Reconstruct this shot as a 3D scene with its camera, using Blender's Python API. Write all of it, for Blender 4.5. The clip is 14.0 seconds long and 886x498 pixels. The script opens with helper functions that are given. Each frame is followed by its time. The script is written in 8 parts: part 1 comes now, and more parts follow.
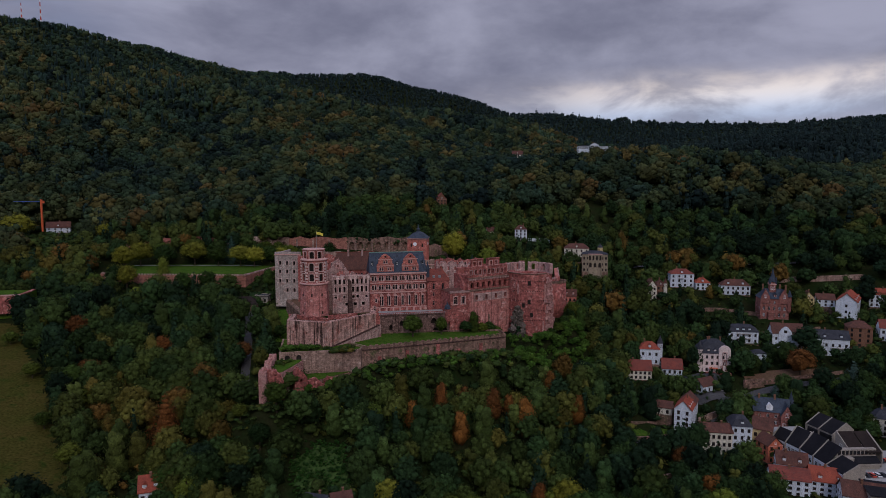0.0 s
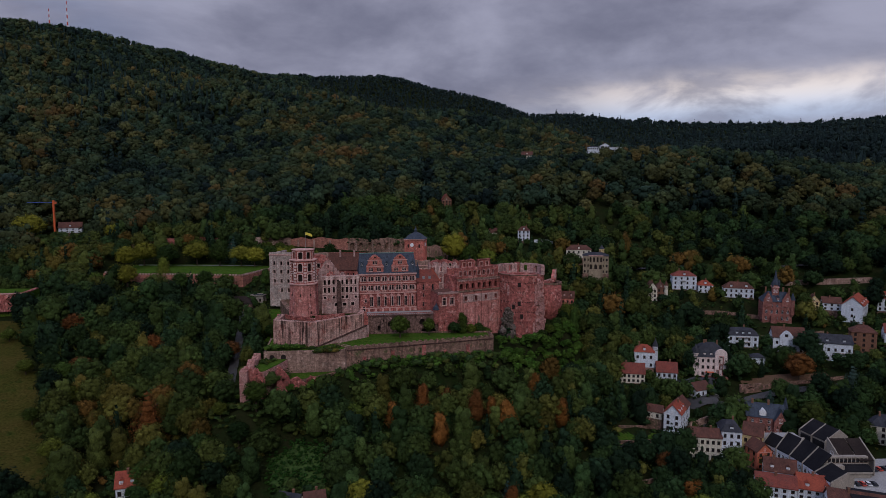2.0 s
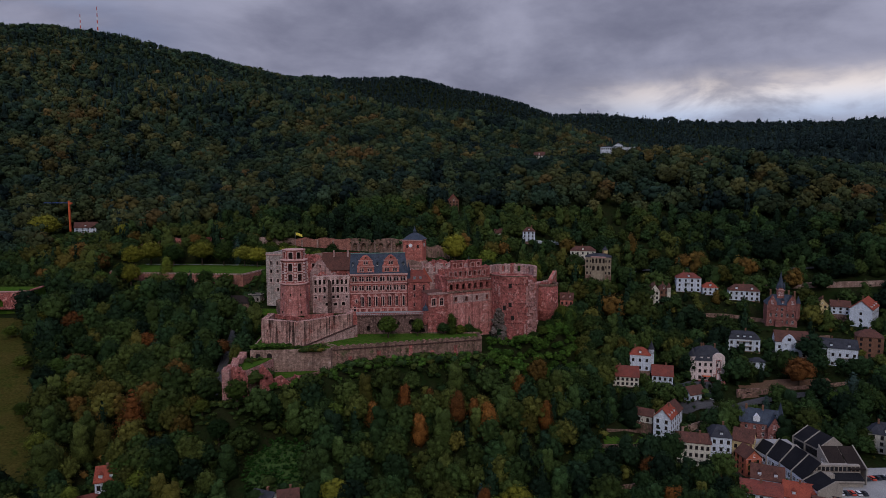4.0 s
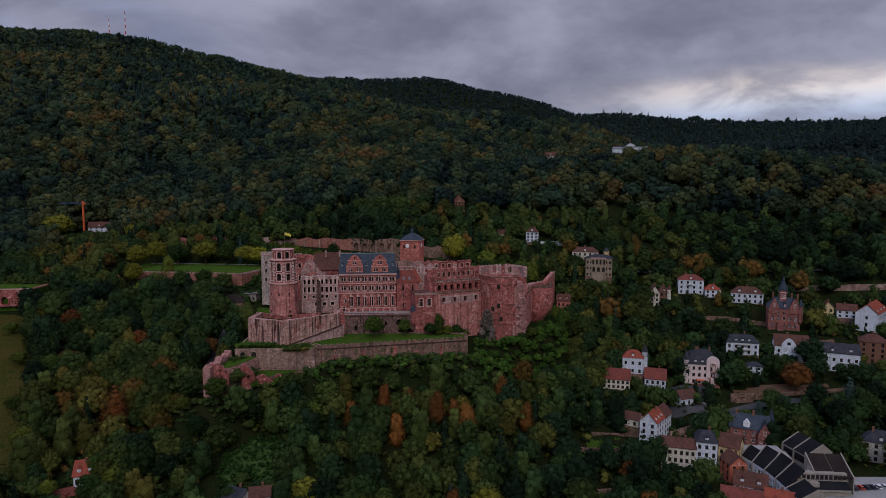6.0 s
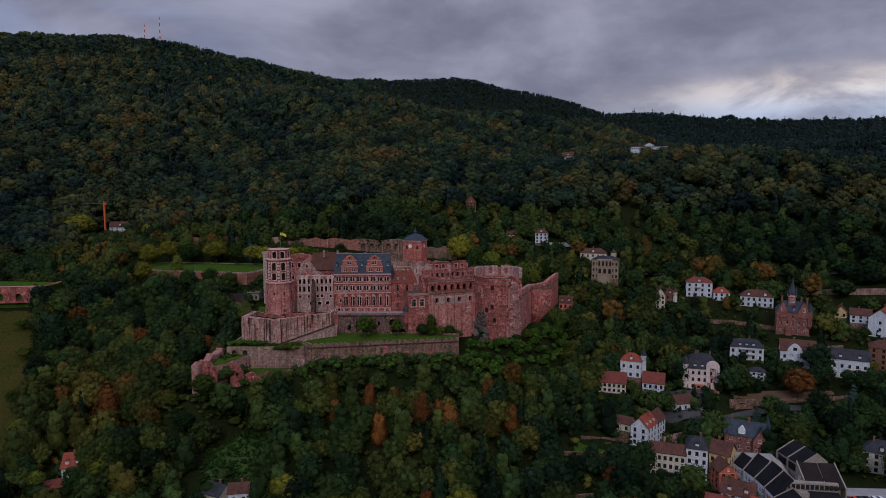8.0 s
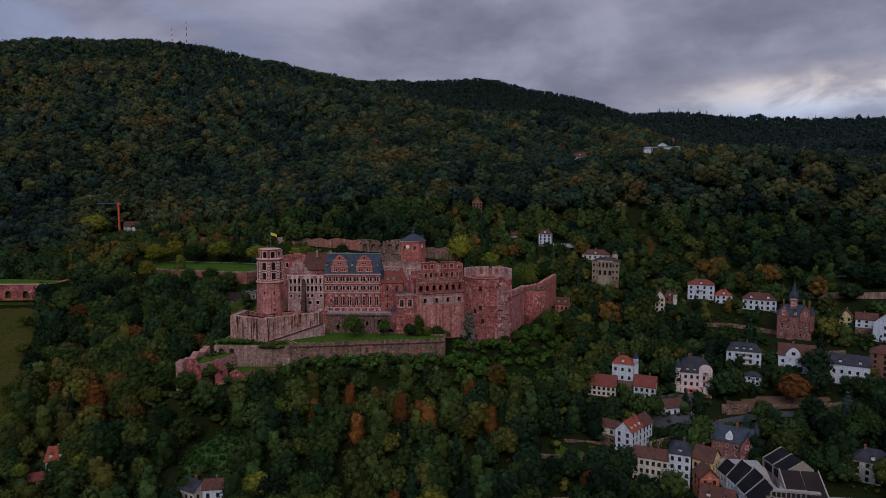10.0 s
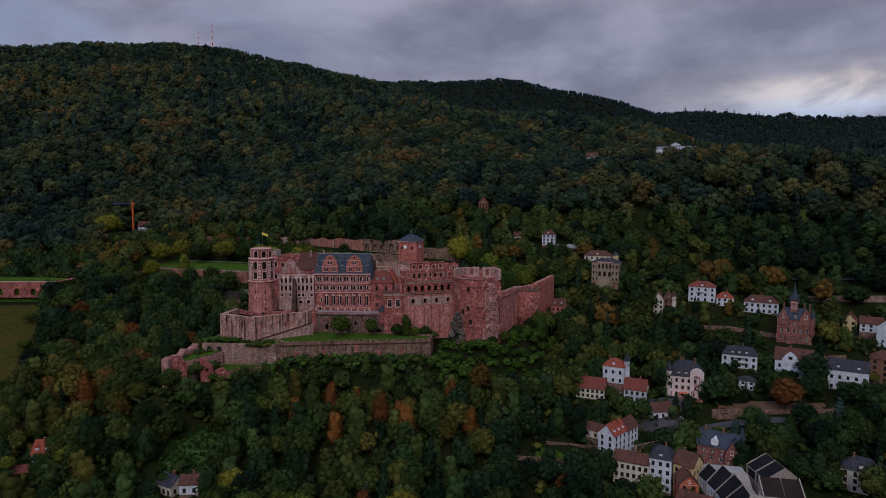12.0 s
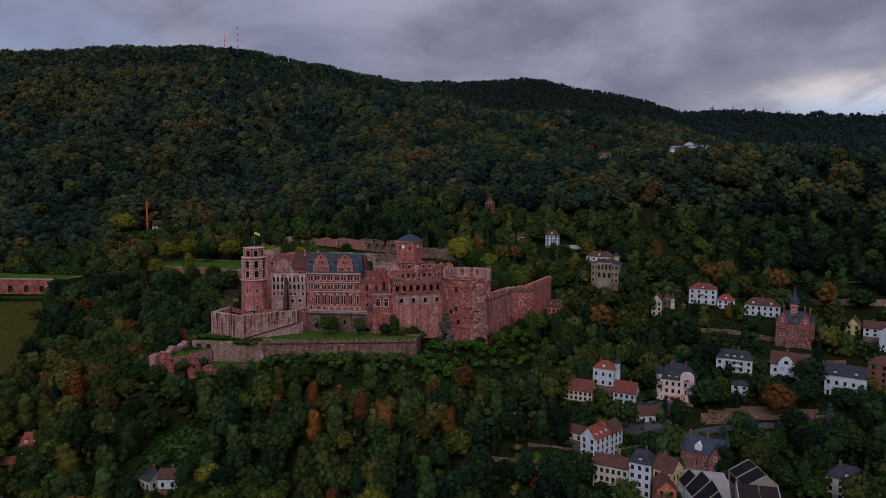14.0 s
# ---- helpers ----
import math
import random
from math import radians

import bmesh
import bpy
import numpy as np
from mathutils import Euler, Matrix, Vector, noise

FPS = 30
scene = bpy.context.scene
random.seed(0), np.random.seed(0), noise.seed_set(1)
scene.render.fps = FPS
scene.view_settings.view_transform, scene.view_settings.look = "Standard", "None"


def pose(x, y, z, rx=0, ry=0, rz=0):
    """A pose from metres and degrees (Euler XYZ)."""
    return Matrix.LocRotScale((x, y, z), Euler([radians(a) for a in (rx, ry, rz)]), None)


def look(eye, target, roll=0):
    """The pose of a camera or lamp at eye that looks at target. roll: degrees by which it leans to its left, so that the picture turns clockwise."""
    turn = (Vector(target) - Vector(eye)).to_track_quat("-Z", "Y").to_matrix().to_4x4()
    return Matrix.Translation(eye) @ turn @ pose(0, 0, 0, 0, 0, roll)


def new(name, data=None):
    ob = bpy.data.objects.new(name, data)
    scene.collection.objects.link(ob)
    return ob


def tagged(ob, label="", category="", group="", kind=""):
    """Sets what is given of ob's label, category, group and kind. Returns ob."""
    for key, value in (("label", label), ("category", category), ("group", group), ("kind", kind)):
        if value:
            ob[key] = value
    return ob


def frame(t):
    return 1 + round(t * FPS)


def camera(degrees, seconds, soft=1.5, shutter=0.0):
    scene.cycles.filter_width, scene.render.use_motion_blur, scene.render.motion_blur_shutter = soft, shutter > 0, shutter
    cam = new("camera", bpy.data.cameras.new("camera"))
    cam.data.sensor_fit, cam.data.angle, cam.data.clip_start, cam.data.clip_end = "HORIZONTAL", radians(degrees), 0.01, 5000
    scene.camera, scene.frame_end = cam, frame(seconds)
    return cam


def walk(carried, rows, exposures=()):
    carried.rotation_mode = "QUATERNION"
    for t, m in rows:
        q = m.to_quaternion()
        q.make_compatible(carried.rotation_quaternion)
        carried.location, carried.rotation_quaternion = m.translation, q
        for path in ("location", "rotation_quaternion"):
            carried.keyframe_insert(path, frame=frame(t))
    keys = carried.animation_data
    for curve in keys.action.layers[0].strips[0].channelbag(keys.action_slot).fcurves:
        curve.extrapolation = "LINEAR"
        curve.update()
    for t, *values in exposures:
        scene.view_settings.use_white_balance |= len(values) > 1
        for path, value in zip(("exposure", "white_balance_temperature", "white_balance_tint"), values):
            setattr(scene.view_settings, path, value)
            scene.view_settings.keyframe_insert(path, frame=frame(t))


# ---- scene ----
cam = camera(70.5, 14.0, soft=0.8)
METRES, EYE, TILT, LEAN, TURN = 155.0, 135.0, -5.4, 0.0, 0.0
ROWS = [
    (0.0, 0.0, 0.0, 0.0, 0.0, 0.0, -0.0),
    (0.5, 0.0306, 0.0009, -0.0002, 0.45, 0.03, -0.05),
    (1.0, 0.0622, 0.0019, -0.0003, 0.97, 0.05, -0.09),
    (1.5, 0.0947, 0.0032, -0.0004, 1.57, 0.07, -0.14),
    (2.0, 0.1283, 0.0048, -0.0006, 2.18, 0.1, -0.19),
    (2.5, 0.162, 0.007, -0.0005, 2.8, 0.11, -0.25),
    (3.0, 0.1965, 0.0095, -0.0005, 3.42, 0.12, -0.29),
    (5.5, 0.3748, 0.0282, 0.001, 6.54, 0.17, -0.58),
    (6.0, 0.4108, 0.0331, 0.001, 7.2, 0.17, -0.63),
    (6.5, 0.4468, 0.0385, 0.0013, 8.31, 0.17, -0.73),
    (7.0, 0.4832, 0.0443, 0.0018, 9.01, 0.18, -0.8),
    (7.5, 0.5195, 0.0507, 0.0021, 9.61, 0.19, -0.86),
    (8.0, 0.5558, 0.0573, 0.0026, 10.24, 0.19, -0.92),
    (10.5, 0.7344, 0.0965, 0.0051, 13.44, 0.21, -1.23),
    (11.0, 0.77, 0.1052, 0.006, 14.08, 0.2, -1.28),
    (11.5, 0.8059, 0.1142, 0.0068, 14.71, 0.2, -1.33),
    (12.0, 0.8413, 0.1235, 0.0077, 15.35, 0.19, -1.41),
    (12.5, 0.877, 0.1334, 0.0087, 16.0, 0.19, -1.48),
    (13.0, 0.9122, 0.1435, 0.0095, 16.65, 0.17, -1.54),
    (13.5, 0.9474, 0.154, 0.0108, 17.29, 0.13, -1.61),
    (14.0, 0.9827, 0.165, 0.012, 17.94, 0.12, -1.69),
]
walk(cam, [(t, pose(0, 0, EYE, TILT, LEAN, TURN) @ pose(METRES * x, METRES * y, METRES * z, 90 + pitch, roll, yaw)) for t, x, y, z, yaw, pitch, roll in ROWS])

# ---- world, sun ----
world = bpy.data.worlds.new("overcast_evening")
scene.world = world
world.use_nodes = True
wn, wl = world.node_tree.nodes, world.node_tree.links
wn.clear()


def wnode(kind, **inputs):
    n = wn.new(kind)
    for k, v in inputs.items():
        n.inputs[int(k[1:])].default_value = v
    return n


def wmath(op, a, b=None, clamp=False):
    n = wn.new("ShaderNodeMath")
    n.operation, n.use_clamp = op, clamp
    for i, v in enumerate((a, b)):
        if v is None:
            continue
        if isinstance(v, (int, float)):
            n.inputs[i].default_value = v
        else:
            wl.new(v, n.inputs[i])
    return n.outputs[0]


def wrange(v, a, b, c=0.0, d=1.0):
    n = wn.new("ShaderNodeMapRange")
    n.interpolation_type = "SMOOTHSTEP"
    wl.new(v, n.inputs[0])
    for i, q in enumerate((a, b, c, d)):
        n.inputs[i + 1].default_value = q
    return n.outputs[0]


def wmix(f, a, b):
    n = wn.new("ShaderNodeMix")
    n.data_type = "RGBA"
    for i, v in ((0, f), (6, a), (7, b)):
        if isinstance(v, (int, float, tuple)):
            n.inputs[i].default_value = v
        else:
            wl.new(v, n.inputs[i])
    return n.outputs[2]


SUN_UP, SUN_BEARING = 38.0, 172.0
sky = wn.new("ShaderNodeTexSky")
sky.sky_type, sky.sun_disc = "NISHITA", False
sky.sun_elevation, sky.sun_rotation = radians(SUN_UP), radians(SUN_BEARING)
coord = wn.new("ShaderNodeTexCoord")
sep = wn.new("ShaderNodeSeparateXYZ")
wl.new(coord.outputs["Generated"], sep.inputs[0])
dx, dy, dz = sep.outputs
height = wmath("MAXIMUM", dz, 0.0)
flat = wmath("ADD", height, 0.20)
plane = wn.new("ShaderNodeCombineXYZ")
wl.new(wmath("DIVIDE", dx, flat), plane.inputs[0])
wl.new(wmath("DIVIDE", dy, flat), plane.inputs[1])


def cloud(scale, detail, rough, seed, warp=0.1):
    n = wn.new("ShaderNodeTexNoise")
    n.noise_dimensions = "4D"
    wl.new(plane.outputs[0], n.inputs["Vector"])
    n.inputs["W"].default_value = seed
    n.inputs["Scale"].default_value = scale
    n.inputs["Detail"].default_value = detail
    n.inputs["Roughness"].default_value = rough
    n.inputs["Distortion"].default_value = warp
    return n.outputs[0]


bank = wn.new("ShaderNodeCombineXYZ")
wl.new(dx, bank.inputs[0])
wl.new(dy, bank.inputs[1])
wl.new(wmath("MULTIPLY", dz, 2.4), bank.inputs[2])


def heap(scale, detail, rough, seed, warp=0.3):
    n = wn.new("ShaderNodeTexNoise")
    n.noise_dimensions = "4D"
    wl.new(bank.outputs[0], n.inputs["Vector"])
    n.inputs["W"].default_value = seed
    n.inputs["Scale"].default_value = scale
    n.inputs["Detail"].default_value = detail
    n.inputs["Roughness"].default_value = rough
    n.inputs["Distortion"].default_value = warp
    return n.outputs[0]


billow = cloud(0.9, 7, 0.5, 3.1)
wisps = cloud(2.4, 8, 0.55, 7.7, 0.2)
dense = wmath("ADD", wmath("MULTIPLY", billow, 0.7), wmath("MULTIPLY", wisps, 0.3))
puffs = heap(3.2, 9, 0.56, 11.3, 0.5)
dense = wmath("ADD", wmath("MULTIPLY", dense, 0.5), wmath("MULTIPLY", puffs, 0.5))
deck = wmix(wrange(dense, 0.40, 0.61), (0.165, 0.168, 0.245, 1), (0.355, 0.358, 0.475, 1))
# thinner, bluer cloud towards the summit
thin = wmath("MULTIPLY", wrange(wmath("DIVIDE", dx, wmath("MAXIMUM", dy, 0.05)), -0.95, -0.35, 1.0, 0.0), wrange(cloud(1.6, 6, 0.55, 5.4), 0.38, 0.62))
deck = wmix(wmath("MULTIPLY", thin, 0.75), deck, (0.255, 0.325, 0.520, 1))
# the break in the clouds over the western ridge
az = wmath("ADD", wmath("MULTIPLY", dx, 0.50), wmath("MULTIPLY", dy, 0.866))
side = wrange(wmath("DIVIDE", dx, wmath("MAXIMUM", dy, 0.05)), 0.0, 0.34)
low = wrange(wmath("ABSOLUTE", wmath("SUBTRACT", dz, 0.125)), 0.0, 0.06, 1.0, 0.0)
holes = wrange(heap(6.5, 8, 0.55, 2.2), 0.42, 0.60)
gap = wmath("MULTIPLY", wmath("MULTIPLY", side, low), wmath("ADD", wmath("MULTIPLY", holes, 0.72), 0.28), True)
glow = wmix(wrange(dz, 0.10, 0.16), (0.52, 0.62, 0.84, 1), (1.05, 0.91, 0.83, 1))
sky_low = wmix(wmath("MULTIPLY", gap, wrange(az, 0.55, 0.85)), deck, glow)
# overcast: brighter towards the zenith
lift = wrange(dz, 0.22, 0.95, 1.0, 2.3)
bright = wn.new("ShaderNodeVectorMath")
bright.operation = "SCALE"
wl.new(sky_low, bright.inputs[0])
wl.new(lift, bright.inputs["Scale"])
clear = wn.new("ShaderNodeVectorMath")
clear.operation = "SCALE"
wl.new(sky.outputs[0], clear.inputs[0])
clear.inputs["Scale"].default_value = 0.05
both = wmix(0.93, clear.outputs[0], bright.outputs[0])
back = wn.new("ShaderNodeBackground")
wl.new(both, back.inputs[0])
back.inputs[1].default_value = 1.0
out = wn.new("ShaderNodeOutputWorld")
wl.new(back.outputs[0], out.inputs[0])

sun = new("sun", bpy.data.lights.new("sun", "SUN"))
sun.data.energy, sun.data.angle, sun.data.color = 0.95, radians(25), (1.0, 0.95, 0.92)
_b = radians(SUN_BEARING)
sun.matrix_world = look((0, 0, 0), (-math.sin(_b) * math.cos(radians(SUN_UP)), -math.cos(_b) * math.cos(radians(SUN_UP)), -math.sin(radians(SUN_UP))))

# ---- materials ----
def material(name, colours, scale=1.0, rough=0.85, grain=12.0, bump=0.3, streak=0.0, spots=None, metal=0.0, island=0.0, random_tint=0.0, course=0.0, mottle=0.0):
    """colours: two or three (r, g, b); scale: size of the large patches in 1/m; streak: vertical wash marks; course: masonry course height."""
    m = bpy.data.materials.new(name)
    m.use_nodes = True
    nt = m.node_tree
    nd, lk = nt.nodes, nt.links
    bsdf = nd["Principled BSDF"]
    bsdf.inputs["Roughness"].default_value = rough
    bsdf.inputs["Metallic"].default_value = metal
    bsdf.inputs["Specular IOR Level"].default_value = 0.0 if rough > 0.92 else 0.12 if rough > 0.5 else 0.4
    tc = nd.new("ShaderNodeNewGeometry")
    pos = tc.outputs["Position"]

    def noise_at(sc, det=5, stretch=None, ro=0.6):
        n = nd.new("ShaderNodeTexNoise")
        if stretch:
            mp = nd.new("ShaderNodeMapping")
            mp.inputs["Scale"].default_value = stretch
            lk.new(pos, mp.inputs[0])
            lk.new(mp.outputs[0], n.inputs["Vector"])
        else:
            lk.new(pos, n.inputs["Vector"])
        n.inputs["Scale"].default_value = sc
        n.inputs["Detail"].default_value = det
        n.inputs["Roughness"].default_value = ro
        return n.outputs[0]

    def mix(f, a, b, mode="MIX"):
        n = nd.new("ShaderNodeMix")
        n.data_type, n.blend_type = "RGBA", mode
        for i, v in ((0, f), (6, a), (7, b)):
            if isinstance(v, (int, float)):
                n.inputs[i].default_value = v
            elif isinstance(v, tuple):
                n.inputs[i].default_value = (*v[:3], 1)
            else:
                lk.new(v, n.inputs[i])
        return n.outputs[2]

    def rng(v, a, b, c=0.0, d=1.0):
        n = nd.new("ShaderNodeMapRange")
        lk.new(v, n.inputs[0])
        for i, q in enumerate((a, b, c, d)):
            n.inputs[i + 1].default_value = q
        return n.outputs[0]

    big = noise_at(scale * 0.12, 5)
    col = mix(rng(big, 0.35, 0.65), colours[0], colours[1])
    if len(colours) > 2:
        col = mix(rng(noise_at(scale * 0.33, 6), 0.54, 0.68), col, colours[2])
    fine = noise_at(grain, 4)
    if mottle:
        col = mix(1.0, col, mix(rng(noise_at(scale * 0.55, 7, None, 0.78), 0.38, 0.62), (1 - mottle,) * 3, (1 + mottle,) * 3), "MULTIPLY")
    col = mix(1.0, col, mix(rng(fine, 0.3, 0.7), (0.62, 0.62, 0.62), (1.38, 1.38, 1.38)), "MULTIPLY")
    if course:
        n = nd.new("ShaderNodeTexBrick")
        mp = nd.new("ShaderNodeMapping")
        mp.inputs["Rotation"].default_value = (radians(90), 0, 0)
        lk.new(pos, mp.inputs[0])
        lk.new(mp.outputs[0], n.inputs["Vector"])
        n.inputs["Color1"].default_value, n.inputs["Color2"].default_value, n.inputs["Mortar"].default_value = (1.15, 1.15, 1.15, 1), (0.8, 0.8, 0.8, 1), (0.7, 0.7, 0.7, 1)
        n.inputs["Scale"].default_value = 1.0
        n.inputs["Brick Width"].default_value, n.inputs["Row Height"].default_value, n.inputs["Mortar Size"].default_value = course * 2.2, course, course * 0.06
        col = mix(0.8, col, mix(1.0, col, n.outputs[0], "MULTIPLY"))
    if streak:
        wash = rng(noise_at(1.0, 4, (0.9, 0.9, 0.05)), 0.5, 0.62)
        col = mix(1.0, col, mix(wash, (1.0, 1.0, 1.0), (1 - streak, 1 - streak, 1 - streak)), "MULTIPLY")
    if spots:
        col = mix(rng(noise_at(scale * 0.8, 6), 0.58, 0.66), col, spots)
    if island:
        col = mix(1.0, col, mix(tc.outputs["Random Per Island"], (1 - island,) * 3, (1 + island,) * 3), "MULTIPLY")
    if random_tint:
        oi = nd.new("ShaderNodeObjectInfo")
        col = mix(1.0, col, mix(oi.outputs["Random"], (1 - random_tint,) * 3, (1 + random_tint,) * 3), "MULTIPLY")
    lk.new(col, bsdf.inputs["Base Color"])
    if bump:
        bp = nd.new("ShaderNodeBump")
        bp.inputs["Strength"].default_value = bump
        bp.inputs["Distance"].default_value = 0.15
        lk.new(fine, bp.inputs["Height"])
        lk.new(bp.outputs[0], bsdf.inputs["Normal"])
    return m


def foliage(name, stops, attribute=None, depth=0.3):
    """Leaves: the hue of each tree by its own number, light and dark clumps by island."""
    m = bpy.data.materials.new(name)
    m.use_nodes = True
    nd, lk = m.node_tree.nodes, m.node_tree.links
    bsdf = nd["Principled BSDF"]
    bsdf.inputs["Roughness"].default_value = 0.75
    bsdf.inputs["Specular IOR Level"].default_value = 0.04
    if attribute:
        at = nd.new("ShaderNodeAttribute")
        at.attribute_name = attribute
        tone = at.outputs["Fac"]
    else:
        tone = nd.new("ShaderNodeObjectInfo").outputs["Random"]
    spread = nd.new("ShaderNodeMath")
    spread.operation = "MULTIPLY"
    lk.new(tone, spread.inputs[0])
    spread.inputs[1].default_value = 91.7
    own = nd.new("ShaderNodeMath")
    own.operation = "FRACT"
    lk.new(spread.outputs[0], own.inputs[0])
    ramp = nd.new("ShaderNodeValToRGB")
    el = ramp.color_ramp.elements
    while len(el) < len(stops):
        el.new(0.5)
    for e, (p, c) in zip(el, stops):
        e.position, e.color = p, (*c, 1)
    lk.new(tone, ramp.inputs[0])
    geo = nd.new("ShaderNodeNewGeometry")
    n = nd.new("ShaderNodeTexNoise")
    lk.new(geo.outputs["Position"], n.inputs["Vector"])
    n.inputs["Scale"].default_value, n.inputs["Detail"].default_value = 0.5, 3
    r = nd.new("ShaderNodeMapRange")
    lk.new(geo.outputs["Random Per Island"], r.inputs[0])
    r.inputs[3].default_value, r.inputs[4].default_value = 1 - depth, 1 + depth
    r0 = nd.new("ShaderNodeMapRange")
    lk.new(own.outputs[0], r0.inputs[0])
    r0.inputs[3].default_value, r0.inputs[4].default_value = 0.66, 1.4
    each = nd.new("ShaderNodeMath")
    each.operation = "MULTIPLY"
    lk.new(r.outputs[0], each.inputs[0])
    lk.new(r0.outputs[0], each.inputs[1])
    r2 = nd.new("ShaderNodeMapRange")
    lk.new(n.outputs[0], r2.inputs[0])
    for i, q in enumerate((0.3, 0.7, 0.82, 1.22)):
        r2.inputs[i + 1].default_value = q
    mul = nd.new("ShaderNodeMath")
    mul.operation = "MULTIPLY"
    lk.new(each.outputs[0], mul.inputs[0])
    lk.new(r2.outputs[0], mul.inputs[1])
    n3 = nd.new("ShaderNodeTexNoise")
    lk.new(geo.outputs["Position"], n3.inputs["Vector"])
    n3.inputs["Scale"].default_value, n3.inputs["Detail"].default_value, n3.inputs["Roughness"].default_value = 1.5, 5, 0.7
    r3 = nd.new("ShaderNodeMapRange")
    lk.new(n3.outputs[0], r3.inputs[0])
    for i, q in enumerate((0.34, 0.66, 0.52, 1.5)):
        r3.inputs[i + 1].default_value = q
    mul2 = nd.new("ShaderNodeMath")
    mul2.operation = "MULTIPLY"
    lk.new(mul.outputs[0], mul2.inputs[0])
    lk.new(r3.outputs[0], mul2.inputs[1])
    bp = nd.new("ShaderNodeBump")
    bp.inputs["Strength"].default_value, bp.inputs["Distance"].default_value = 0.6, 0.5
    lk.new(n3.outputs[0], bp.inputs["Height"])
    lk.new(bp.outputs[0], bsdf.inputs["Normal"])
    sc = nd.new("ShaderNodeVectorMath")
    sc.operation = "SCALE"
    lk.new(ramp.outputs[0], sc.inputs[0])
    lk.new(mul2.outputs[0], sc.inputs["Scale"])
    lk.new(sc.outputs[0], bsdf.inputs["Base Color"])
    thin = nd.new("ShaderNodeBsdfTranslucent")
    lk.new(sc.outputs[0], thin.inputs[0])
    blend = nd.new("ShaderNodeMixShader")
    blend.inputs[0].default_value = 0.2
    lk.new(bsdf.outputs[0], blend.inputs[1])
    lk.new(thin.outputs[0], blend.inputs[2])
    lk.new(blend.outputs[0], nd["Material Output"].inputs[0])
    return m


STONE = material("red_sandstone", [(0.420, 0.134, 0.116), (0.225, 0.069, 0.060), (0.560, 0.280, 0.245)], 1.3, 0.9, 1.6, 0.5, 0.16, (0.15, 0.08, 0.068), course=0.8, mottle=0.52)
STONE_PALE = material("weathered_pale_sandstone", [(0.502, 0.336, 0.309), (0.387, 0.226, 0.204), (0.370, 0.148, 0.131)], 1.2, 0.9, 1.4, 0.5, 0.35, (0.22, 0.17, 0.15), course=0.8, mottle=0.34)
STONE_GREY = material("streaked_grey_pink_ashlar", [(0.42, 0.222, 0.185), (0.50, 0.318, 0.270), (0.355, 0.138, 0.112)], 0.8, 0.92, 1.5, 0.5, 0.85, course=0.9, mottle=0.42)
STONE_DARK = material("dark_mossy_rubble", [(0.255, 0.155, 0.122), (0.165, 0.105, 0.080), (0.080, 0.085, 0.038)], 0.75, 0.95, 1.2, 0.7, 0.35, (0.40, 0.20, 0.165), course=0.6, mottle=0.36)
STONE_RED = material("bright_red_tower_stone", [(0.500, 0.165, 0.130), (0.410, 0.135, 0.108), (0.460, 0.215, 0.180)], 1.0, 0.9, 1.6, 0.4, 0.2, course=0.8, mottle=0.34)
STONE_PINK = material("rosy_tower_stone", [(0.543, 0.225, 0.195), (0.427, 0.153, 0.133), (0.601, 0.342, 0.304)], 1.0, 0.9, 1.6, 0.5, 0.45, (0.30, 0.14, 0.12), course=0.8, mottle=0.34)
STONE_WORN = material("worn_bastion_stone", [(0.36, 0.235, 0.190), (0.23, 0.140, 0.112), (0.46, 0.34, 0.29)], 0.8, 0.92, 1.4, 0.5, 0.3, (0.24, 0.14, 0.12), course=0.8, mottle=0.34)
STONE_BROWN_BLACK = material("brown_black_stone", [(0.105, 0.060, 0.052), (0.07, 0.042, 0.036), (0.16, 0.10, 0.088)], 1.6, 0.95, 1.4, 0.6, 0.3, course=0.7, mottle=0.4)
RUBBLE = material("pale_broken_masonry", [(0.450, 0.245, 0.220), (0.320, 0.145, 0.128), (0.500, 0.340, 0.315)], 4.0, 0.95, 1.2, 0.9, 0.1, mottle=0.6)
TRIM = material("pale_sandstone_trim", [(0.60, 0.35, 0.315), (0.50, 0.27, 0.24)], 2.0, 0.85, 3.0, 0.2)
STONE_ASH = material("ash_grey_rendered_stone", [(0.47, 0.385, 0.35), (0.36, 0.285, 0.255), (0.42, 0.265, 0.23)], 1.2, 0.9, 1.4, 0.4, 0.3, (0.24, 0.18, 0.16), course=0.8, mottle=0.3)
QUOIN = material("cream_dressed_stone", [(0.66, 0.475, 0.435), (0.56, 0.375, 0.34)], 2.0, 0.85, 2.0, 0.2, mottle=0.25)
SLATE = material("blue_grey_slate", [(0.036, 0.047, 0.068), (0.056, 0.068, 0.092), (0.028, 0.033, 0.045)], 2.0, 0.6, 2.5, 0.3, 0.2)
SLATE_DARK = material("dark_slate", [(0.035, 0.037, 0.045), (0.06, 0.06, 0.07)], 2.0, 0.94, 2.5, 0.3, 0.15)
ROOF_BLACK = material("black_roof_sheet", [(0.014, 0.014, 0.017), (0.022, 0.021, 0.024)], 1.0, 0.94, 3.0, 0.1)
TILE_RED = material("red_clay_tiles", [(0.205, 0.054, 0.040), (0.155, 0.046, 0.036), (0.125, 0.052, 0.044)], 2.0, 0.8, 3.0, 0.4, 0.15)
TILE_ORANGE = material("orange_clay_tiles", [(0.30, 0.070, 0.042), (0.225, 0.054, 0.035)], 2.0, 0.8, 3.0, 0.4, 0.12)
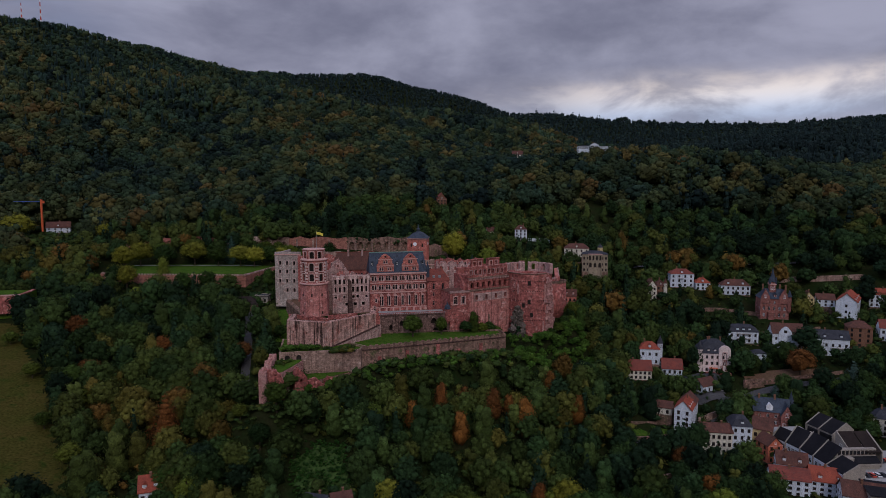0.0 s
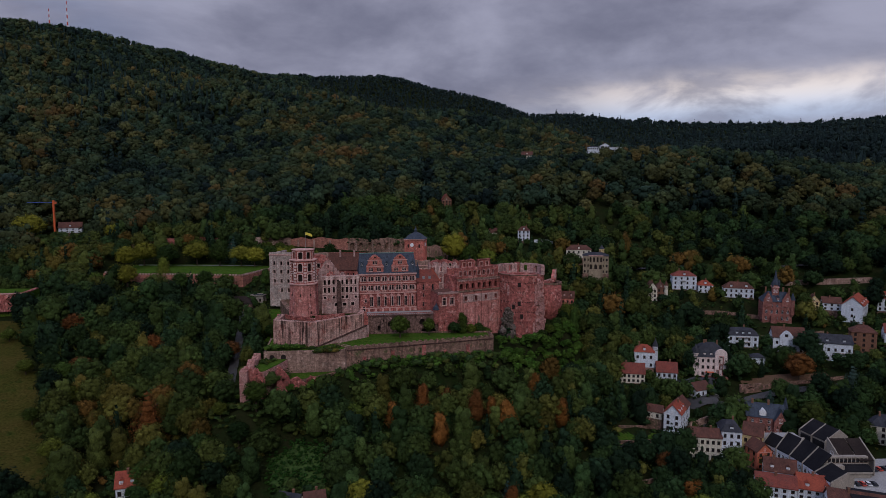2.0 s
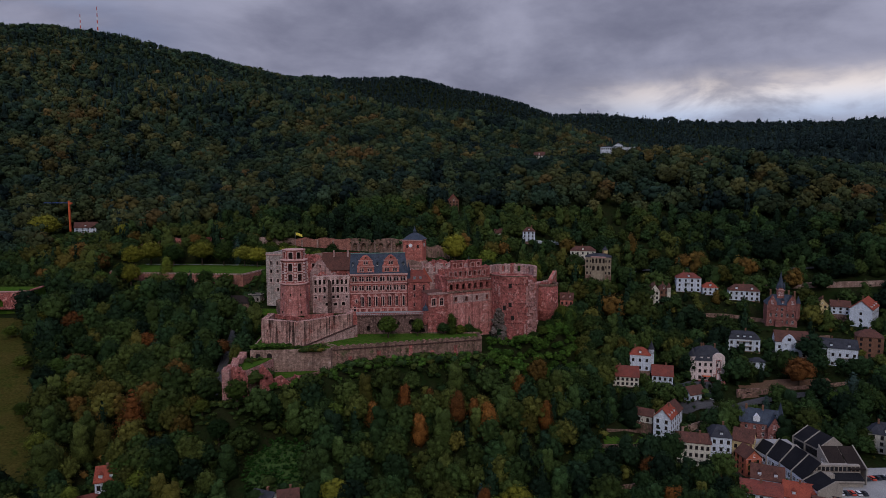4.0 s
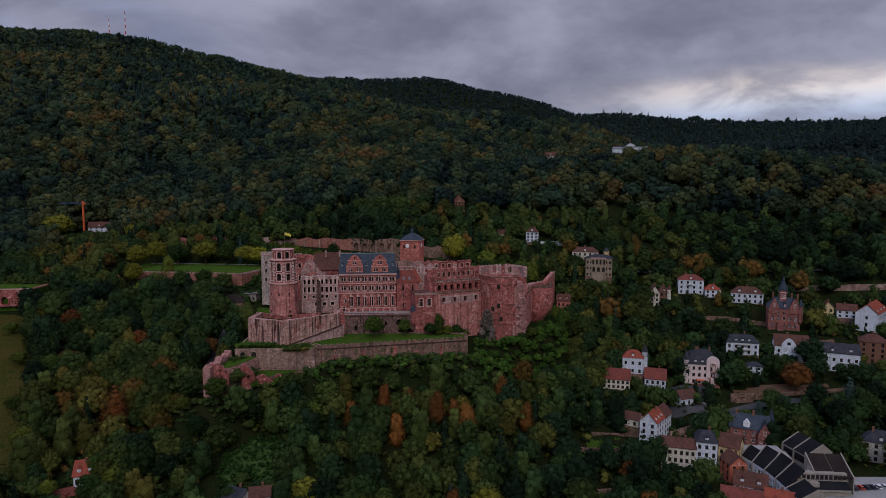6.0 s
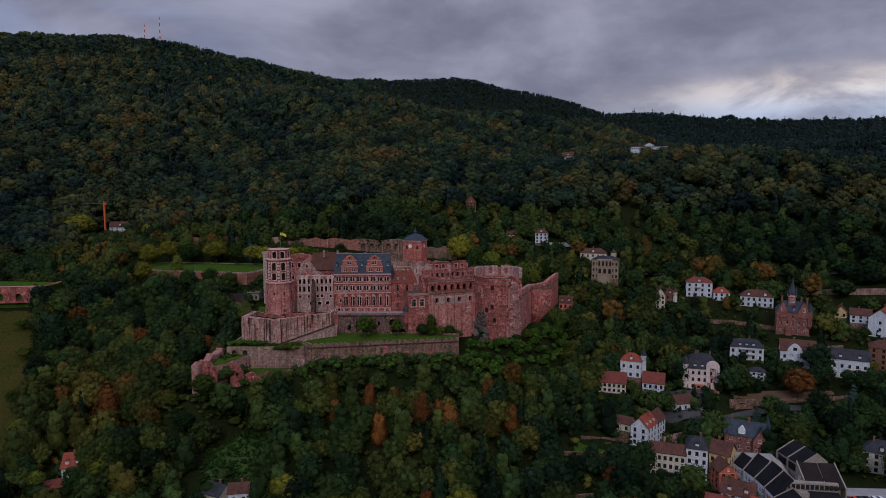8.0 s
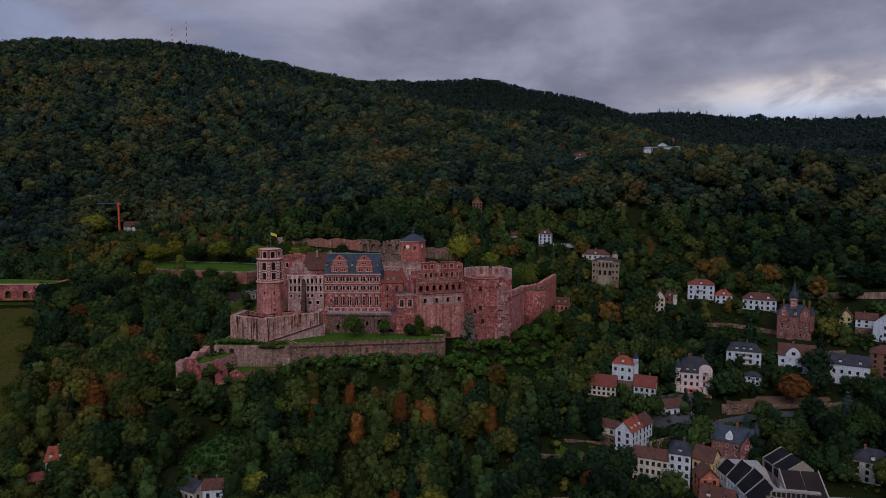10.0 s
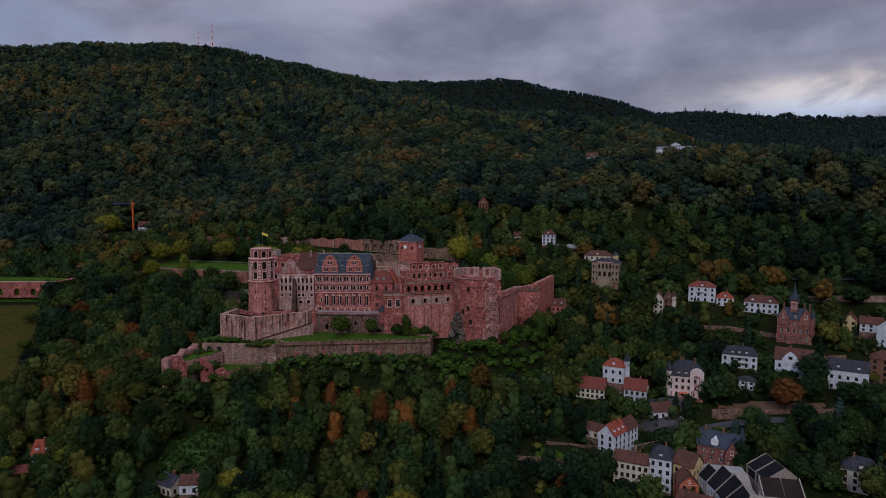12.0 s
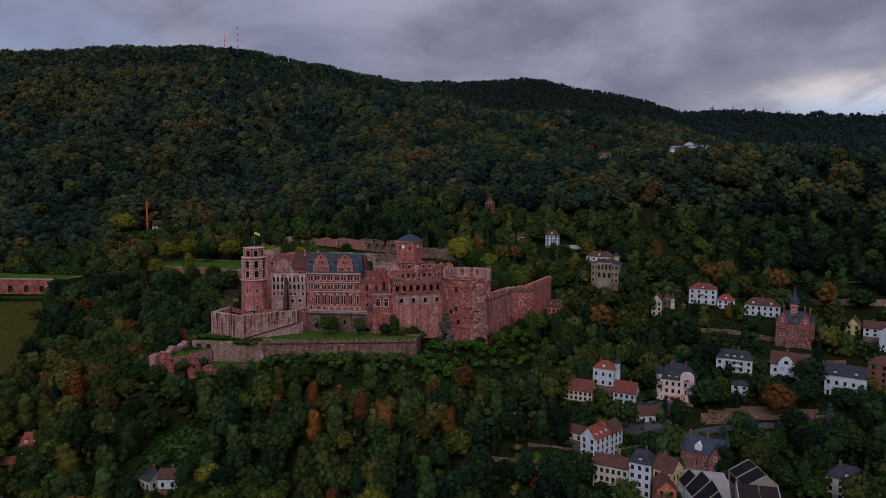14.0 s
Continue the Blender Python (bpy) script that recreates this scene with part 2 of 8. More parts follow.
TILE_SOOT = material("soot_brown_roof", [(0.026, 0.020, 0.019), (0.036, 0.027, 0.024)], 1.0, 0.94, 3.0, 0.2)
TILE_BROWN = material("brown_clay_tiles", [(0.115, 0.050, 0.038), (0.08, 0.038, 0.030), (0.15, 0.058, 0.042)], 2.0, 0.8, 3.0, 0.4, 0.2)
PLASTER = material("white_plaster", [(0.62, 0.655, 0.72), (0.52, 0.555, 0.62)], 1.0, 0.85, 3.0, 0.1, 0.12)
PLASTER_WARM = material("cream_plaster", [(0.66, 0.60, 0.50), (0.58, 0.53, 0.45)], 1.0, 0.85, 3.0, 0.1, 0.15)
PLASTER_YELLOW = material("yellow_plaster", [(0.62, 0.48, 0.24), (0.55, 0.42, 0.22)], 1.0, 0.85, 3.0, 0.1, 0.1)
PLASTER_ORANGE = material("orange_plaster", [(0.52, 0.15, 0.09), (0.45, 0.125, 0.075)], 1.0, 0.85, 3.0, 0.1, 0.1)
PLASTER_PINK = material("pink_plaster", [(0.70, 0.58, 0.56), (0.62, 0.49, 0.46)], 1.0, 0.85, 3.0, 0.1, 0.1)
BRICK = material("brown_brick", [(0.21, 0.105, 0.068), (0.16, 0.08, 0.054)], 1.0, 0.9, 4.0, 0.3, 0.1)
OCHRE_STONE = material("ochre_sandstone", [(0.34, 0.268, 0.19), (0.25, 0.195, 0.142)], 1.0, 0.9, 2.0, 0.3, 0.25)
CONCRETE = material("pale_concrete", [(0.34, 0.295, 0.25), (0.27, 0.235, 0.205)], 1.0, 0.85, 3.0, 0.15, 0.15)
WHITE = material("white_paint", [(0.78, 0.78, 0.80), (0.70, 0.70, 0.72)], 1.0, 0.5, 4.0, 0.05)
GLASS = material("dark_window_glass", [(0.012, 0.013, 0.016), (0.02, 0.021, 0.025)], 2.0, 0.12, 2.0, 0.0)
# near-black colour that stands in for the shade inside openings and rooms
OPENING_SHADE = material("painted_opening_shade", [(0.02, 0.016, 0.014), (0.03, 0.022, 0.02)], 2.0, 0.9, 2.0, 0.1)
TIMBER = material("dark_timber", [(0.07, 0.04, 0.03), (0.05, 0.03, 0.022)], 1.0, 0.8, 4.0, 0.2)
BARK = material("bark", [(0.075, 0.055, 0.04), (0.05, 0.038, 0.03)], 3.0, 0.95, 4.0, 0.5)
# soil and moss colours darkened throughout to include the shade under trees
GROUND = material("shaded_forest_floor", [(0.012, 0.020, 0.006), (0.018, 0.019, 0.008), (0.010, 0.021, 0.006)], 0.8, 0.95, 0.9, 0.6)
MEADOW = material("dry_meadow", [(0.042, 0.044, 0.010), (0.058, 0.047, 0.013), (0.026, 0.038, 0.008)], 0.5, 0.95, 0.9, 0.4)
LAWN = material("mown_lawn", [(0.034, 0.080, 0.010), (0.060, 0.095, 0.015), (0.024, 0.048, 0.009)], 2.5, 0.95, 1.2, 0.3)
IVY = material("ivy_slope", [(0.028, 0.062, 0.014), (0.045, 0.075, 0.018), (0.02, 0.04, 0.012)], 2.0, 0.9, 0.9, 0.9)
ASPHALT = material("asphalt", [(0.055, 0.053, 0.056), (0.07, 0.067, 0.068)], 1.0, 0.85, 2.0, 0.2)
PAVING = material("pale_paving", [(0.26, 0.25, 0.25), (0.32, 0.31, 0.30)], 1.0, 0.85, 2.0, 0.2)
EARTH = material("bare_reddish_earth", [(0.16, 0.09, 0.06), (0.11, 0.07, 0.045)], 1.0, 0.95, 1.5, 0.4)
METAL = material("grey_metal", [(0.35, 0.36, 0.38), (0.28, 0.29, 0.30)], 1.0, 0.4, 3.0, 0.05, metal=0.6)
RED_PAINT = material("red_paint", [(0.55, 0.06, 0.03), (0.48, 0.05, 0.03)], 1.0, 0.5, 3.0, 0.05)
ORANGE_PAINT = material("orange_paint", [(0.65, 0.12, 0.04), (0.58, 0.11, 0.04)], 1.0, 0.5, 3.0, 0.05)
BLUE_PAINT = material("blue_paint", [(0.05, 0.10, 0.32), (0.05, 0.09, 0.28)], 1.0, 0.5, 3.0, 0.05)
YELLOW_CLOTH = material("yellow_cloth", [(0.75, 0.62, 0.10), (0.68, 0.56, 0.09)], 1.0, 0.8, 3.0, 0.05)
COPPER = material("green_copper", [(0.16, 0.27, 0.24), (0.12, 0.2, 0.19)], 2.0, 0.6, 3.0, 0.1)
CAR_WHITE = material("white_car_paint", [(0.72, 0.72, 0.74), (0.68, 0.68, 0.7)], 1.0, 0.25, 3.0, 0.0)
CAR_DARK = material("dark_car_paint", [(0.03, 0.035, 0.05), (0.025, 0.03, 0.04)], 1.0, 0.25, 3.0, 0.0)
RUBBER = material("rubber", [(0.02, 0.02, 0.02), (0.025, 0.025, 0.025)], 1.0, 0.8, 3.0, 0.0)

MIXED = [(0.0, (0.0135, 0.0285, 0.0145)), (0.3, (0.0250, 0.0490, 0.0155)), (0.55, (0.0430, 0.0640, 0.0160)), (0.75, (0.0720, 0.0780, 0.0175)), (0.9, (0.0980, 0.0810, 0.0175)), (1.0, (0.1150, 0.0640, 0.0170))]
LEAF_FOREST = foliage("forest_leaves", MIXED, "tone")
# MIXED leaf colours with extra blue painted in as distance haze
HAZED_HILL = [(0.0, (0.0130, 0.0255, 0.0230)), (0.3, (0.0240, 0.0430, 0.0245)), (0.55, (0.0410, 0.0560, 0.0245)), (0.75, (0.0660, 0.0680, 0.0255)), (0.9, (0.0860, 0.0720, 0.0250)), (1.0, (0.0960, 0.0620, 0.0240))]
LEAF_HILL_HAZED = foliage("hazed_hillside_leaves", HAZED_HILL, "tone")
LEAF_TREE = foliage("green_leaves", [(0.0, (0.0182, 0.0392, 0.0120)), (0.35, (0.0342, 0.0616, 0.0130)), (0.65, (0.0547, 0.0784, 0.0140)), (0.85, (0.0821, 0.0963, 0.0160)), (1.0, (0.1026, 0.1288, 0.0190))])
LEAF_RUST = foliage("rust_leaves", [(0.0, (0.0950, 0.0460, 0.0160)), (0.5, (0.1500, 0.0560, 0.0170)), (1.0, (0.1900, 0.0820, 0.0200))])
LEAF_YELLOW = foliage("yellow_leaves", [(0.0, (0.1250, 0.1260, 0.0190)), (0.6, (0.1700, 0.1640, 0.0220)), (1.0, (0.2300, 0.2200, 0.0280))])
LEAF_BLUE = foliage("blue_green_needles", [(0.0, (0.0250, 0.0520, 0.0400)), (1.0, (0.0480, 0.0780, 0.0640))])
# dark conifer green, its blue share raised in place of aerial haze
LEAF_RIDGE_HAZED = foliage("hazed_ridge_needles", [(0.0, (0.0125, 0.0225, 0.0225)), (0.5, (0.0185, 0.0310, 0.0260)), (1.0, (0.0260, 0.0380, 0.0270))], "tone")
LEAF_CREEPER = foliage("clearing_leaves", [(0.0, (0.0120, 0.0380, 0.0075)), (1.0, (0.0240, 0.0600, 0.0110))], "tone")
LEAF_LIME = foliage("creeper_leaves", [(0.0, (0.0260, 0.0680, 0.0110)), (0.3, (0.0400, 0.0860, 0.0140)), (1.0, (0.0700, 0.1180, 0.0190))], "tone")

# ---- building blocks ----
class Geo:
    """Vertices and faces of one mesh."""

    def __init__(self):
        self.v, self.f = [], []

    def add(self, verts, faces, m=None):
        n = len(self.v)
        self.v += [tuple(m @ Vector(p)) if m else tuple(p) for p in verts]
        self.f += [tuple(i + n for i in f) for f in faces]
        return self

    def box(self, x0, x1, y0, y1, z0, z1, m=None):
        v = [(x, y, z) for z in (z0, z1) for x, y in ((x0, y0), (x1, y0), (x1, y1), (x0, y1))]
        return self.add(v, [(3, 2, 1, 0), (4, 5, 6, 7), (0, 1, 5, 4), (1, 2, 6, 5), (2, 3, 7, 6), (3, 0, 4, 7)], m)

    def prism(self, poly, z0, z1, m=None, inset=0.0):
        """poly: counter-clockwise (x, y); inset: how far the top draws in towards the middle, as a share."""
        n = len(poly)
        cx, cy = sum(p[0] for p in poly) / n, sum(p[1] for p in poly) / n
        top = [(p[0] + (cx - p[0]) * inset, p[1] + (cy - p[1]) * inset, z1) for p in poly]
        v = [(p[0], p[1], z0) for p in poly] + top
        f = [tuple(range(n - 1, -1, -1)), tuple(range(n, 2 * n))] + [(i, (i + 1) % n, n + (i + 1) % n, n + i) for i in range(n)]
        return self.add(v, f, m)

    def lathe(self, rings, n=24, m=None, a0=0.0):
        """rings: (radius, z) from the bottom up."""
        v = [(r * math.cos(a0 + 2 * math.pi * k / n), r * math.sin(a0 + 2 * math.pi * k / n), z) for r, z in rings for k in range(n)]
        f = [(j * n + k, j * n + (k + 1) % n, (j + 1) * n + (k + 1) % n, (j + 1) * n + k) for j in range(len(rings) - 1) for k in range(n)]
        f += [tuple(range(n - 1, -1, -1)), tuple(range((len(rings) - 1) * n, len(rings) * n))]
        return self.add(v, f, m)

    def wall(self, w, h, thick, holes=(), m=None, tops=None, arch=False):
        """A wall along x from 0 to w, its face at y = 0, with real holes (x0, x1, z0, z1). tops: heights of equal lengths of its crest."""
        xs = sorted({0.0, w, *[round(a, 3) for o in holes for a in o[:2] if 0 < a < w]})
        if tops:
            xs = sorted({*xs, *[round(w * k / len(tops), 3) for k in range(len(tops))]})
        for a, b in zip(xs, xs[1:]):
            mid = (a + b) / 2
            top = tops[min(len(tops) - 1, int(mid / w * len(tops)))] if tops else h
            cuts = sorted((o[2], o[3]) for o in holes if o[0] < mid < o[1])
            z = 0.0
            for c, d in cuts:
                if c > z and z < top:
                    self.box(a, b, 0, thick, z, min(c, top), m)
                z = max(z, d)
            if z < top:
                self.box(a, b, 0, thick, z, top, m)
        if arch:
            for o in holes:
                c, r = (o[0] + o[1]) / 2, (o[1] - o[0]) / 2
                for s in (-1, 1):
                    pts = [(c + s * r, o[3]), (c + s * r, o[3] - r), (c + s * r * 0.8, o[3] - r * 0.45), (c + s * r * 0.4, o[3] - r * 0.1)]
                    v = [(x, y, z) for y in (0.02, thick - 0.02) for x, z in pts]
                    self.add(v, [(0, 1, 2, 3), (7, 6, 5, 4), (1, 5, 6, 2), (2, 6, 7, 3)], m)
        return self


MESHES = {}


def mesh_of(name, geo, mat, smooth=False):
    me = bpy.data.meshes.new(name)
    where, index = {}, []
    for p in geo.v:
        index.append(where.setdefault((round(p[0], 3), round(p[1], 3), round(p[2], 3)), len(where)))
    faces = [tuple(dict.fromkeys(index[i] for i in f)) for f in geo.f]
    me.from_pydata(list(where), [], [f for f in faces if len(f) > 2])
    me.materials.append(mat)
    if smooth:
        me.polygons.foreach_set("use_smooth", [True] * len(me.polygons))
    me.update()
    return me


def part(name, geo, mat, parent, label="", smooth=False):
    ob = new(name, mesh_of(name, geo, mat, smooth))
    ob.parent = parent
    if label:
        tagged(ob, label)
    return ob


def shared(name, key, make, mat, parent, m):
    """A part on a mesh that alike parts share."""
    if key not in MESHES:
        MESHES[key] = mesh_of(name, make(), mat)
    ob = new(name, MESHES[key])
    ob.parent, ob.matrix_basis = parent, m
    return ob


def thing(name, label, category, at=(0, 0, 0), rot=0.0, group="", kind=""):
    ob = new(name)
    ob.matrix_basis = pose(*at, 0, 0, rot)
    return tagged(ob, label, category, group, kind)


def along(p0, p1, z=0.0):
    """The pose of a wall that runs from p0 to p1 in the plan, its face on the right hand."""
    return Matrix.Translation((p0[0], p0[1], z)) @ Matrix.Rotation(math.atan2(p1[1] - p0[1], p1[0] - p0[0]), 4, "Z")


def span(p0, p1):
    return math.hypot(p1[0] - p0[0], p1[1] - p0[1])


def window(parent, m, w, h, style="plain", frame_mat=None, pane_mat=None):
    """A window in its opening: frame with bars, and a pane set back."""
    frame_mat, pane_mat = frame_mat or WHITE, pane_mat or GLASS
    key = (round(w, 2), round(h, 2), style, frame_mat.name)

    def bars():
        g, t = Geo(), 0.08
        g.box(-w / 2, -w / 2 + t, 0.05, 0.2, 0, h).box(w / 2 - t, w / 2, 0.05, 0.2, 0, h)
        g.box(-w / 2 + t, w / 2 - t, 0.05, 0.2, 0, t).box(-w / 2 + t, w / 2 - t, 0.05, 0.2, h - t, h)
        g.box(-w / 2 - 0.1, w / 2 + 0.1, -0.12, 0.04, -0.12, 0)
        if style != "single":
            g.box(-0.04, 0.04, 0.06, 0.18, t, h - t)
        if style == "gothic":
            g.box(-w / 2 + t, w / 2 - t, 0.06, 0.18, h * 0.62, h * 0.62 + 0.2)
        elif h > 1.6:
            g.box(-w / 2 + t, w / 2 - t, 0.06, 0.18, h * 0.66, h * 0.66 + 0.06)
        return g

    win = shared("window", key, bars, frame_mat, parent, m)
    shared("pane", ("pane", key[0], key[1], pane_mat.name), lambda: Geo().box(-w / 2, w / 2, 0.21, 0.26, 0, h), pane_mat, win, Matrix())
    return win


def surround(parent, m, hole, t=0.32, mat=None, deep=0.14, name="window_surround"):
    """A dressed stone frame standing a little proud round an opening of a wall."""
    a, b, c, d = hole
    key = ("surround", round(b - a, 2), round(d - c, 2), t, (mat or QUOIN).name)
    w, h = b - a, d - c
    return shared(name, key, lambda: Geo().box(-w / 2 - t, -w / 2, -deep, 0.1, -t, h + t).box(w / 2, w / 2 + t, -deep, 0.1, -t, h + t).box(-w / 2, w / 2, -deep, 0.1, -t, 0).box(-w / 2, w / 2, -deep, 0.1, h, h + t), mat or QUOIN, parent, m @ pose((a + b) / 2, -0.01, c))


# ---- the land ----
BEAR = (-50, -42, -26, -14, -2, 10, 22, 34)
LAND = (
    (240, (12, 4, 2, 1, 0, -2, -4, -4)),
    (300, (21, 15, 27, 30, 23, 2, 0, 0)),
    (325, (28, 22, 39, 47, 33, 4, 2, 2)),
    (430, (48, 47, 57, 60, 48, 32, 29, 30)),
    (520, (57, 61, 76, 80, 72, 62, 57, 54)),
    (620, (69, 74, 98, 108, 103, 100, 96, 88)),
    (760, (92, 103, 131, 150, 146, 166, 152, 117)),
    (950, (150, 165, 186, 206, 187, 174, 142, 148)),
    (1300, (264, 282, 300, 308, 268, 215, 182, 196)),
    (1700, (405, 425, 412, 318, 275, 240, 235, 262)),
    (2100, (508, 546, 524, 445, 385, 320, 296, 310)),
    (2500, (480, 520, 500, 560, 509, 410, 364, 364)),
)
def land(x, y):
    x = np.asarray(x, float); y = np.asarray(y, float)
    d = np.hypot(x - 69, y - 6); b = np.degrees(np.arctan2(x - 69, y - 6))
    rows = np.array([r for r, _ in LAND], float); tab = np.array([h for _, h in LAND], float)
    fi = np.interp(np.log(np.maximum(d, 1)), np.log(rows), np.arange(len(rows)))
    fj = np.interp(b, BEAR, np.arange(len(BEAR)))
    def cub(p0, p1, p2, p3, f):
        return p1 + 0.5 * f * (p2 - p0 + f * (2 * p0 - 5 * p1 + 4 * p2 - p3 + f * (3 * (p1 - p2) + p3 - p0)))
    i = np.clip(fi.astype(int), 0, len(rows) - 2); j = np.clip(fj.astype(int), 0, len(BEAR) - 2)
    out = []
    for k in (-1, 0, 1, 2):
        ii = np.clip(i + k, 0, len(rows) - 1)
        c = [tab[ii, np.clip(j + m, 0, len(BEAR) - 1)] for m in (-1, 0, 1, 2)]
        out.append(cub(*c, fj - j))
    z = cub(*out, fi - i) + 34 * np.exp(-((x + 1130) ** 2 + (y - 1760) ** 2) / 260 ** 2)
    crest = np.clip((d - 1900) / 450, 0, 1) * (22 * np.exp(-((b + 8) / 3.4) ** 2) - 30 * np.exp(-((b - 4) / 2.6) ** 2))
    return (z + crest) * np.clip(1 - (d - 2500) / 2500, 0.45, 1)


def terrace_blend(x, y, z):
    """The level stretches that people cut into the slope: the palace rock and its garden."""
    x, y = np.asarray(x, float), np.asarray(y, float)

    def oval(cx, cy, rx, ry, turn, soft):
        c, s = math.cos(radians(turn)), math.sin(radians(turn))
        u, v = (x - cx) * c + (y - cy) * s, -(x - cx) * s + (y - cy) * c
        return np.clip((1.0 - np.hypot(u / rx, v / ry)) / soft + 0.5, 0, 1)

    for cx, cy, rx, ry, turn, level, soft in ((-10, 400, 75, 45, 14, 62, 0.35), (-185, 478, 70, 26, -8, 73, 0.3), (2, 315, 50, 12, 21, 47.5, 0.7), (50, 358, 22, 14, 40, 49.0, 0.5), (-62, 292, 20, 12, 40, 41, 0.6), (-79, 270, 15, 10, 0, 39, 0.7), (76, 396, 12, 30, 0, 50, 0.6)):
        k = oval(cx, cy, rx, ry, turn, soft)
        z = z * (1 - k) + level * k
    return z


# level plots cut into the slope: x, y, radius, height
PLOTS = ((191, 502, 12, 57.3), (163, 480, 10, 50.8), (205, 494, 9, 55.8), (226, 484, 13, 53.8), (275, 468, 9, 47.8), (288, 468, 10, 47.8), (298, 456, 17, 42.5), (330, 462, 12, 47),
         (203, 421, 13, 31.8), (231, 417, 13, 29.3), (180, 336, 12, 6.3), (256, 408, 13, 26.3), (273, 408, 11, 31.5), (293, 404, 11, 36.8), (203, 398, 7, 24.8), (170, 389, 13, 21.3), (131, 394, 9, 24.6), (119, 377, 10, 19.5),
         (143, 387, 8, 16.8), (158, 361, 8, 16.5), (133, 336, 13, 5.0), (236, 326, 11, 4.8), (238, 452, 13, 42.2), (-370, 585, 24, 92.5))


def height_at(x, y):
    x, y = np.asarray(x, float), np.asarray(y, float)
    z = terrace_blend(x, y, land(x, y))
    for px, py, pr, pz in PLOTS:
        k = np.clip((1.7 * pr - np.hypot(x - px, y - py)) / (0.8 * pr), 0, 1)
        z = z * (1 - k) + pz * k
    d = np.hypot(x - 69, y - 6)
    amp = np.clip((d - 450) / 900, 0, 1)
    z = z + amp * np.clip((2300 - d) / 900, 0.25, 1) * (12 * np.sin(x / 83 + 0.7 * np.sin(y / 140)) * np.sin(y / 210 + 1.3) + 6 * np.sin(x / 37 + y / 61))
    return z


def ground_z(x, y):
    return float(height_at(x, y))


def grid_mesh(name, X, Y, Z, mat, keep=None):
    ny, nx = X.shape
    v = np.stack([X, Y, Z], -1).reshape(-1, 3)
    i = np.arange(ny * nx).reshape(ny, nx)
    q = np.stack([i[:-1, :-1], i[:-1, 1:], i[1:, 1:], i[1:, :-1]], -1).reshape(-1, 4)
    if keep is not None:
        k = keep.reshape(-1)
        q = q[k[q].all(1)]
    me = bpy.data.meshes.new(name)
    me.from_pydata(v.tolist(), [], q.tolist())
    me.materials.append(mat)
    me.polygons.foreach_set("use_smooth", [True] * len(me.polygons))
    return me


# one sheet: fine near the palace and town, coarse towards the skyline
gx = np.concatenate([np.arange(-4400, -640, 60), np.arange(-640, 440, 8), np.arange(440, 4400, 60)]).astype(float)
gy = np.concatenate([np.arange(-1500, 160, 60), np.arange(160, 620, 8), np.arange(620, 1100, 20), np.arange(1100, 4500, 50)]).astype(float)
X, Y = np.meshgrid(gx, gy)
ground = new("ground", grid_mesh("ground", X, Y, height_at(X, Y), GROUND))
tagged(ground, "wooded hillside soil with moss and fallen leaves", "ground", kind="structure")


def inside(poly, x, y):
    x, y = np.asarray(x, float), np.asarray(y, float)
    r = np.zeros(x.shape, bool)
    for (x0, y0), (x1, y1) in zip(poly, poly[1:] + poly[:1]):
        if y0 != y1:
            r ^= ((y0 > y) != (y1 > y)) & (x < (x1 - x0) * (y - y0) / (y1 - y0) + x0)
    return r


def patch(name, poly, mat, label, category, lift=0.25, step=3.0):
    """A stretch of other ground cover, laid on the slope."""
    xs, ys = [p[0] for p in poly], [p[1] for p in poly]
    X, Y = np.meshgrid(np.arange(min(xs), max(xs) + step, step), np.arange(min(ys), max(ys) + step, step))
    ob = new(name, grid_mesh(name, X, Y, height_at(X, Y) + lift, mat, inside(poly, X, Y)))
    return tagged(ob, label, category, kind="structure")


LINES = [([(146, 672), (150, 655), (157, 616), (167, 582), (176, 556)], 4.5)]  # lanes, walls and the railway cutting kept free of trees: points, half width


def strip(name, line, width, mat, label, category, lift=0.35):
    """A road or path along a line in the plan."""
    LINES.append((line, width / 2 + 1.0))
    pts = []
    for (x0, y0), (x1, y1) in zip(line, line[1:]):
        n = max(2, int(math.hypot(x1 - x0, y1 - y0) / 3))
        pts += [(x0 + (x1 - x0) * k / n, y0 + (y1 - y0) * k / n) for k in range(n)]
    pts.append(line[-1])
    P = np.array(pts)
    for _ in range(4):
        P[1:-1] = (P[:-2] + 2 * P[1:-1] + P[2:]) / 4
    T = np.gradient(P, axis=0)
    T /= np.linalg.norm(T, axis=1)[:, None]
    N = np.stack([-T[:, 1], T[:, 0]], 1) * width / 2
    zc = height_at(P[:, 0], P[:, 1]) + lift
    L, R = P + N, P - N
    X, Y = np.stack([L[:, 0], R[:, 0]], 1), np.stack([L[:, 1], R[:, 1]], 1)
    Z = np.maximum(np.stack([zc, zc], 1), height_at(X, Y) + 0.2)
    return tagged(new(name, grid_mesh(name, X, Y, Z, mat)), label, category, kind="structure")


MEADOW_PLAN = [(-330, 345), (-262, 368), (-250, 366), (-222, 332), (-190, 298), (-165, 262), (-146, 240), (-140, 228), (-160, 200), (-330, 200)]
patch("meadow", MEADOW_PLAN, MEADOW, "sloping dry autumn meadow beside the woods", "meadow")
patch("moat_lawn", [(-112, 400), (-88, 398), (-83, 350), (-96, 346), (-104, 372)], LAWN, "sloping mown lawn below the grey palace block", "lawn", 0.3, 2.0)
IVY_PLAN = [(-67, 262), (-63, 246), (-58, 238), (-42, 236), (-37, 250), (-43, 269), (-56, 269)]
patch("ivy_slope", IVY_PLAN, IVY, "steep clearing overgrown with green creepers", "clearing", 0.3)

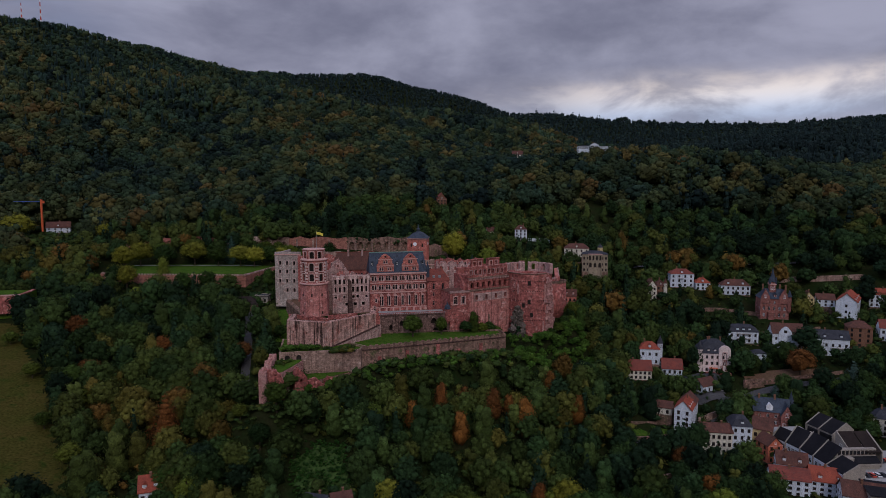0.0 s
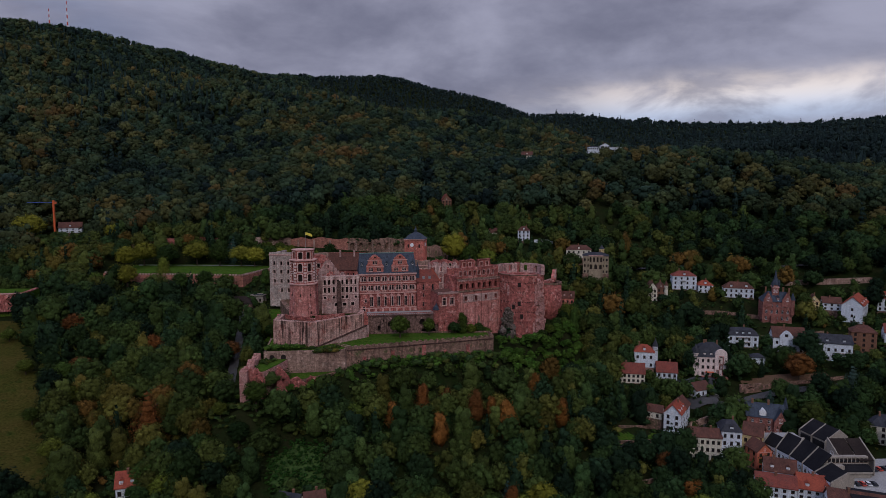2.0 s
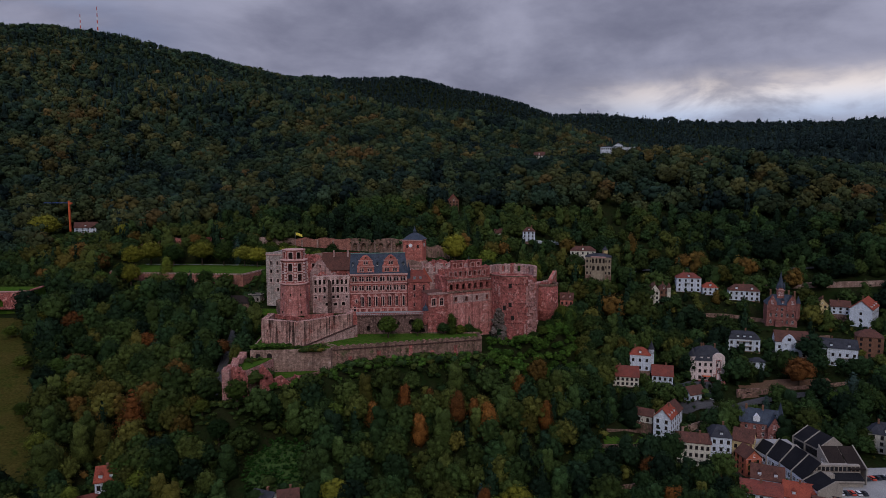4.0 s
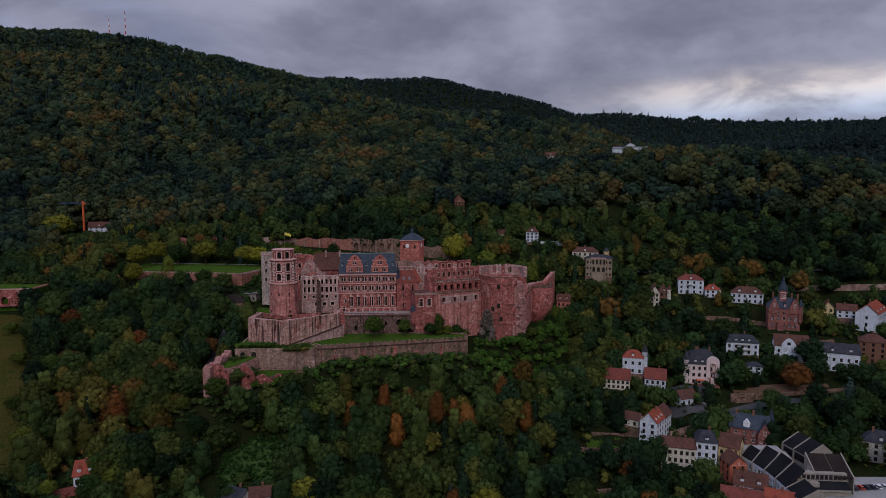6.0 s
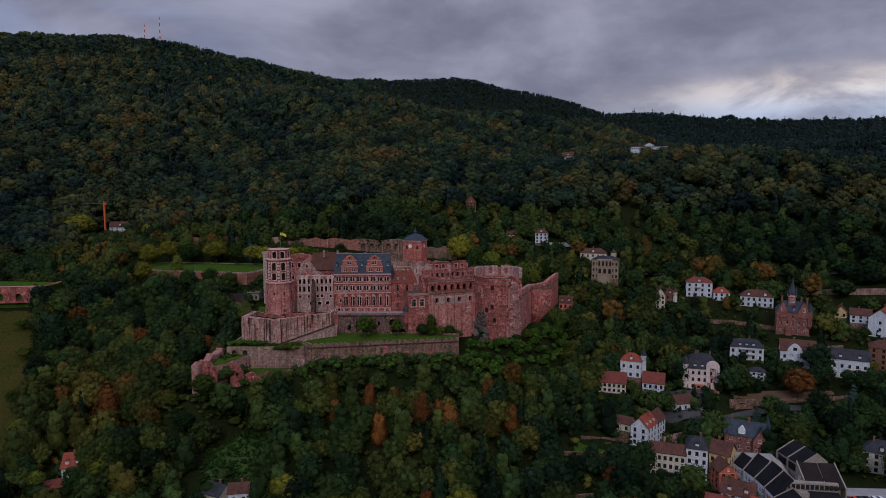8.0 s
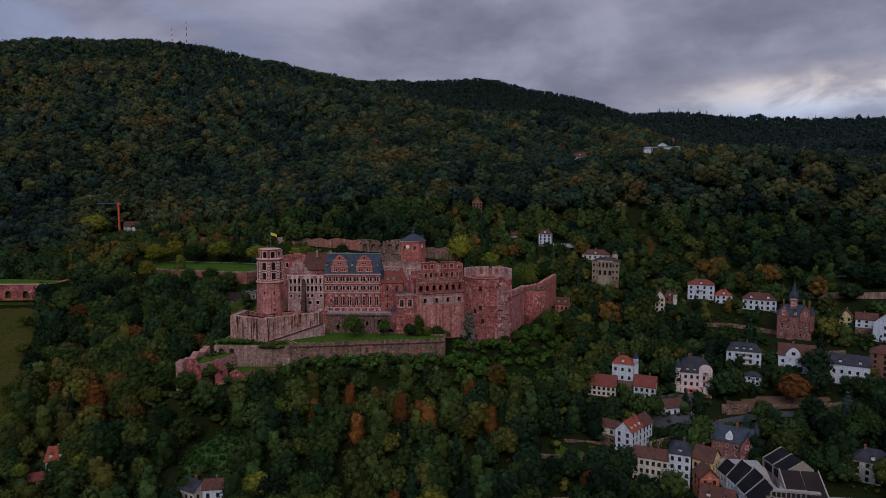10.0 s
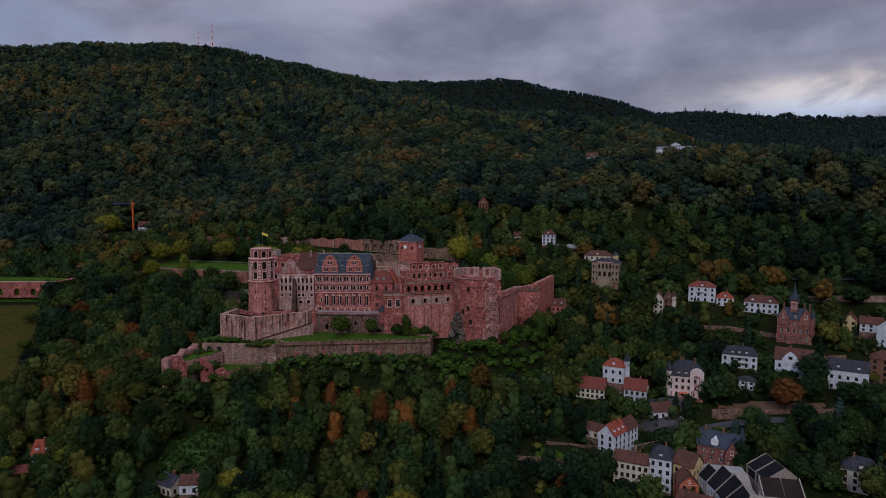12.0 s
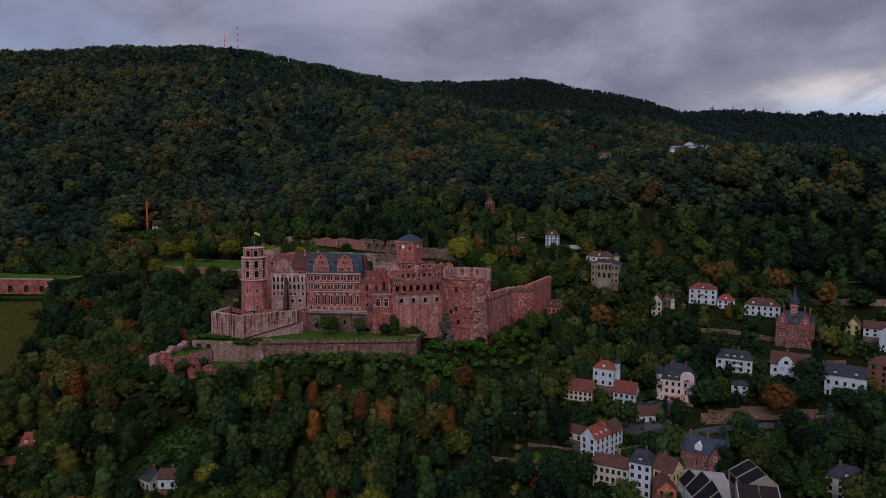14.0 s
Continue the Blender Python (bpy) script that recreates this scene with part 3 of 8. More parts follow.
# ---- the palace ruin on its rock ----
def rough_tops(n, h, low, seed):
    """A weathered crest: long dips with a little jitter, never a row of teeth."""
    r = random.Random(seed)
    knots = [r.random() ** 1.6 for _ in range(max(2, n // 4) + 1)]
    return [h - low * (0.85 * float(np.interp(k / max(1, n - 1) * (len(knots) - 1), range(len(knots)), knots)) + 0.15 * r.random()) for k in range(n)]


def ragged(profile, n, jitter, seed):
    """A broken crest that follows a rough profile."""
    r = random.Random(seed)
    return [float(np.interp((k + 0.5) / n * (len(profile) - 1), range(len(profile)), profile)) + r.uniform(-jitter, jitter) for k in range(n)]


def window_rows(w, rows):
    """Openings of a facade. rows: (count, width, z0, z1, margin)."""
    out = []
    for count, ww, z0, z1, margin in rows:
        for k in range(count):
            c = margin + (w - 2 * margin) * (k + 0.5) / count
            out.append((c - ww / 2, c + ww / 2, z0, z1))
    return out


def block_walls(parent, w, d, h, thick, mat, front=(), right=(), back=(), left=(), tops=None, arch=False, z0=0.0):
    """Four walls round a plan w by d, the front on y = 0."""
    for name, m, length, holes in (
        ("front_wall", pose(0, 0, z0), w, front), ("right_wall", pose(w, thick, z0, 0, 0, 90), d - 2 * thick, right),
        ("back_wall", pose(w, d, z0, 0, 0, 180), w, back), ("left_wall", pose(0, d - thick, z0, 0, 0, -90), d - 2 * thick, left)):
        part("wall", Geo().wall(length, h, thick, holes, m, tops[name] if tops and name in tops else None, arch), mat, parent)


# terraces: each a solid of masonry with grass on top
def bastion(name, poly, z0, z1, mat, label, batter=0.02, grass=True, parapet=0.0, cover=None):
    b = thing(name, label, "bastion")
    part("retaining_wall", Geo().prism(poly, z0, z1, None, batter), mat, b)
    n = len(poly)
    cx, cy = sum(p[0] for p in poly) / n, sum(p[1] for p in poly) / n
    inner = [(p[0] + (cx - p[0]) * (batter + 0.04), p[1] + (cy - p[1]) * (batter + 0.04)) for p in poly]
    if grass:
        part("grass_top", Geo().prism(inner, z1 - 0.2, z1 + 0.25), cover or LAWN, b, "trodden earth of the courtyard" if cover else "mown grass on the terrace")
    if parapet:
        g = Geo()
        for p, q in zip(poly, poly[1:] + poly[:1]):
            p = (p[0] + (cx - p[0]) * batter, p[1] + (cy - p[1]) * batter)
            q = (q[0] + (cx - q[0]) * batter, q[1] + (cy - q[1]) * batter)
            g.wall(span(p, q), parapet, 0.7, (), along(p, q, z1), rough_tops(max(3, int(span(p, q) / 3)), parapet, 0.35, int(p[0])))
        part("parapet", g, mat, b)
    return b


bastion("rampart", [(-41, 311.5), (34.7, 340.5), (33, 352), (0, 350), (-38, 345), (-60, 330)], 30, 54.6, STONE_DARK, "long mossy sandstone rampart wall with a grass terrace", 0.0, True, 1.2)
bastion("lower_bastion", [(-80.5, 301.5), (-41.5, 309.5), (-40, 316), (-58, 330), (-86, 330)], 30, 55.0, STONE_WORN, "weathered lower bastion with two arched holes and grass on top", 0.0, True, 0.5)
bastion("outer_bastion_ruin", [(-82, 278), (-79, 278), (-74, 281.5), (-71, 292), (-69, 303), (-82, 302.5)], 26, 51.4, RUBBLE, "broken red sandstone outer bastion with overgrown top", 0.0, True, 0.0)
bastion("ruin_ledge", [(-70, 288), (-64, 290), (-54, 300), (-46, 308), (-69, 303.5)], 30, 44.0, STONE_DARK, "overgrown ledge below the lower bastion", 0.0, True, 0.0)
bastion("palace_rock", [(-52, 349), (2, 358), (14, 364), (38, 380), (64, 394), (80, 490), (-104, 470), (-100, 395), (-80, 349)], 30, 64.6, STONE_DARK, "walled rock platform under the palace courtyard", 0.0, True, 0.0, EARTH)

edge_wall = thing("rampart_coping", "dark stone coping that draws a shadow line on the rampart", "coping")
_r0, _r1 = (-41, 311.5), (34.7, 340.5)
# dark coping, coloured near black to paint the shadow line below the parapet
part("coping", Geo().box(0, span(_r0, _r1), -0.35, 0.05, -0.9, -0.35, along(_r0, _r1, 54.6)), STONE_BROWN_BLACK, edge_wall)
for k in range(26):
    x = 1.5 + k * (span(_r0, _r1) - 3) / 25
    shared("merlon", "rampart_merlon", lambda: Geo().box(-0.8, 0.8, -0.06, 0.76, 0, 0.5), STONE_DARK, edge_wall, along(_r0, _r1, 55.7) @ pose(x, 0, 0))
for k, x in enumerate((9.0, 24.0, 41.0, 53.0, 66.0)):
    part("buttress", Geo().add([(x - 1.1, -1.5, 0), (x + 1.1, -1.5, 0), (x + 1.1, 0, 0), (x - 1.1, 0, 0), (x - 0.9, -0.2, 10 + k % 3 * 2), (x + 0.9, -0.2, 10 + k % 3 * 2), (x + 0.9, 0, 10 + k % 3 * 2), (x - 0.9, 0, 10 + k % 3 * 2)], [(0, 1, 5, 4), (1, 2, 6, 5), (3, 0, 4, 7), (4, 5, 6, 7)], along(_r0, _r1, 40.0)), STONE, edge_wall, "patched sandstone buttress")

outer = thing("outer_ruin_wall", "crumbling red sandstone wall of the outer bastion", "ruin")
part("front_wall", Geo().wall(10.6, 20, 3.0, [(3.0, 4.2, 14.5, 15.4), (6.5, 7.5, 17.2, 18.0)], along((-82.4, 274.6), (-72.4, 277.4), 34), ragged([19.6, 20.4, 20.2, 19.9, 18.2, 14.0], 26, 0.35, 1)), STONE, outer)
part("side_wall", Geo().wall(27, 20, 3.4, (), along((-84.5, 299), (-82.4, 274.9), 34), ragged([21, 19.8, 20.8, 19.2, 20.2, 19.4], 38, 0.6, 2)), RUBBLE, outer, "pale broken wall core")
part("middle_stub", Geo().wall(6.2, 19, 2.6, [(2.5, 3.6, 11.5, 13.0)], along((-68.5, 283.2), (-63.4, 286.8), 34), ragged([17.2, 19, 18.4, 16.2, 14.6, 13.2], 16, 0.5, 3)), STONE, outer)
part("right_stub", Geo().wall(14, 13, 2.4, (), along((-62.8, 287.4), (-50, 298.5), 33), ragged([12.5, 13.6, 11, 9.5, 12.5, 10.5], 24, 0.6, 4)), STONE, outer)
part("far_stub", Geo().wall(9, 12, 2.0, (), along((-44, 303.5), (-35.5, 303.0), 36), ragged([7.4, 8.0, 9.0, 8.6], 16, 0.3, 14)), STONE_DARK, outer)
for k, (x, y) in enumerate(((-76.6, 302.1), (-71.2, 303.2))):
    part("arched_hole", Geo().lathe([(1.2, 0), (1.2, 0.4)], 16, pose(x, y, 52.6, 90, 0, 11)).box(-1.2, 1.2, -0.4, 0, -2.0, 0, pose(x, y, 52.6, 0, 0, 11)), OPENING_SHADE, outer, "dark arched hole")

# streaked bastion wall under the bell tower
keep_wall = thing("bell_tower_bastion", "tall grey-pink bastion wall with dark vertical stains", "bastion")
KW = [(-82, 334), (-80.5, 317.5), (-59, 312), (-36.6, 336.5), (-38, 347)]
for a, b in zip(KW, KW[1:]):
    L = span(a, b)
    slots = [(L * (k + 0.5) / max(1, int(L / 7)) - 0.3, L * (k + 0.5) / max(1, int(L / 7)) + 0.3, 19.5, 20.8) for k in range(max(1, int(L / 7)))]
    part("wall", Geo().wall(L, 26.0, 3.0, slots, along(a, b, 42.0), rough_tops(max(4, int(L / 1.6)), 26.2, 0.3, int(a[0]))), STONE_GREY, keep_wall)
part("ramp_wall", Geo().wall(span(KW[2], KW[3]) + 4, 18, 1.4, (), along((-59.0, 310.6), (-35.6, 336.2), 43.0), [11.0 + 7.4 * k / 29 for k in range(30)]), STONE_PALE, keep_wall, "pale sloping parapet of the ramp")
part("ramp_coping", Geo().add([(0, -0.3, 11.2), (36, -0.3, 18.2), (36, 1.6, 18.2), (0, 1.6, 11.2), (0, -0.3, 11.6), (36, -0.3, 18.6), (36, 1.6, 18.6), (0, 1.6, 11.6)], [(3, 2, 1, 0), (4, 5, 6, 7), (0, 1, 5, 4), (1, 2, 6, 5), (2, 3, 7, 6), (3, 0, 4, 7)], along((-59.0, 310.6), (-35.6, 336.2), 43.0)), STONE_BROWN_BLACK, keep_wall)
part("fill", Geo().prism([(-80, 332), (-78.5, 321), (-60, 316), (-41, 337), (-42, 350), (-80, 350)], 42, 65.2), GROUND, keep_wall, "grassy earth inside the wall")
part("inner_wall", Geo().wall(24, 5, 1.2, (), along((-84, 336), (-66, 330), 63.5), rough_tops(12, 5, 2.0, 5)).wall(16, 4.2, 1.2, (), along((-62, 333), (-47, 338), 64), rough_tops(10, 4.2, 1.0, 6)), STONE, keep_wall)

# bell tower: round below, eight-sided above
bell = thing("bell_tower", "tall weathered red sandstone bell tower with an eight-sided upper part", "tower", (-72.0, 347.5, 58))
bell.scale = (1.06, 1.06, 0.95)
part("drum", Geo().lathe([(8.2, 0), (7.9, 6), (7.6, 14), (7.3, 26)], 8, None, radians(22.5)), STONE_PINK, bell)
part("cornice", Geo().lathe([(7.3, 26), (7.9, 26.3), (7.9, 26.9), (7.2, 27.1)], 8, None, radians(22.5)), TRIM, bell)
for k in range(8):
    a = 22.5 + 45 * k
    R, side = 6.9, 2 * 6.9 * math.sin(radians(22.5))
    c0 = (R * math.cos(radians(a)), R * math.sin(radians(a)))
    c1 = (R * math.cos(radians(a + 45)), R * math.sin(radians(a + 45)))
    m = along(c0, c1, 27.1)
    holes = [(side / 2 - 1.15, side / 2 + 1.15, 1.2, 5.4), (side / 2 - 1.15, side / 2 + 1.15, 7.0, 11.7)]
    part("wall", Geo().wall(side, 13.0, 1.2, holes, m, None, True), STONE, bell)
    for o in holes:
        surround(bell, m, o, 0.42)
    R2, side2 = 5.9, 2 * 5.9 * math.sin(radians(22.5))
    d0 = (R2 * math.cos(radians(a)), R2 * math.sin(radians(a)))
    d1 = (R2 * math.cos(radians(a + 45)), R2 * math.sin(radians(a + 45)))
    part("upper_wall", Geo().wall(side2, 5.4, 1.0, [(side2 / 2 - 1.15, side2 / 2 + 1.15, 0.6, 4.5)], along(d0, d1, 40.8), None, True), STONE, bell)
    surround(bell, along(d0, d1, 40.8), (side2 / 2 - 1.15, side2 / 2 + 1.15, 0.6, 4.5), 0.35)
    for j in range(7):
        shared("quoin", "long_quoin" if j % 2 else "short_quoin", lambda: Geo().box(-0.8 if j % 2 else -0.5, 0.8 if j % 2 else 0.5, -0.1, 0.4, 0, 1.1), QUOIN, bell, pose(c0[0], c0[1], 27.4 + j * 1.8, 0, 0, a + 90))
    mid, flat_r = radians(a + 22.5), math.cos(radians(22.5))
    for z in (9.0, 19.5)[k % 2:]:
        q = float(np.interp(z, (0, 6, 14, 26), (8.2, 7.9, 7.6, 7.3))) * flat_r
        part("loophole", Geo().box(-0.06, 0.4, -0.35, 0.35, z, z + 1.5, Matrix.Rotation(mid, 4, "Z") @ pose(q - 0.3, 0, 0)), OPENING_SHADE, bell, "dark loophole")
part("upper_cornice", Geo().lathe([(6.9, 40.1), (7.4, 40.3), (7.4, 40.8), (5.9, 41.2)], 8, None, radians(22.5)), TRIM, bell)
# added dark cylinders paint the shade behind the tower windows
part("core", Geo().lathe([(5.6, 27), (5.6, 40)], 16).lathe([(4.4, 40.5), (4.4, 45)], 16), OPENING_SHADE, bell, "dark core for the shade inside the tower")
part("top_cornice", Geo().lathe([(5.9, 46.2), (6.2, 46.4), (6.2, 46.7), (5.6, 46.8)], 8, None, radians(22.5)), TRIM, bell)
flag = thing("flagpole", "thin flagpole with a yellow flag on the bell tower", "flagpole", (-70.0, 345.5, 102.4))
part("pole", Geo().lathe([(0.14, 0), (0.08, 9.6)], 6), METAL, flag)
fg = Geo()
for i in range(6):
    x0, x1 = i * 0.62, (i + 1) * 0.62
    s0, s1 = 0.25 * math.sin(i * 1.3), 0.25 * math.sin((i + 1) * 1.3)
    d0, d1 = -0.03 * i * i, -0.03 * (i + 1) ** 2
    fg.add([(x0, s0, 8.0 + d0), (x1, s1, 8.0 + d1), (x1, s1, 9.5 + d1), (x0, s0, 9.5 + d0), (x0, s0 + 0.06, 8.0 + d0), (x1, s1 + 0.06, 8.0 + d1), (x1, s1 + 0.06, 9.5 + d1), (x0, s0 + 0.06, 9.5 + d0)],
           [(0, 1, 2, 3), (7, 6, 5, 4), (0, 4, 5, 1), (3, 2, 6, 7)])
part("flag", fg, YELLOW_CLOTH, flag, "yellow cloth flag")

# ruined hall between the tower and the gabled palace wing
hall = thing("ruined_hall", "roofless pale hall wall with rows of empty windows", "ruin")
h0, h1 = (-62.5, 350.5), (-42.3, 356.2)
L = span(h0, h1)
hall_jog = random.Random(31)
hall_holes = [(x0_ + hall_jog.uniform(-0.15, 0.1), x1_ + hall_jog.uniform(-0.1, 0.15), a_, b_ + hall_jog.uniform(-0.2, 0.2)) for x0_, x1_, a_, b_ in window_rows(L, [(4, 1.9, 4.2, 6.3, 1.2), (8, 1.3, 8.6, 10.2, 0.5), (8, 1.25, 12.0, 15.2, 0.5), (8, 1.15, 16.6, 19.8, 0.5)]) if hall_jog.random() > 0.06]
part("wall", Geo().wall(L, 22.3, 2.0, hall_holes, along(h0, h1, 64.8), rough_tops(40, 22.3, 1.2, 11)), STONE_PALE, hall)
for o in hall_holes:
    surround(hall, along(h0, h1, 64.8), o, 0.28)
for k in range(9):
    x = 0.5 + (L - 1.0) * k / 8
    part("vault_corbel", Geo().add([(x - 1.0, -0.35, 21.2), (x + 1.0, -0.35, 21.2), (x, -0.2, 16.4), (x - 1.0, 0, 21.2), (x + 1.0, 0, 21.2), (x, 0, 16.4)], [(0, 2, 1), (0, 1, 4, 3), (0, 3, 5, 2), (1, 2, 5, 4)], along(h0, h1, 64.8)), QUOIN if k % 3 else STONE_PALE, hall, "springing of a fallen vault")
part("string_course", Geo().box(0, L, -0.3, 0, 11.1, 11.4, along(h0, h1, 64.8)).box(0, L, -0.3, 0, 21.3, 21.7, along(h0, h1, 64.8)), QUOIN, hall)
# added dark sheet: painted shade behind the empty hall windows
part("dark_inside", Geo().box(0.5, L - 0.5, 2.6, 3.0, 0, 19, along(h0, h1, 64.8)), OPENING_SHADE, hall, "dark sheet for the shade inside the ruin")
part("back_gable", Geo().wall(12.4, 30, 1.6, [(2.4, 3.8, 19, 21.4), (5.4, 6.8, 19, 21.4), (8.6, 10.0, 19, 21.4), (5.4, 6.6, 25, 26.8)], along((-67, 361), (-55, 364), 64.8), ragged([22.5, 25.5, 29.0, 30.4, 28.0, 25.0, 22.0], 30, 0.4, 12)), STONE_PALE, hall, "pale plastered gable of the roofless hall")
part("buttress", Geo().add([(-1.3, -5, 0), (1.3, -5, 0), (1.3, 0, 0), (-1.3, 0, 0), (-0.9, -0.6, 19), (0.9, -0.6, 19), (0.9, 0, 19), (-0.9, 0, 19)], [(3, 2, 1, 0), (4, 5, 6, 7), (0, 1, 5, 4), (1, 2, 6, 5), (2, 3, 7, 6), (3, 0, 4, 7)], along((-53.0, 352.2), (-40, 356.0), 64.8)), STONE_BROWN_BLACK, hall, "leaning dark buttress")

for k, (x, y, w_, h_, z) in enumerate(((-62, 357, 7, 4.5, 84), (-54.5, 359, 5, 3.4, 84.5))):
    part("gable_stump", Geo().wall(w_, h_, 1.4, [(w_ / 2 - 0.6, w_ / 2 + 0.6, h_ * 0.3, h_ * 0.6)], along((x, y), (x + w_, y + w_ * 0.24), z), [h_ * f for f in (0.5, 0.75, 1.0, 0.9, 0.6, 0.45)]).box(0, w_, 0.1, 1.3, -19, 0, along((x, y), (x + w_, y + w_ * 0.24), z)), STONE_PALE if k % 2 else STONE, hall)

# gabled palace wing
wing = thing("palace_wing", "ornate red sandstone palace wing with slate roof and two gables", "palace", (-42.0, 357.0, 64.8), 13.7)
W, D, H = 33.2, 14.0, 22.4
fr = []
n1 = 7
for k in range(n1):
    c = 6.6 + (W - 9.4) * k / (n1 - 1)
    fr += [(c - 1.25, c - 0.12, 3.2, 8.7), (c + 0.12, c + 1.25, 3.2, 8.7)]
cs = [2.5 + (W - 5.0) * k / 7 for k in range(8)]
for c in cs:
    fr += [(c - 1.3, c - 0.15, 12.5, 15.3), (c + 0.15, c + 1.3, 12.5, 15.3), (c - 1.3, c - 0.15, 17.8, 20.5), (c + 0.15, c + 1.3, 17.8, 20.5)]
fr.append((3.0, 4.2, 5.4, 7.4))
fr.append((1.9, 3.3, 0.2, 3.0))
part("front_wall", Geo().wall(W, H, 1.3, fr, None, None), STONE, wing)
part("side_wall", Geo().box(0, 1.2, 1.3, D, 0, H), STONE, wing)
part("side_wall", Geo().box(W - 1.2, W, 1.3, D, 0, H), STONE, wing)
part("rear_wall", Geo().box(1.2, W - 1.2, D - 1.2, D, 0, H), STONE, wing)
for o in fr:
    w_, h_ = o[1] - o[0], o[3] - o[2]
    window(wing, pose((o[0] + o[1]) / 2, 0.35, o[2]), w_, h_, "single", TRIM)
    surround(wing, Matrix(), o, 0.14, QUOIN)
for k in range(n1):
    c = 6.6 + (W - 9.4) * k / (n1 - 1)
    part("window_hood", Geo().add([(c - 1.6, -0.35, 8.9), (c + 1.6, -0.35, 8.9), (c, -0.35, 10.5), (c - 1.6, 0, 8.9), (c + 1.6, 0, 8.9), (c, 0, 10.5)], [(0, 1, 2), (5, 4, 3), (0, 3, 4, 1), (1, 4, 5, 2), (2, 5, 3, 0)]), TRIM, wing)
for z, t_, o_ in ((10.7, 0.6, 0.5), (16.4, 0.55, 0.45), (21.5, 0.9, 0.7), (1.9, 0.5, 0.4), (11.8, 0.25, 0.2)):
    part("cornice", Geo().box(-0.2, W + 0.2, -o_, 0, z, z + t_), TRIM, wing)
for k in range(9):
    x = 0.5 + (W - 1.0) * k / 8
    part("pilaster", Geo().box(x - 0.3, x + 0.3, -0.28, 0, 11.3, 21.4), STONE, wing)
    part("column", Geo().lathe([(0.42, 2.5), (0.36, 9.8), (0.55, 10.6)], 8, pose(x + (0.9 if 0 < k < 8 else 0), -0.35, 0)), STONE, wing)
    part("pedestal", Geo().box(x - 0.5 + (0.9 if 0 < k < 8 else 0), x + 0.5 + (0.9 if 0 < k < 8 else 0), -0.75, -0.02, 0, 1.85), TRIM, wing)
    for z in (12.6, 17.9):
        part("statue", Geo().lathe([(0.16, 0), (0.3, 0.5), (0.26, 1.3), (0.34, 1.6), (0.12, 1.95), (0.17, 2.15), (0.05, 2.4)], 7, pose(x, -0.5, z)), QUOIN, wing, "weathered stone statue")
# roof
ov, rz = 0.6, 33.6
part("roof", Geo().add([(-0.3, -ov, H), (W + 0.3, -ov, H), (W + 0.3, D + ov, H), (-0.3, D + ov, H), (0.6, D / 2, rz), (W - 0.6, D / 2, rz)],
     [(0, 1, 5, 4), (2, 3, 4, 5), (1, 2, 5), (3, 0, 4), (3, 2, 1, 0)]), SLATE, wing, "blue-grey slate roof")
part("ridge", Geo().box(0.4, W - 0.4, D / 2 - 0.25, D / 2 + 0.25, rz - 0.15, rz + 0.25), COPPER, wing)
for gxc in (9.0, 23.6):
    half = [(4.9, 0), (4.9, 4.2), (4.75, 4.9), (4.2, 5.3), (4.0, 6.8), (3.5, 8.2), (2.7, 9.3), (2.2, 9.6), (1.6, 10.3), (0.6, 10.9)]
    prof = [(-x, z) for x, z in half[:1]] + half + [(-x, z) for x, z in half[:0:-1]]
    n = len(prof)
    g = Geo().add([(gxc + x, -0.1, H + z) for x, z in prof] + [(gxc + x, 1.1, H + z) for x, z in prof],
                  [tuple(range(n)), tuple(range(2 * n - 1, n - 1, -1))] + [(i, n + i, n + (i + 1) % n, (i + 1) % n) for i in range(n)])
    gable = part("gable", g, STONE_RED, wing, "scrolled red sandstone gable")
    part("gable_roof", Geo().add([(gxc - 3.9, 1.0, H), (gxc + 3.9, 1.0, H), (gxc, 1.0, H + 9.6), (gxc - 3.9, 6.5, H + 8.6), (gxc + 3.9, 6.5, H + 8.6), (gxc, 6.8, H + 9.6)], [(0, 1, 2), (0, 2, 5, 3), (1, 4, 5, 2)]), SLATE, wing)
    for zz in (0.9, 4.6):
        part("gable_cornice", Geo().box(gxc - 5.2 + zz * 0.2, gxc + 5.2 - zz * 0.2, -0.45, -0.1, H + zz + 3.0, H + zz + 3.4), TRIM, gable)
    for x, z in ((-3.0, 1.3), (-1.7, 1.3), (1.7, 1.3), (3.0, 1.3), (-0.7, 5.4), (0.7, 5.4)):
        window(wing, pose(gxc + x, -0.42, H + z), 1.1, 1.9, "single", QUOIN)
    part("oculus", Geo().lathe([(0.55, 0), (0.55, 0.15)], 12, pose(gxc, -0.1, H + 9.4, 90, 0, 0)), OPENING_SHADE, gable, "small dark round window")
for x in (1.6, 16.0, 31.3):
    dm = part("dormer", Geo().box(x - 0.6, x + 0.6, 2.2, 5, H + 4.2, H + 6.0).add([(x - 0.8, 2.0, H + 6), (x + 0.8, 2.0, H + 6), (x, 2.0, H + 7), (x, 5.6, H + 7)], [(0, 1, 2), (1, 3, 2), (0, 2, 3)]), SLATE, wing)
    window(wing, pose(x, 1.95, H + 4.5), 0.8, 1.1, "single", WHITE)
part("spirelet", Geo().lathe([(1.1, 19), (1.1, 23.5), (1.4, 23.7), (0.6, 26), (0.05, 28.5)], 8, pose(W + 0.8, 0.4, 0)), SLATE, wing, "small slate stair turret")

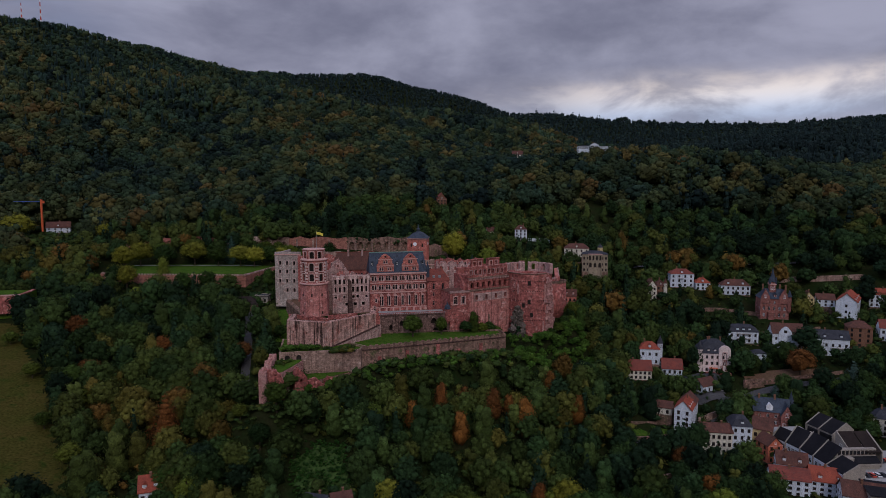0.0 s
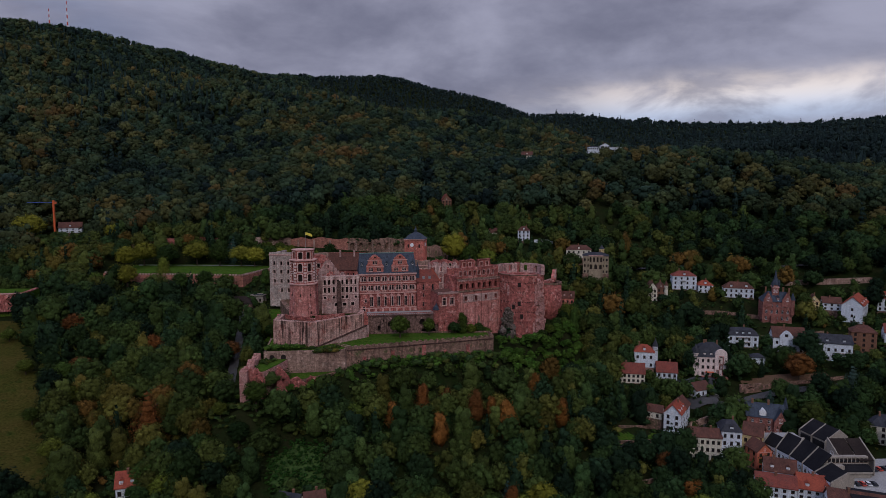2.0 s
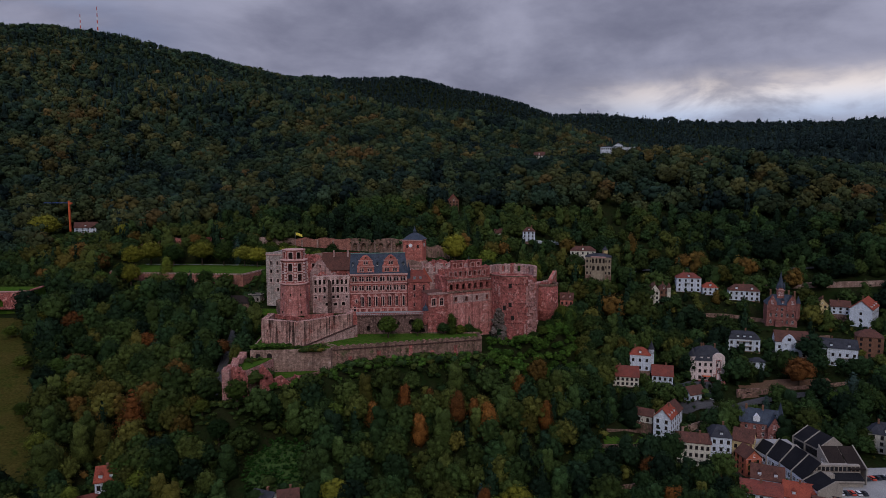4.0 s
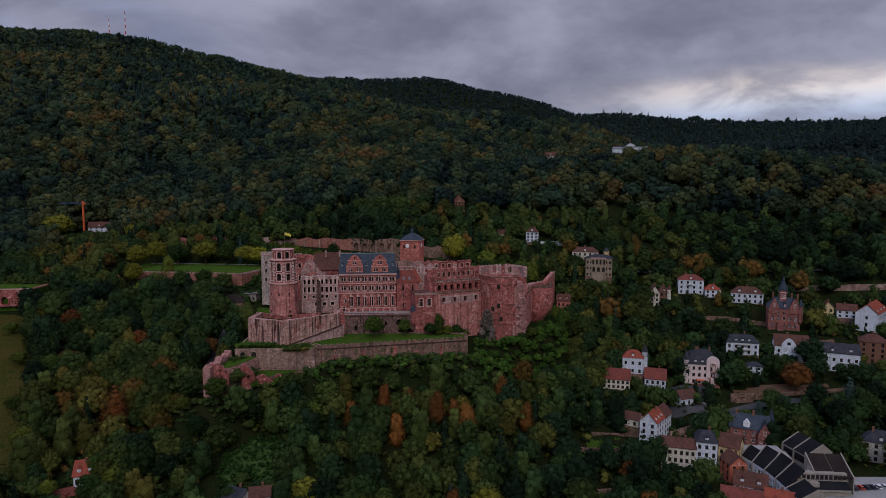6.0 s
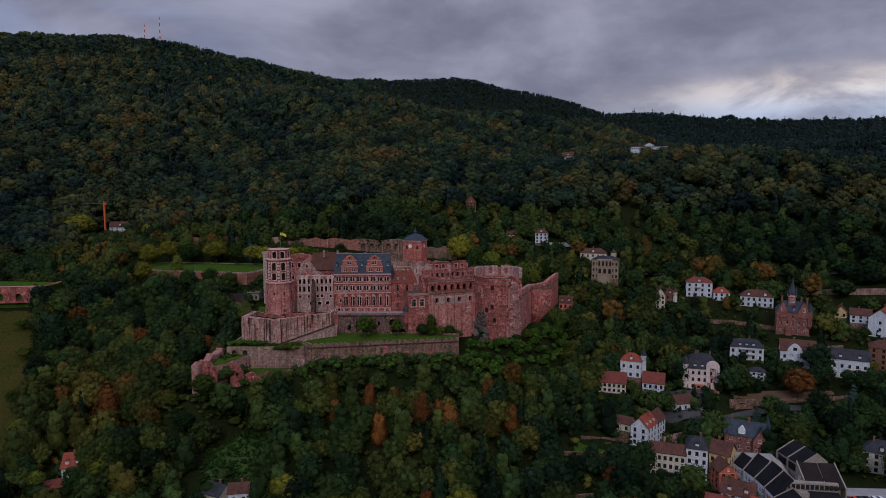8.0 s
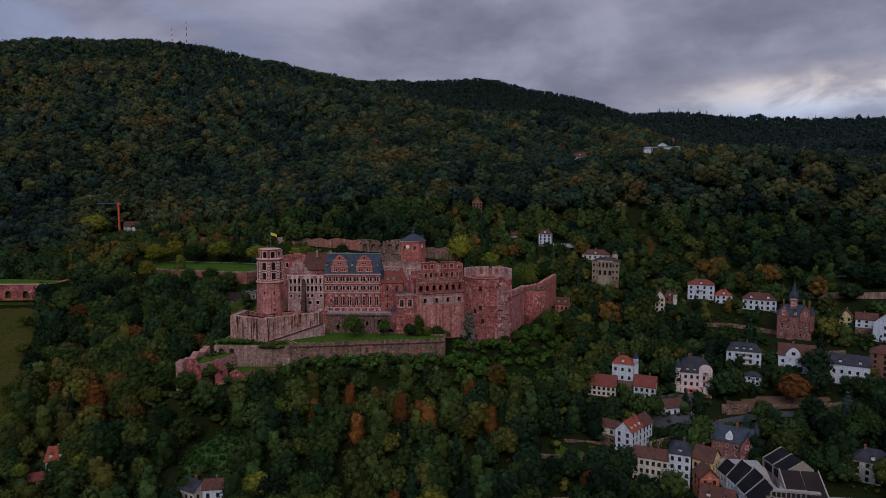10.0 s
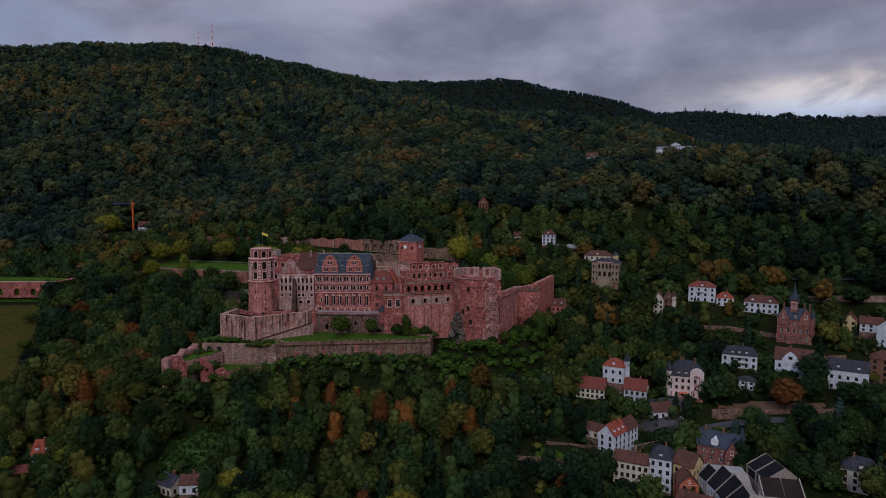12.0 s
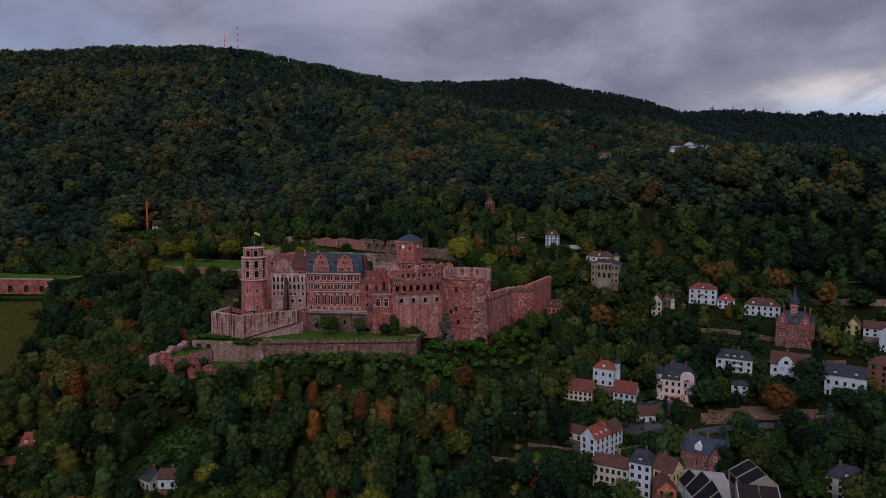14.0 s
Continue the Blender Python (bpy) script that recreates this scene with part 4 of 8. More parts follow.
# terrace in front of the wing, with vaulted basement
ALTAN_STONE = material("grey_brown_rubble", [(0.21, 0.125, 0.108), (0.14, 0.085, 0.074), (0.30, 0.19, 0.165)], 1.8, 0.95, 1.3, 0.7, 0.5, (0.10, 0.07, 0.06), course=0.7, mottle=0.45)
altan = thing("balcony_terrace", "broad stone terrace with arched basement openings and balustrade", "terrace")
a0, a1 = (-37.5, 344.0), (4.0, 351.5)
L = span(a0, a1)
holes = [(7.6, 9.2, 14.4, 17.6), (13.2, 16.6, 16.6, 19.8), (18.4, 21.2, 17.2, 20.0), (31.2, 34.4, 17.4, 20.8), (32.2, 35.6, 11.2, 15.2), (37.2, 40.6, 11.2, 15.4), (24.6, 26.0, 17.0, 19.6), (10.6, 11.4, 19.6, 20.8)]
part("front_wall", Geo().wall(L, 23.4, 1.6, holes, along(a0, a1, 42.0), None, True), ALTAN_STONE, altan)
# dark sheet added as the shade of the vault
part("dark_vault", Geo().box(2, L - 1, 2.4, 2.8, 8, 22, along(a0, a1, 42.0)), OPENING_SHADE, altan, "dark sheet for the shade of the vault")
part("floor", Geo().prism([(-37, 346), (3.5, 353), (1, 364), (-40, 357)], 64.4, 65.0), PAVING, altan)
part("balustrade_rail", Geo().box(0, L, -0.2, 0.5, 24.2, 24.5, along(a0, a1, 42.0)), STONE, altan)
for k in range(40):
    shared("baluster", "baluster", lambda: Geo().lathe([(0.16, 0), (0.22, 0.3), (0.12, 0.8)], 6), STONE, altan, along(a0, a1, 65.4) @ pose(0.6 + k * (L - 1.2) / 39, 0.15, 0))
for s in (L - 1.4,):
    part("corner_turret", Geo().lathe([(1.0, 17.5), (1.7, 19), (1.7, 25.5), (2.0, 25.7)], 12, along(a0, a1, 42.0) @ pose(s, 0, 0)), STONE, altan)
    part("turret_cap", Geo().lathe([(2.0, 25.7), (1.6, 27.2), (0.6, 28.3), (0.05, 29.8)], 12, along(a0, a1, 42.0) @ pose(s, 0, 0)), SLATE, altan, "slate turret cap")
part("corner_pier", Geo().box(-1.2, 2.2, -1.4, 1.0, 0, 23.2, along(a0, a1, 42.0)).box(-0.4, 1.5, -0.8, 0.6, 23.2, 25.6, along(a0, a1, 42.0)), STONE, altan)
part("string_course", Geo().box(0, L, -0.35, 0, 22.6, 23.2, along(a0, a1, 42.0)), STONE_BROWN_BLACK, altan)
for x in (11.8, 22.6, 29.0, 36.4):
    part("buttress", Geo().box(x - 0.6, x + 0.6, -0.7, 0, 6, 21.5, along(a0, a1, 42.0)), ALTAN_STONE, altan)

# low wing with red roof between the gabled wing and the western block
link = thing("link_building", "red sandstone link building with steep red tile roof", "palace", (-9.0, 363.0, 64.8), 14)
lh = window_rows(13, [(2, 1.1, 2.5, 5.0, 1), (2, 1.0, 8.0, 10.2, 1), (2, 1.3, 12.0, 15.5, 1)])
part("wall", Geo().wall(13, 17, 1.2, lh).box(0, 13, 11, 12, 0, 17).box(0, 1.2, 1.2, 11, 0, 17).box(11.8, 13, 1.2, 11, 0, 17), STONE, link)
for o in lh:
    window(link, pose((o[0] + o[1]) / 2, 0.35, o[2]), o[1] - o[0], o[3] - o[2], "single", TRIM)
part("roof", Geo().add([(-0.4, -0.5, 17), (13.6, -0.5, 17), (13.6, 12.5, 17), (-0.4, 12.5, 17), (-0.4, 6.5, 23.5), (9.5, 6.5, 23.5)], [(0, 1, 5, 4), (2, 3, 4, 5), (1, 2, 5), (3, 0, 4), (3, 2, 1, 0)]), TILE_RED, link)
part("red_roof", Geo().add([(9, 5, 16), (15.5, 7, 16), (15.5, 16, 16), (9, 16, 16), (10.5, 10.5, 24), (11.5, 16, 24)], [(0, 1, 4), (1, 2, 5, 4), (3, 0, 4, 5), (2, 3, 5)]), TILE_ORANGE, link, "orange tile roof")
for x in (4.0, 7.5):
    part("skylight", Geo().box(x - 0.7, x + 0.7, 1.2, 2.6, 18.3, 20.0), METAL, link)

# vat building with two pointed windows
vat = thing("vat_building", "plain red sandstone block with two tall pointed windows", "palace", (4.0, 350.4, 42.0), 22)
vh = [(2.4, 4.6, 28.2, 32.4), (7.0, 9.2, 28.2, 32.4), (3.2, 3.8, 17, 18.4), (8.2, 8.8, 17, 18.4), (3.2, 3.8, 22, 23), (8.0, 8.6, 22, 23)]
part("wall", Geo().wall(12.2, 35, 1.5, vh, None, None, True).box(0, 1.5, 1.5, 14, 0, 34.8).box(10.7, 12.2, 1.5, 14, 0, 34.8).box(1.5, 10.7, 12.5, 14, 0, 34.8), STONE, vat)
for o in vh[:2]:
    surround(vat, Matrix(), o, 0.35)
    window(vat, pose((o[0] + o[1]) / 2, 0.6, o[2]), o[1] - o[0], o[3] - o[2], "gothic", TRIM)
part("roof", Geo().add([(-0.2, -0.3, 35), (12.4, -0.3, 35), (12.4, 14.2, 35), (-0.2, 14.2, 35), (3.5, 7, 36.6), (8.5, 7, 36.6)], [(0, 1, 5, 4), (2, 3, 4, 5), (1, 2, 5), (3, 0, 4), (3, 2, 1, 0)]), TILE_BROWN, vat)

part("parapet", Geo().wall(12.6, 1.3, 0.7, (), pose(-0.2, -0.35, 34.6), rough_tops(12, 1.3, 0.5, 71)).wall(14, 1.3, 0.7, (), pose(12.4, 0.4, 34.6, 0, 0, 90), rough_tops(12, 1.3, 0.6, 72)), STONE_PALE, vat)

# western residential block: tall ruin with arched windows
west = thing("western_residence_ruin", "roofless western residence with arched empty windows", "ruin", (15.2, 355.0, 42.0), 33)
WL = 29.5
wh = [(4.0 + k * 7.0, 5.8 + k * 7.0, 29.6, 32.4) for k in range(4)]
part("lower_wall", Geo().wall(WL, 35.2, 2.0, wh, None, None, True), STONE_PINK, west)
for o in wh:
    surround(west, pose(0, -0.2, 0), o, 0.25, STONE_PALE)
part("pale_band", Geo().wall(WL - 5, 4.6, 0.18, [(a - 0.01, b + 0.01, c - 28.8, d - 28.8) for a, b, c, d in [(o[0] - 3, o[1] - 3, o[2], o[3]) for o in wh]], pose(3.0, -0.18, 28.8)), STONE_PALE, west, "band of pale plaster round the windows")
part("ledge", Geo().box(-0.3, WL, -0.5, 2.4, 35.0, 35.7), STONE_DARK, west)
uh = [(1.8 + k * 4.0, 3.8 + k * 4.0, 0.7, 4.0) for k in range(7)]
part("upper_wall", Geo().wall(WL, 6.2, 1.6, uh, pose(0, 1.2, 35.7), None, True), STONE, west)
for o in uh:
    surround(west, pose(0, 1.2, 35.7), o, 0.25, STONE)
part("upper_ledge", Geo().box(0, WL, 0.8, 3.2, 41.9, 42.4), STONE_DARK, west)
for k in range(24):
    part("corbel", Geo().box(0.6 + k * 1.22, 1.15 + k * 1.22, 0.55, 1.2, 41.0, 41.9), STONE_PALE, west)
th = [(2.2 + k * 3.2, 3.8 + k * 3.2, 1.6, 4.2) for k in range(8)]
part("top_wall", Geo().wall(WL, 6.2, 1.4, th, pose(0, 2.6, 42.4), rough_tops(40, 6.2, 0.25, 21)), STONE, west)
for o in th:
    surround(west, pose(0, 2.6, 42.4), o, 0.2, STONE_PALE)
for x in (4.5, 16.5):
    part("gable_stub", Geo().wall(8.6, 5.0, 1.2, [(1.2, 3.2, 1.4, 3.8), (5.2, 7.2, 1.4, 3.8)], pose(x, 4.6, 47.4)).box(-0.2, 8.8, -0.25, 1.4, 5.0, 5.4, pose(x, 4.6, 47.4)).box(0.2, 8.4, 1.6, 2.0, -6, 4.6, pose(x, 4.6, 47.4)), STONE, west)
    for o in ((1.2, 3.2, 1.4, 3.8), (5.2, 7.2, 1.4, 3.8)):
        surround(west, pose(x, 4.6, 47.4), o, 0.3, TRIM)
part("side_wall", Geo().box(0, 1.6, 2.0, 16, 0, 44).box(WL - 1.6, WL, 2.0, 16, 0, 44).box(1.6, WL - 1.6, 14.4, 16, 20, 47), STONE, west)
# dark sheet added as shade behind the residence windows
part("dark_inside", Geo().box(1.7, WL - 1.7, 4.2, 4.8, 22, 40), OPENING_SHADE, west, "dark sheet for the shade inside the ruin")
part("left_gable", Geo().add([(-2, 3, 30), (-2, 13, 30), (-2, 13, 38), (-2, 8, 44), (-2, 3, 38), (-0.6, 3, 30), (-0.6, 13, 30), (-0.6, 13, 38), (-0.6, 8, 44), (-0.6, 3, 38)], [(4, 3, 2, 1, 0), (5, 6, 7, 8, 9), (0, 5, 9, 4), (4, 9, 8, 3), (3, 8, 7, 2)]), STONE, west)
part("wedge_buttress", Geo().add([(12, -3.5, 5), (15.5, -3.5, 5), (15.5, 0, 5), (12, 0, 5), (13.5, -0.4, 20.5), (14.1, -0.4, 20.5), (14.1, 0, 20.5), (13.5, 0, 20.5)], [(0, 1, 5, 4), (1, 2, 6, 5), (2, 3, 7, 6), (3, 0, 4, 7), (4, 5, 6, 7)]), STONE_DARK, west, "pointed dark buttress")

HEAP_STONE = material("lichened_dark_rubble", [(0.075, 0.062, 0.050), (0.12, 0.095, 0.082), (0.30, 0.235, 0.215)], 4.0, 0.95, 1.4, 0.8, 0.1, mottle=0.5)
# thick western tower: a broken shell
thick = thing("broken_round_tower", "massive broken round tower of red sandstone", "tower", (52.5, 377.0, 44.0))
R_O, R_I = 14.2, 9.4


def shell(a0, a1, z0, z1, ro, ri, n, tops=None, jag=0.0, seed=1):
    r = random.Random(seed)
    g = Geo()
    for k in range(n):
        t0, t1 = radians(a0 + (a1 - a0) * k / n), radians(a0 + (a1 - a0) * (k + 1) / n)
        top = tops[k] if tops else z1
        c0, s0, c1, s1 = math.cos(t0), math.sin(t0), math.cos(t1), math.sin(t1)
        v = [(q * c, q * s, z) for z in (z0, top) for q, c, s in ((ro, c0, s0), (ro, c1, s1), (ri, c1, s1), (ri, c0, s0))]
        g.add(v, [(3, 2, 1, 0), (4, 5, 6, 7), (0, 1, 5, 4), (1, 2, 6, 5), (2, 3, 7, 6), (3, 0, 4, 7)])
    return g


part("shell", shell(150, 306, 0, 42.0, R_O, R_I, 36), STONE, thick)
part("inner_fragment", shell(330, 392, 0, 34, R_O - 0.8, R_I + 0.6, 16, [33.5, 34, 33, 32.5, 33.5, 31, 30, 31, 29, 28, 29, 27, 26, 27, 25, 24]), STONE, thick)
part("rear_shell", shell(8, 150, 0, 40.4, R_O, R_I, 24), STONE, thick)
for z in (41.8,):
    part("string_course", shell(150, 306, z, z + 0.5, R_O + 0.35, R_O - 0.1, 36), STONE_DARK, thick)
crown_tops = [46.4 - random.Random(k).random() * 0.4 for k in range(36)]
gap_list = Geo()
for k in range(36):
    t0, t1 = 2 + 5 * k, 2 + 5 * (k + 1)
    spans = [(40.4, crown_tops[k])]
    if k in (17, 18):
        spans = []
    elif k in (6, 7, 13, 14, 22, 23, 29):
        spans = [(40.4, 41.4), (45.2, crown_tops[k])]
    for z_lo, z_hi in spans:
        s_ = shell(t0, t1, z_lo, z_hi, R_O, R_O - 2.0, 1)
        gap_list.add(s_.v, s_.f)
part("crown", gap_list, STONE_PALE, thick, "ruined top storey with window gaps")
# the broken edge
edge = Geo()
er = random.Random(8)
for j in range(26):
    z = j * 1.5
    for q in range(12):
        r0 = R_I + 0.5 + er.uniform(0, 3.2)
        a = radians(306 + (q + er.random()) * 2.8)
        s_ = er.uniform(0.45, 0.95)
        edge.box(-1.3 * s_, 1.5 * s_, -1.4 * s_, 1.4 * s_, -1.1, 1.1, Matrix.Rotation(a, 4, "Z") @ pose(r0 + 1.2 - 1.8 * max(0, z - 30) / 9, 0, z, er.uniform(-14, 14), er.uniform(-14, 14), er.uniform(-20, 20)))
tagged(part("broken_edge", edge, RUBBLE, thick, "pale broken masonry edge"), kind="stuff")
for k, (a, z, h_) in enumerate(((232, 30, 6), (240, 12, 9), (300, 24, 12), (222, 33, 4), (296, 6, 8))):
    part("pale_patch", shell(a, a + 5, z, z + h_, R_O + 0.07, R_O - 0.1, 2), RUBBLE, thick, "patch of pale repaired masonry")
tumble = Geo()
hr = random.Random(17)
for j in range(170):
    z = 2 + 19.5 * hr.random() ** 1.25
    q = 4.4 * (1 - (z / 24) ** 2) * math.sqrt(hr.random())
    ang = hr.uniform(0, 2 * math.pi)
    s_ = hr.uniform(0.5, 1.4)
    tumble.box(-s_, s_, -s_, s_, -s_ * 1.1, s_ * 1.1, pose(-8.2 + q * math.cos(ang), -12.6 + 0.7 * q * math.sin(ang), z, hr.uniform(-30, 30), hr.uniform(-30, 30), hr.uniform(0, 90)))
tagged(part("fallen_masonry", tumble, HEAP_STONE, thick, "dark tumbled block of fallen masonry"), kind="stuff")
# putlog holes: dark blocks on the face, coloured as their shade
for z in (37.8, 32.0, 26.4, 20.4, 14.8):
    for k in range(26):
        a = 156 + 5.7 * k
        shared("putlog_hole", "putlog_hole", lambda: Geo().box(-0.1, 0.06, -0.26, 0.26, 0, 0.5), OPENING_SHADE, thick, Matrix.Rotation(radians(a), 4, "Z") @ pose(R_O, 0, z - 0.6))
for a, z in ((262, 35.2), (262, 24.0), (268, 16.5), (248, 22), (262, 1.6)):
    m = Matrix.Rotation(radians(a), 4, "Z")
    part("opening", Geo().box(R_O - 0.3, R_O + 0.06, -0.9, 0.9, z, z + (2.6 if z > 2 else 2.2), m), OPENING_SHADE, thick, "dark embrasure")

# long western curtain wall with a half-round bastion
curtain = thing("western_curtain_wall", "long red sandstone curtain wall with a half-round bastion", "wall")
CW = [(63.8, 381.0), (71.0, 420.0), (80.5, 429.0), (88.0, 476.0)]
for i, (a, b) in enumerate(zip(CW, CW[1:])):
    L = span(a, b)
    base, t0, t1 = (42, 44, 46)[i], (75.4, 74.0, 75.2)[i], (74.6, 75.0, 75.4)[i]
    n = int(L / 1.2)
    tops = [t0 - base + (t1 - t0) * (k + 0.5) / n for k in range(n)]
    part("wall", Geo().wall(L, 30, 3.0, (), along(a, b, base), tops), (STONE_PINK, STONE, STONE_RED)[i], curtain)
    part("string_course", Geo().box(0, L, -0.25, 0.3, t0 - base - 4.0, t0 - base - 3.5, along(a, b, base)), STONE_DARK, curtain)
    for k in range(int(L / 2.4)):
        if (k * 7 + i * 3) % 5 < 2:
            continue
        shared("merlon", "merlon", lambda: Geo().box(0, 1.5, 0, 0.8, 0, 1.0), STONE_PALE, curtain, along(a, b, base) @ pose(k * 2.4, 0, t0 - base + (t1 - t0) * (k * 2.4 / L) - 0.1))
part("half_round_bastion", Geo().lathe([(8.9, 0), (8.2, 16), (7.8, 28.6)], 28, pose(76.0, 423.8, 44)), STONE, curtain, "weathered half-round bastion", True)
part("bastion_parapet", Geo().lathe([(8.1, 28.4), (8.1, 29.8), (7.2, 29.8), (7.2, 28.6)], 28, pose(76.0, 423.8, 44)), STONE_DARK, curtain)
part("walkway", Geo().prism([(61, 388), (68, 421), (77.5, 430), (84.5, 475), (72, 478), (60, 440), (54, 402)], 40, 71.0), GROUND, curtain)

# clock tower at the gate
clock = thing("clock_tower", "square red sandstone gate tower with slate cap and clock", "tower", (-18.5, 468.5, 60.0), -6)
part("body", Geo().box(-7.1, 7.1, -7.1, 7.1, 0, 39.0), STONE_RED, clock)
part("cornice", Geo().box(-7.6, 7.6, -7.6, 7.6, 38.6, 39.3), TRIM, clock)
for k in range(5):
    for s in (-1, 1):
        x = -6.0 + k * 3.0
        part("pilaster", Geo().box(x - 0.4, x + 0.4, -7.35, -7.1, 12, 37.4) if s > 0 else Geo().box(7.1, 7.35, x - 0.4, x + 0.4, 12, 37.4), STONE_RED, clock)
part("cap", Geo().lathe([(11.0, 39.3), (9.0, 40.4), (5.6, 42.6), (2.2, 43.9), (1.4, 44.2)], 4, None, radians(45)).lathe([(1.1, 44.1), (1.1, 45.4), (1.5, 45.5), (0.7, 46.5), (0.1, 49.0)], 8), SLATE, clock, "curved slate cap with lantern")
part("clock_face", Geo().lathe([(1.4, 0), (1.4, 0.25)], 24, pose(7.15, -0.5, 35.0, 0, 90, 0)), WHITE, clock, "round white clock face")
part("clock_face", Geo().lathe([(1.4, 0), (1.4, 0.25)], 24, pose(-1.5, -7.15, 35.0, 90, 0, 0)), WHITE, clock, "round white clock face")
for x, s in ((4.0, 0), (-4.0, 0)):
    part("opening", Geo().box(x - 0.7, x + 0.7, -7.2, -7.0, 33, 35.5), OPENING_SHADE, clock)

# pale eastern palace block with apothecary tower
east = thing("eastern_palace_block", "pale grey ruined palace block with square windows", "palace", (-108.0, 400.0, 60.0), -6)
eh = window_rows(16, [(3, 1.5, 9.5, 12, 1), (3, 1.5, 15.5, 18, 1), (3, 1.5, 21.5, 24, 1), (3, 1.5, 27, 29.5, 1)])[1:]
part("front_wall", Geo().wall(17, 35.5, 1.5, eh, None, rough_tops(10, 35.5, 0.8, 41)), STONE_ASH, east)
for o in eh:
    surround(east, Matrix(), o, 0.3)
part("left_wall", Geo().wall(24, 34.5, 1.5, window_rows(24, [(4, 1.5, 15, 17.5, 2), (4, 1.5, 22, 24.5, 2)]), pose(0, 25.5, 0, 0, 0, -90)), STONE_ASH, east)
part("right_wall", Geo().wall(24, 33, 1.5, window_rows(24, [(5, 1.5, 15, 17.5, 2), (5, 1.5, 22, 24.5, 2)]), pose(17, 1.5, 0, 0, 0, 90), rough_tops(12, 33, 2, 43)), STONE_ASH, east)
part("dark_inside", Geo().box(1.6, 15.4, 3.0, 3.6, 4, 32), OPENING_SHADE, east, "dark sheet for the shade inside the ruin")
part("cornice", Geo().box(-0.3, 17.3, -0.4, 0, 33.4, 34.0), TRIM, east)
east2 = thing("eastern_facade_ruin", "tall roofless facade of red sandstone with empty windows", "ruin", (-91.0, 390.0, 62.0), 12)
part("wall", Geo().wall(34, 33, 1.6, window_rows(34, [(7, 1.7, 16, 19, 1), (7, 1.7, 24, 27, 1)]), None, rough_tops(56, 33, 3.5, 44)), STONE, east2)
for o in window_rows(34, [(7, 1.7, 16, 19, 1), (7, 1.7, 24, 27, 1)]):
    surround(east2, Matrix(), o, 0.3)
part("dark_inside", Geo().box(1, 33, 3.0, 3.6, 4, 29), OPENING_SHADE, east2, "dark sheet for the shade inside the ruin")

# long brown roof across the courtyard
def courtyard_house(x, y, rot, w, d, h, rh, label, chimneys):
    t = thing("courtyard_building", label, "building", (x, y, 62.0), rot)
    holes = window_rows(w, [(int(w / 3.4), 1.2, h - 4.2, h - 2.0, 1), (int(w / 3.4), 1.2, h - 8.6, h - 6.2, 1)])
    part("wall", Geo().wall(w, h, 1.0, holes).box(0, 1, 1, d, 0, h).box(w - 1, w, 1, d, 0, h).box(1, w - 1, d - 1, d, 0, h), STONE, t)
    for o in holes:
        window(t, pose((o[0] + o[1]) / 2, 0.3, o[2]), o[1] - o[0], o[3] - o[2], "single", TRIM)
    part("roof", Geo().add([(-0.6, -0.8, h), (w + 0.6, -0.8, h), (w + 0.6, d + 0.8, h), (-0.6, d + 0.8, h), (1.0, d / 2, h + rh), (w - 1.0, d / 2, h + rh)], [(0, 1, 5, 4), (2, 3, 4, 5), (1, 2, 5), (3, 0, 4), (3, 2, 1, 0)]), TILE_BROWN, t, "dark brown tile roof")
    part("ridge", Geo().box(0.8, w - 0.8, d / 2 - 0.2, d / 2 + 0.2, h + rh - 0.15, h + rh + 0.2), TILE_RED, t)
    for cx_ in chimneys:
        part("chimney", Geo().box(cx_, cx_ + 1.1, d / 2 - 1.6, d / 2 - 0.5, h + rh - 3, h + rh + 1.6), STONE_PALE, t)


courtyard_house(-65.0, 377.0, 13, 25, 12, 24.5, 10.2, "sandstone courtyard building with brown tile roof behind the hall", (7.5, 16.0))
courtyard_house(-32.0, 385.0, 13, 15, 11, 23.5, 9.4, "sandstone courtyard building with brown hipped tile roof", (4.0,))
# inner ruins west of the courtyard
ruin = thing("courtyard_ruin", "broken courtyard walls with empty windows", "ruin", (-4.0, 392.0, 62.0), 20)
part("wall", Geo().wall(30, 29, 1.6, window_rows(30, [(6, 1.6, 15, 18, 1), (6, 1.6, 22, 25, 1)]), None, rough_tops(50, 29, 5, 51)), STONE_PALE, ruin)
for o in window_rows(30, [(6, 1.6, 15, 18, 1), (6, 1.6, 22, 25, 1)]):
    surround(ruin, Matrix(), o, 0.3)
part("cross_wall", Geo().wall(18, 28, 1.6, window_rows(18, [(3, 1.6, 16, 19, 1), (3, 1.6, 22, 25, 1)]), pose(30, 1.6, 0, 0, 0, 70), rough_tops(30, 28, 6, 52)), STONE, ruin)
ruin2 = thing("library_ruin", "gabled sandstone ruin behind the courtyard", "ruin", (30.0, 420.0, 62.0), 10)
part("wall", Geo().wall(26, 25, 1.6, window_rows(26, [(5, 1.6, 15, 18, 1)]), None, rough_tops(40, 25, 3, 53)).box(0, 26, 10, 11.6, 0, 22), STONE, ruin2)

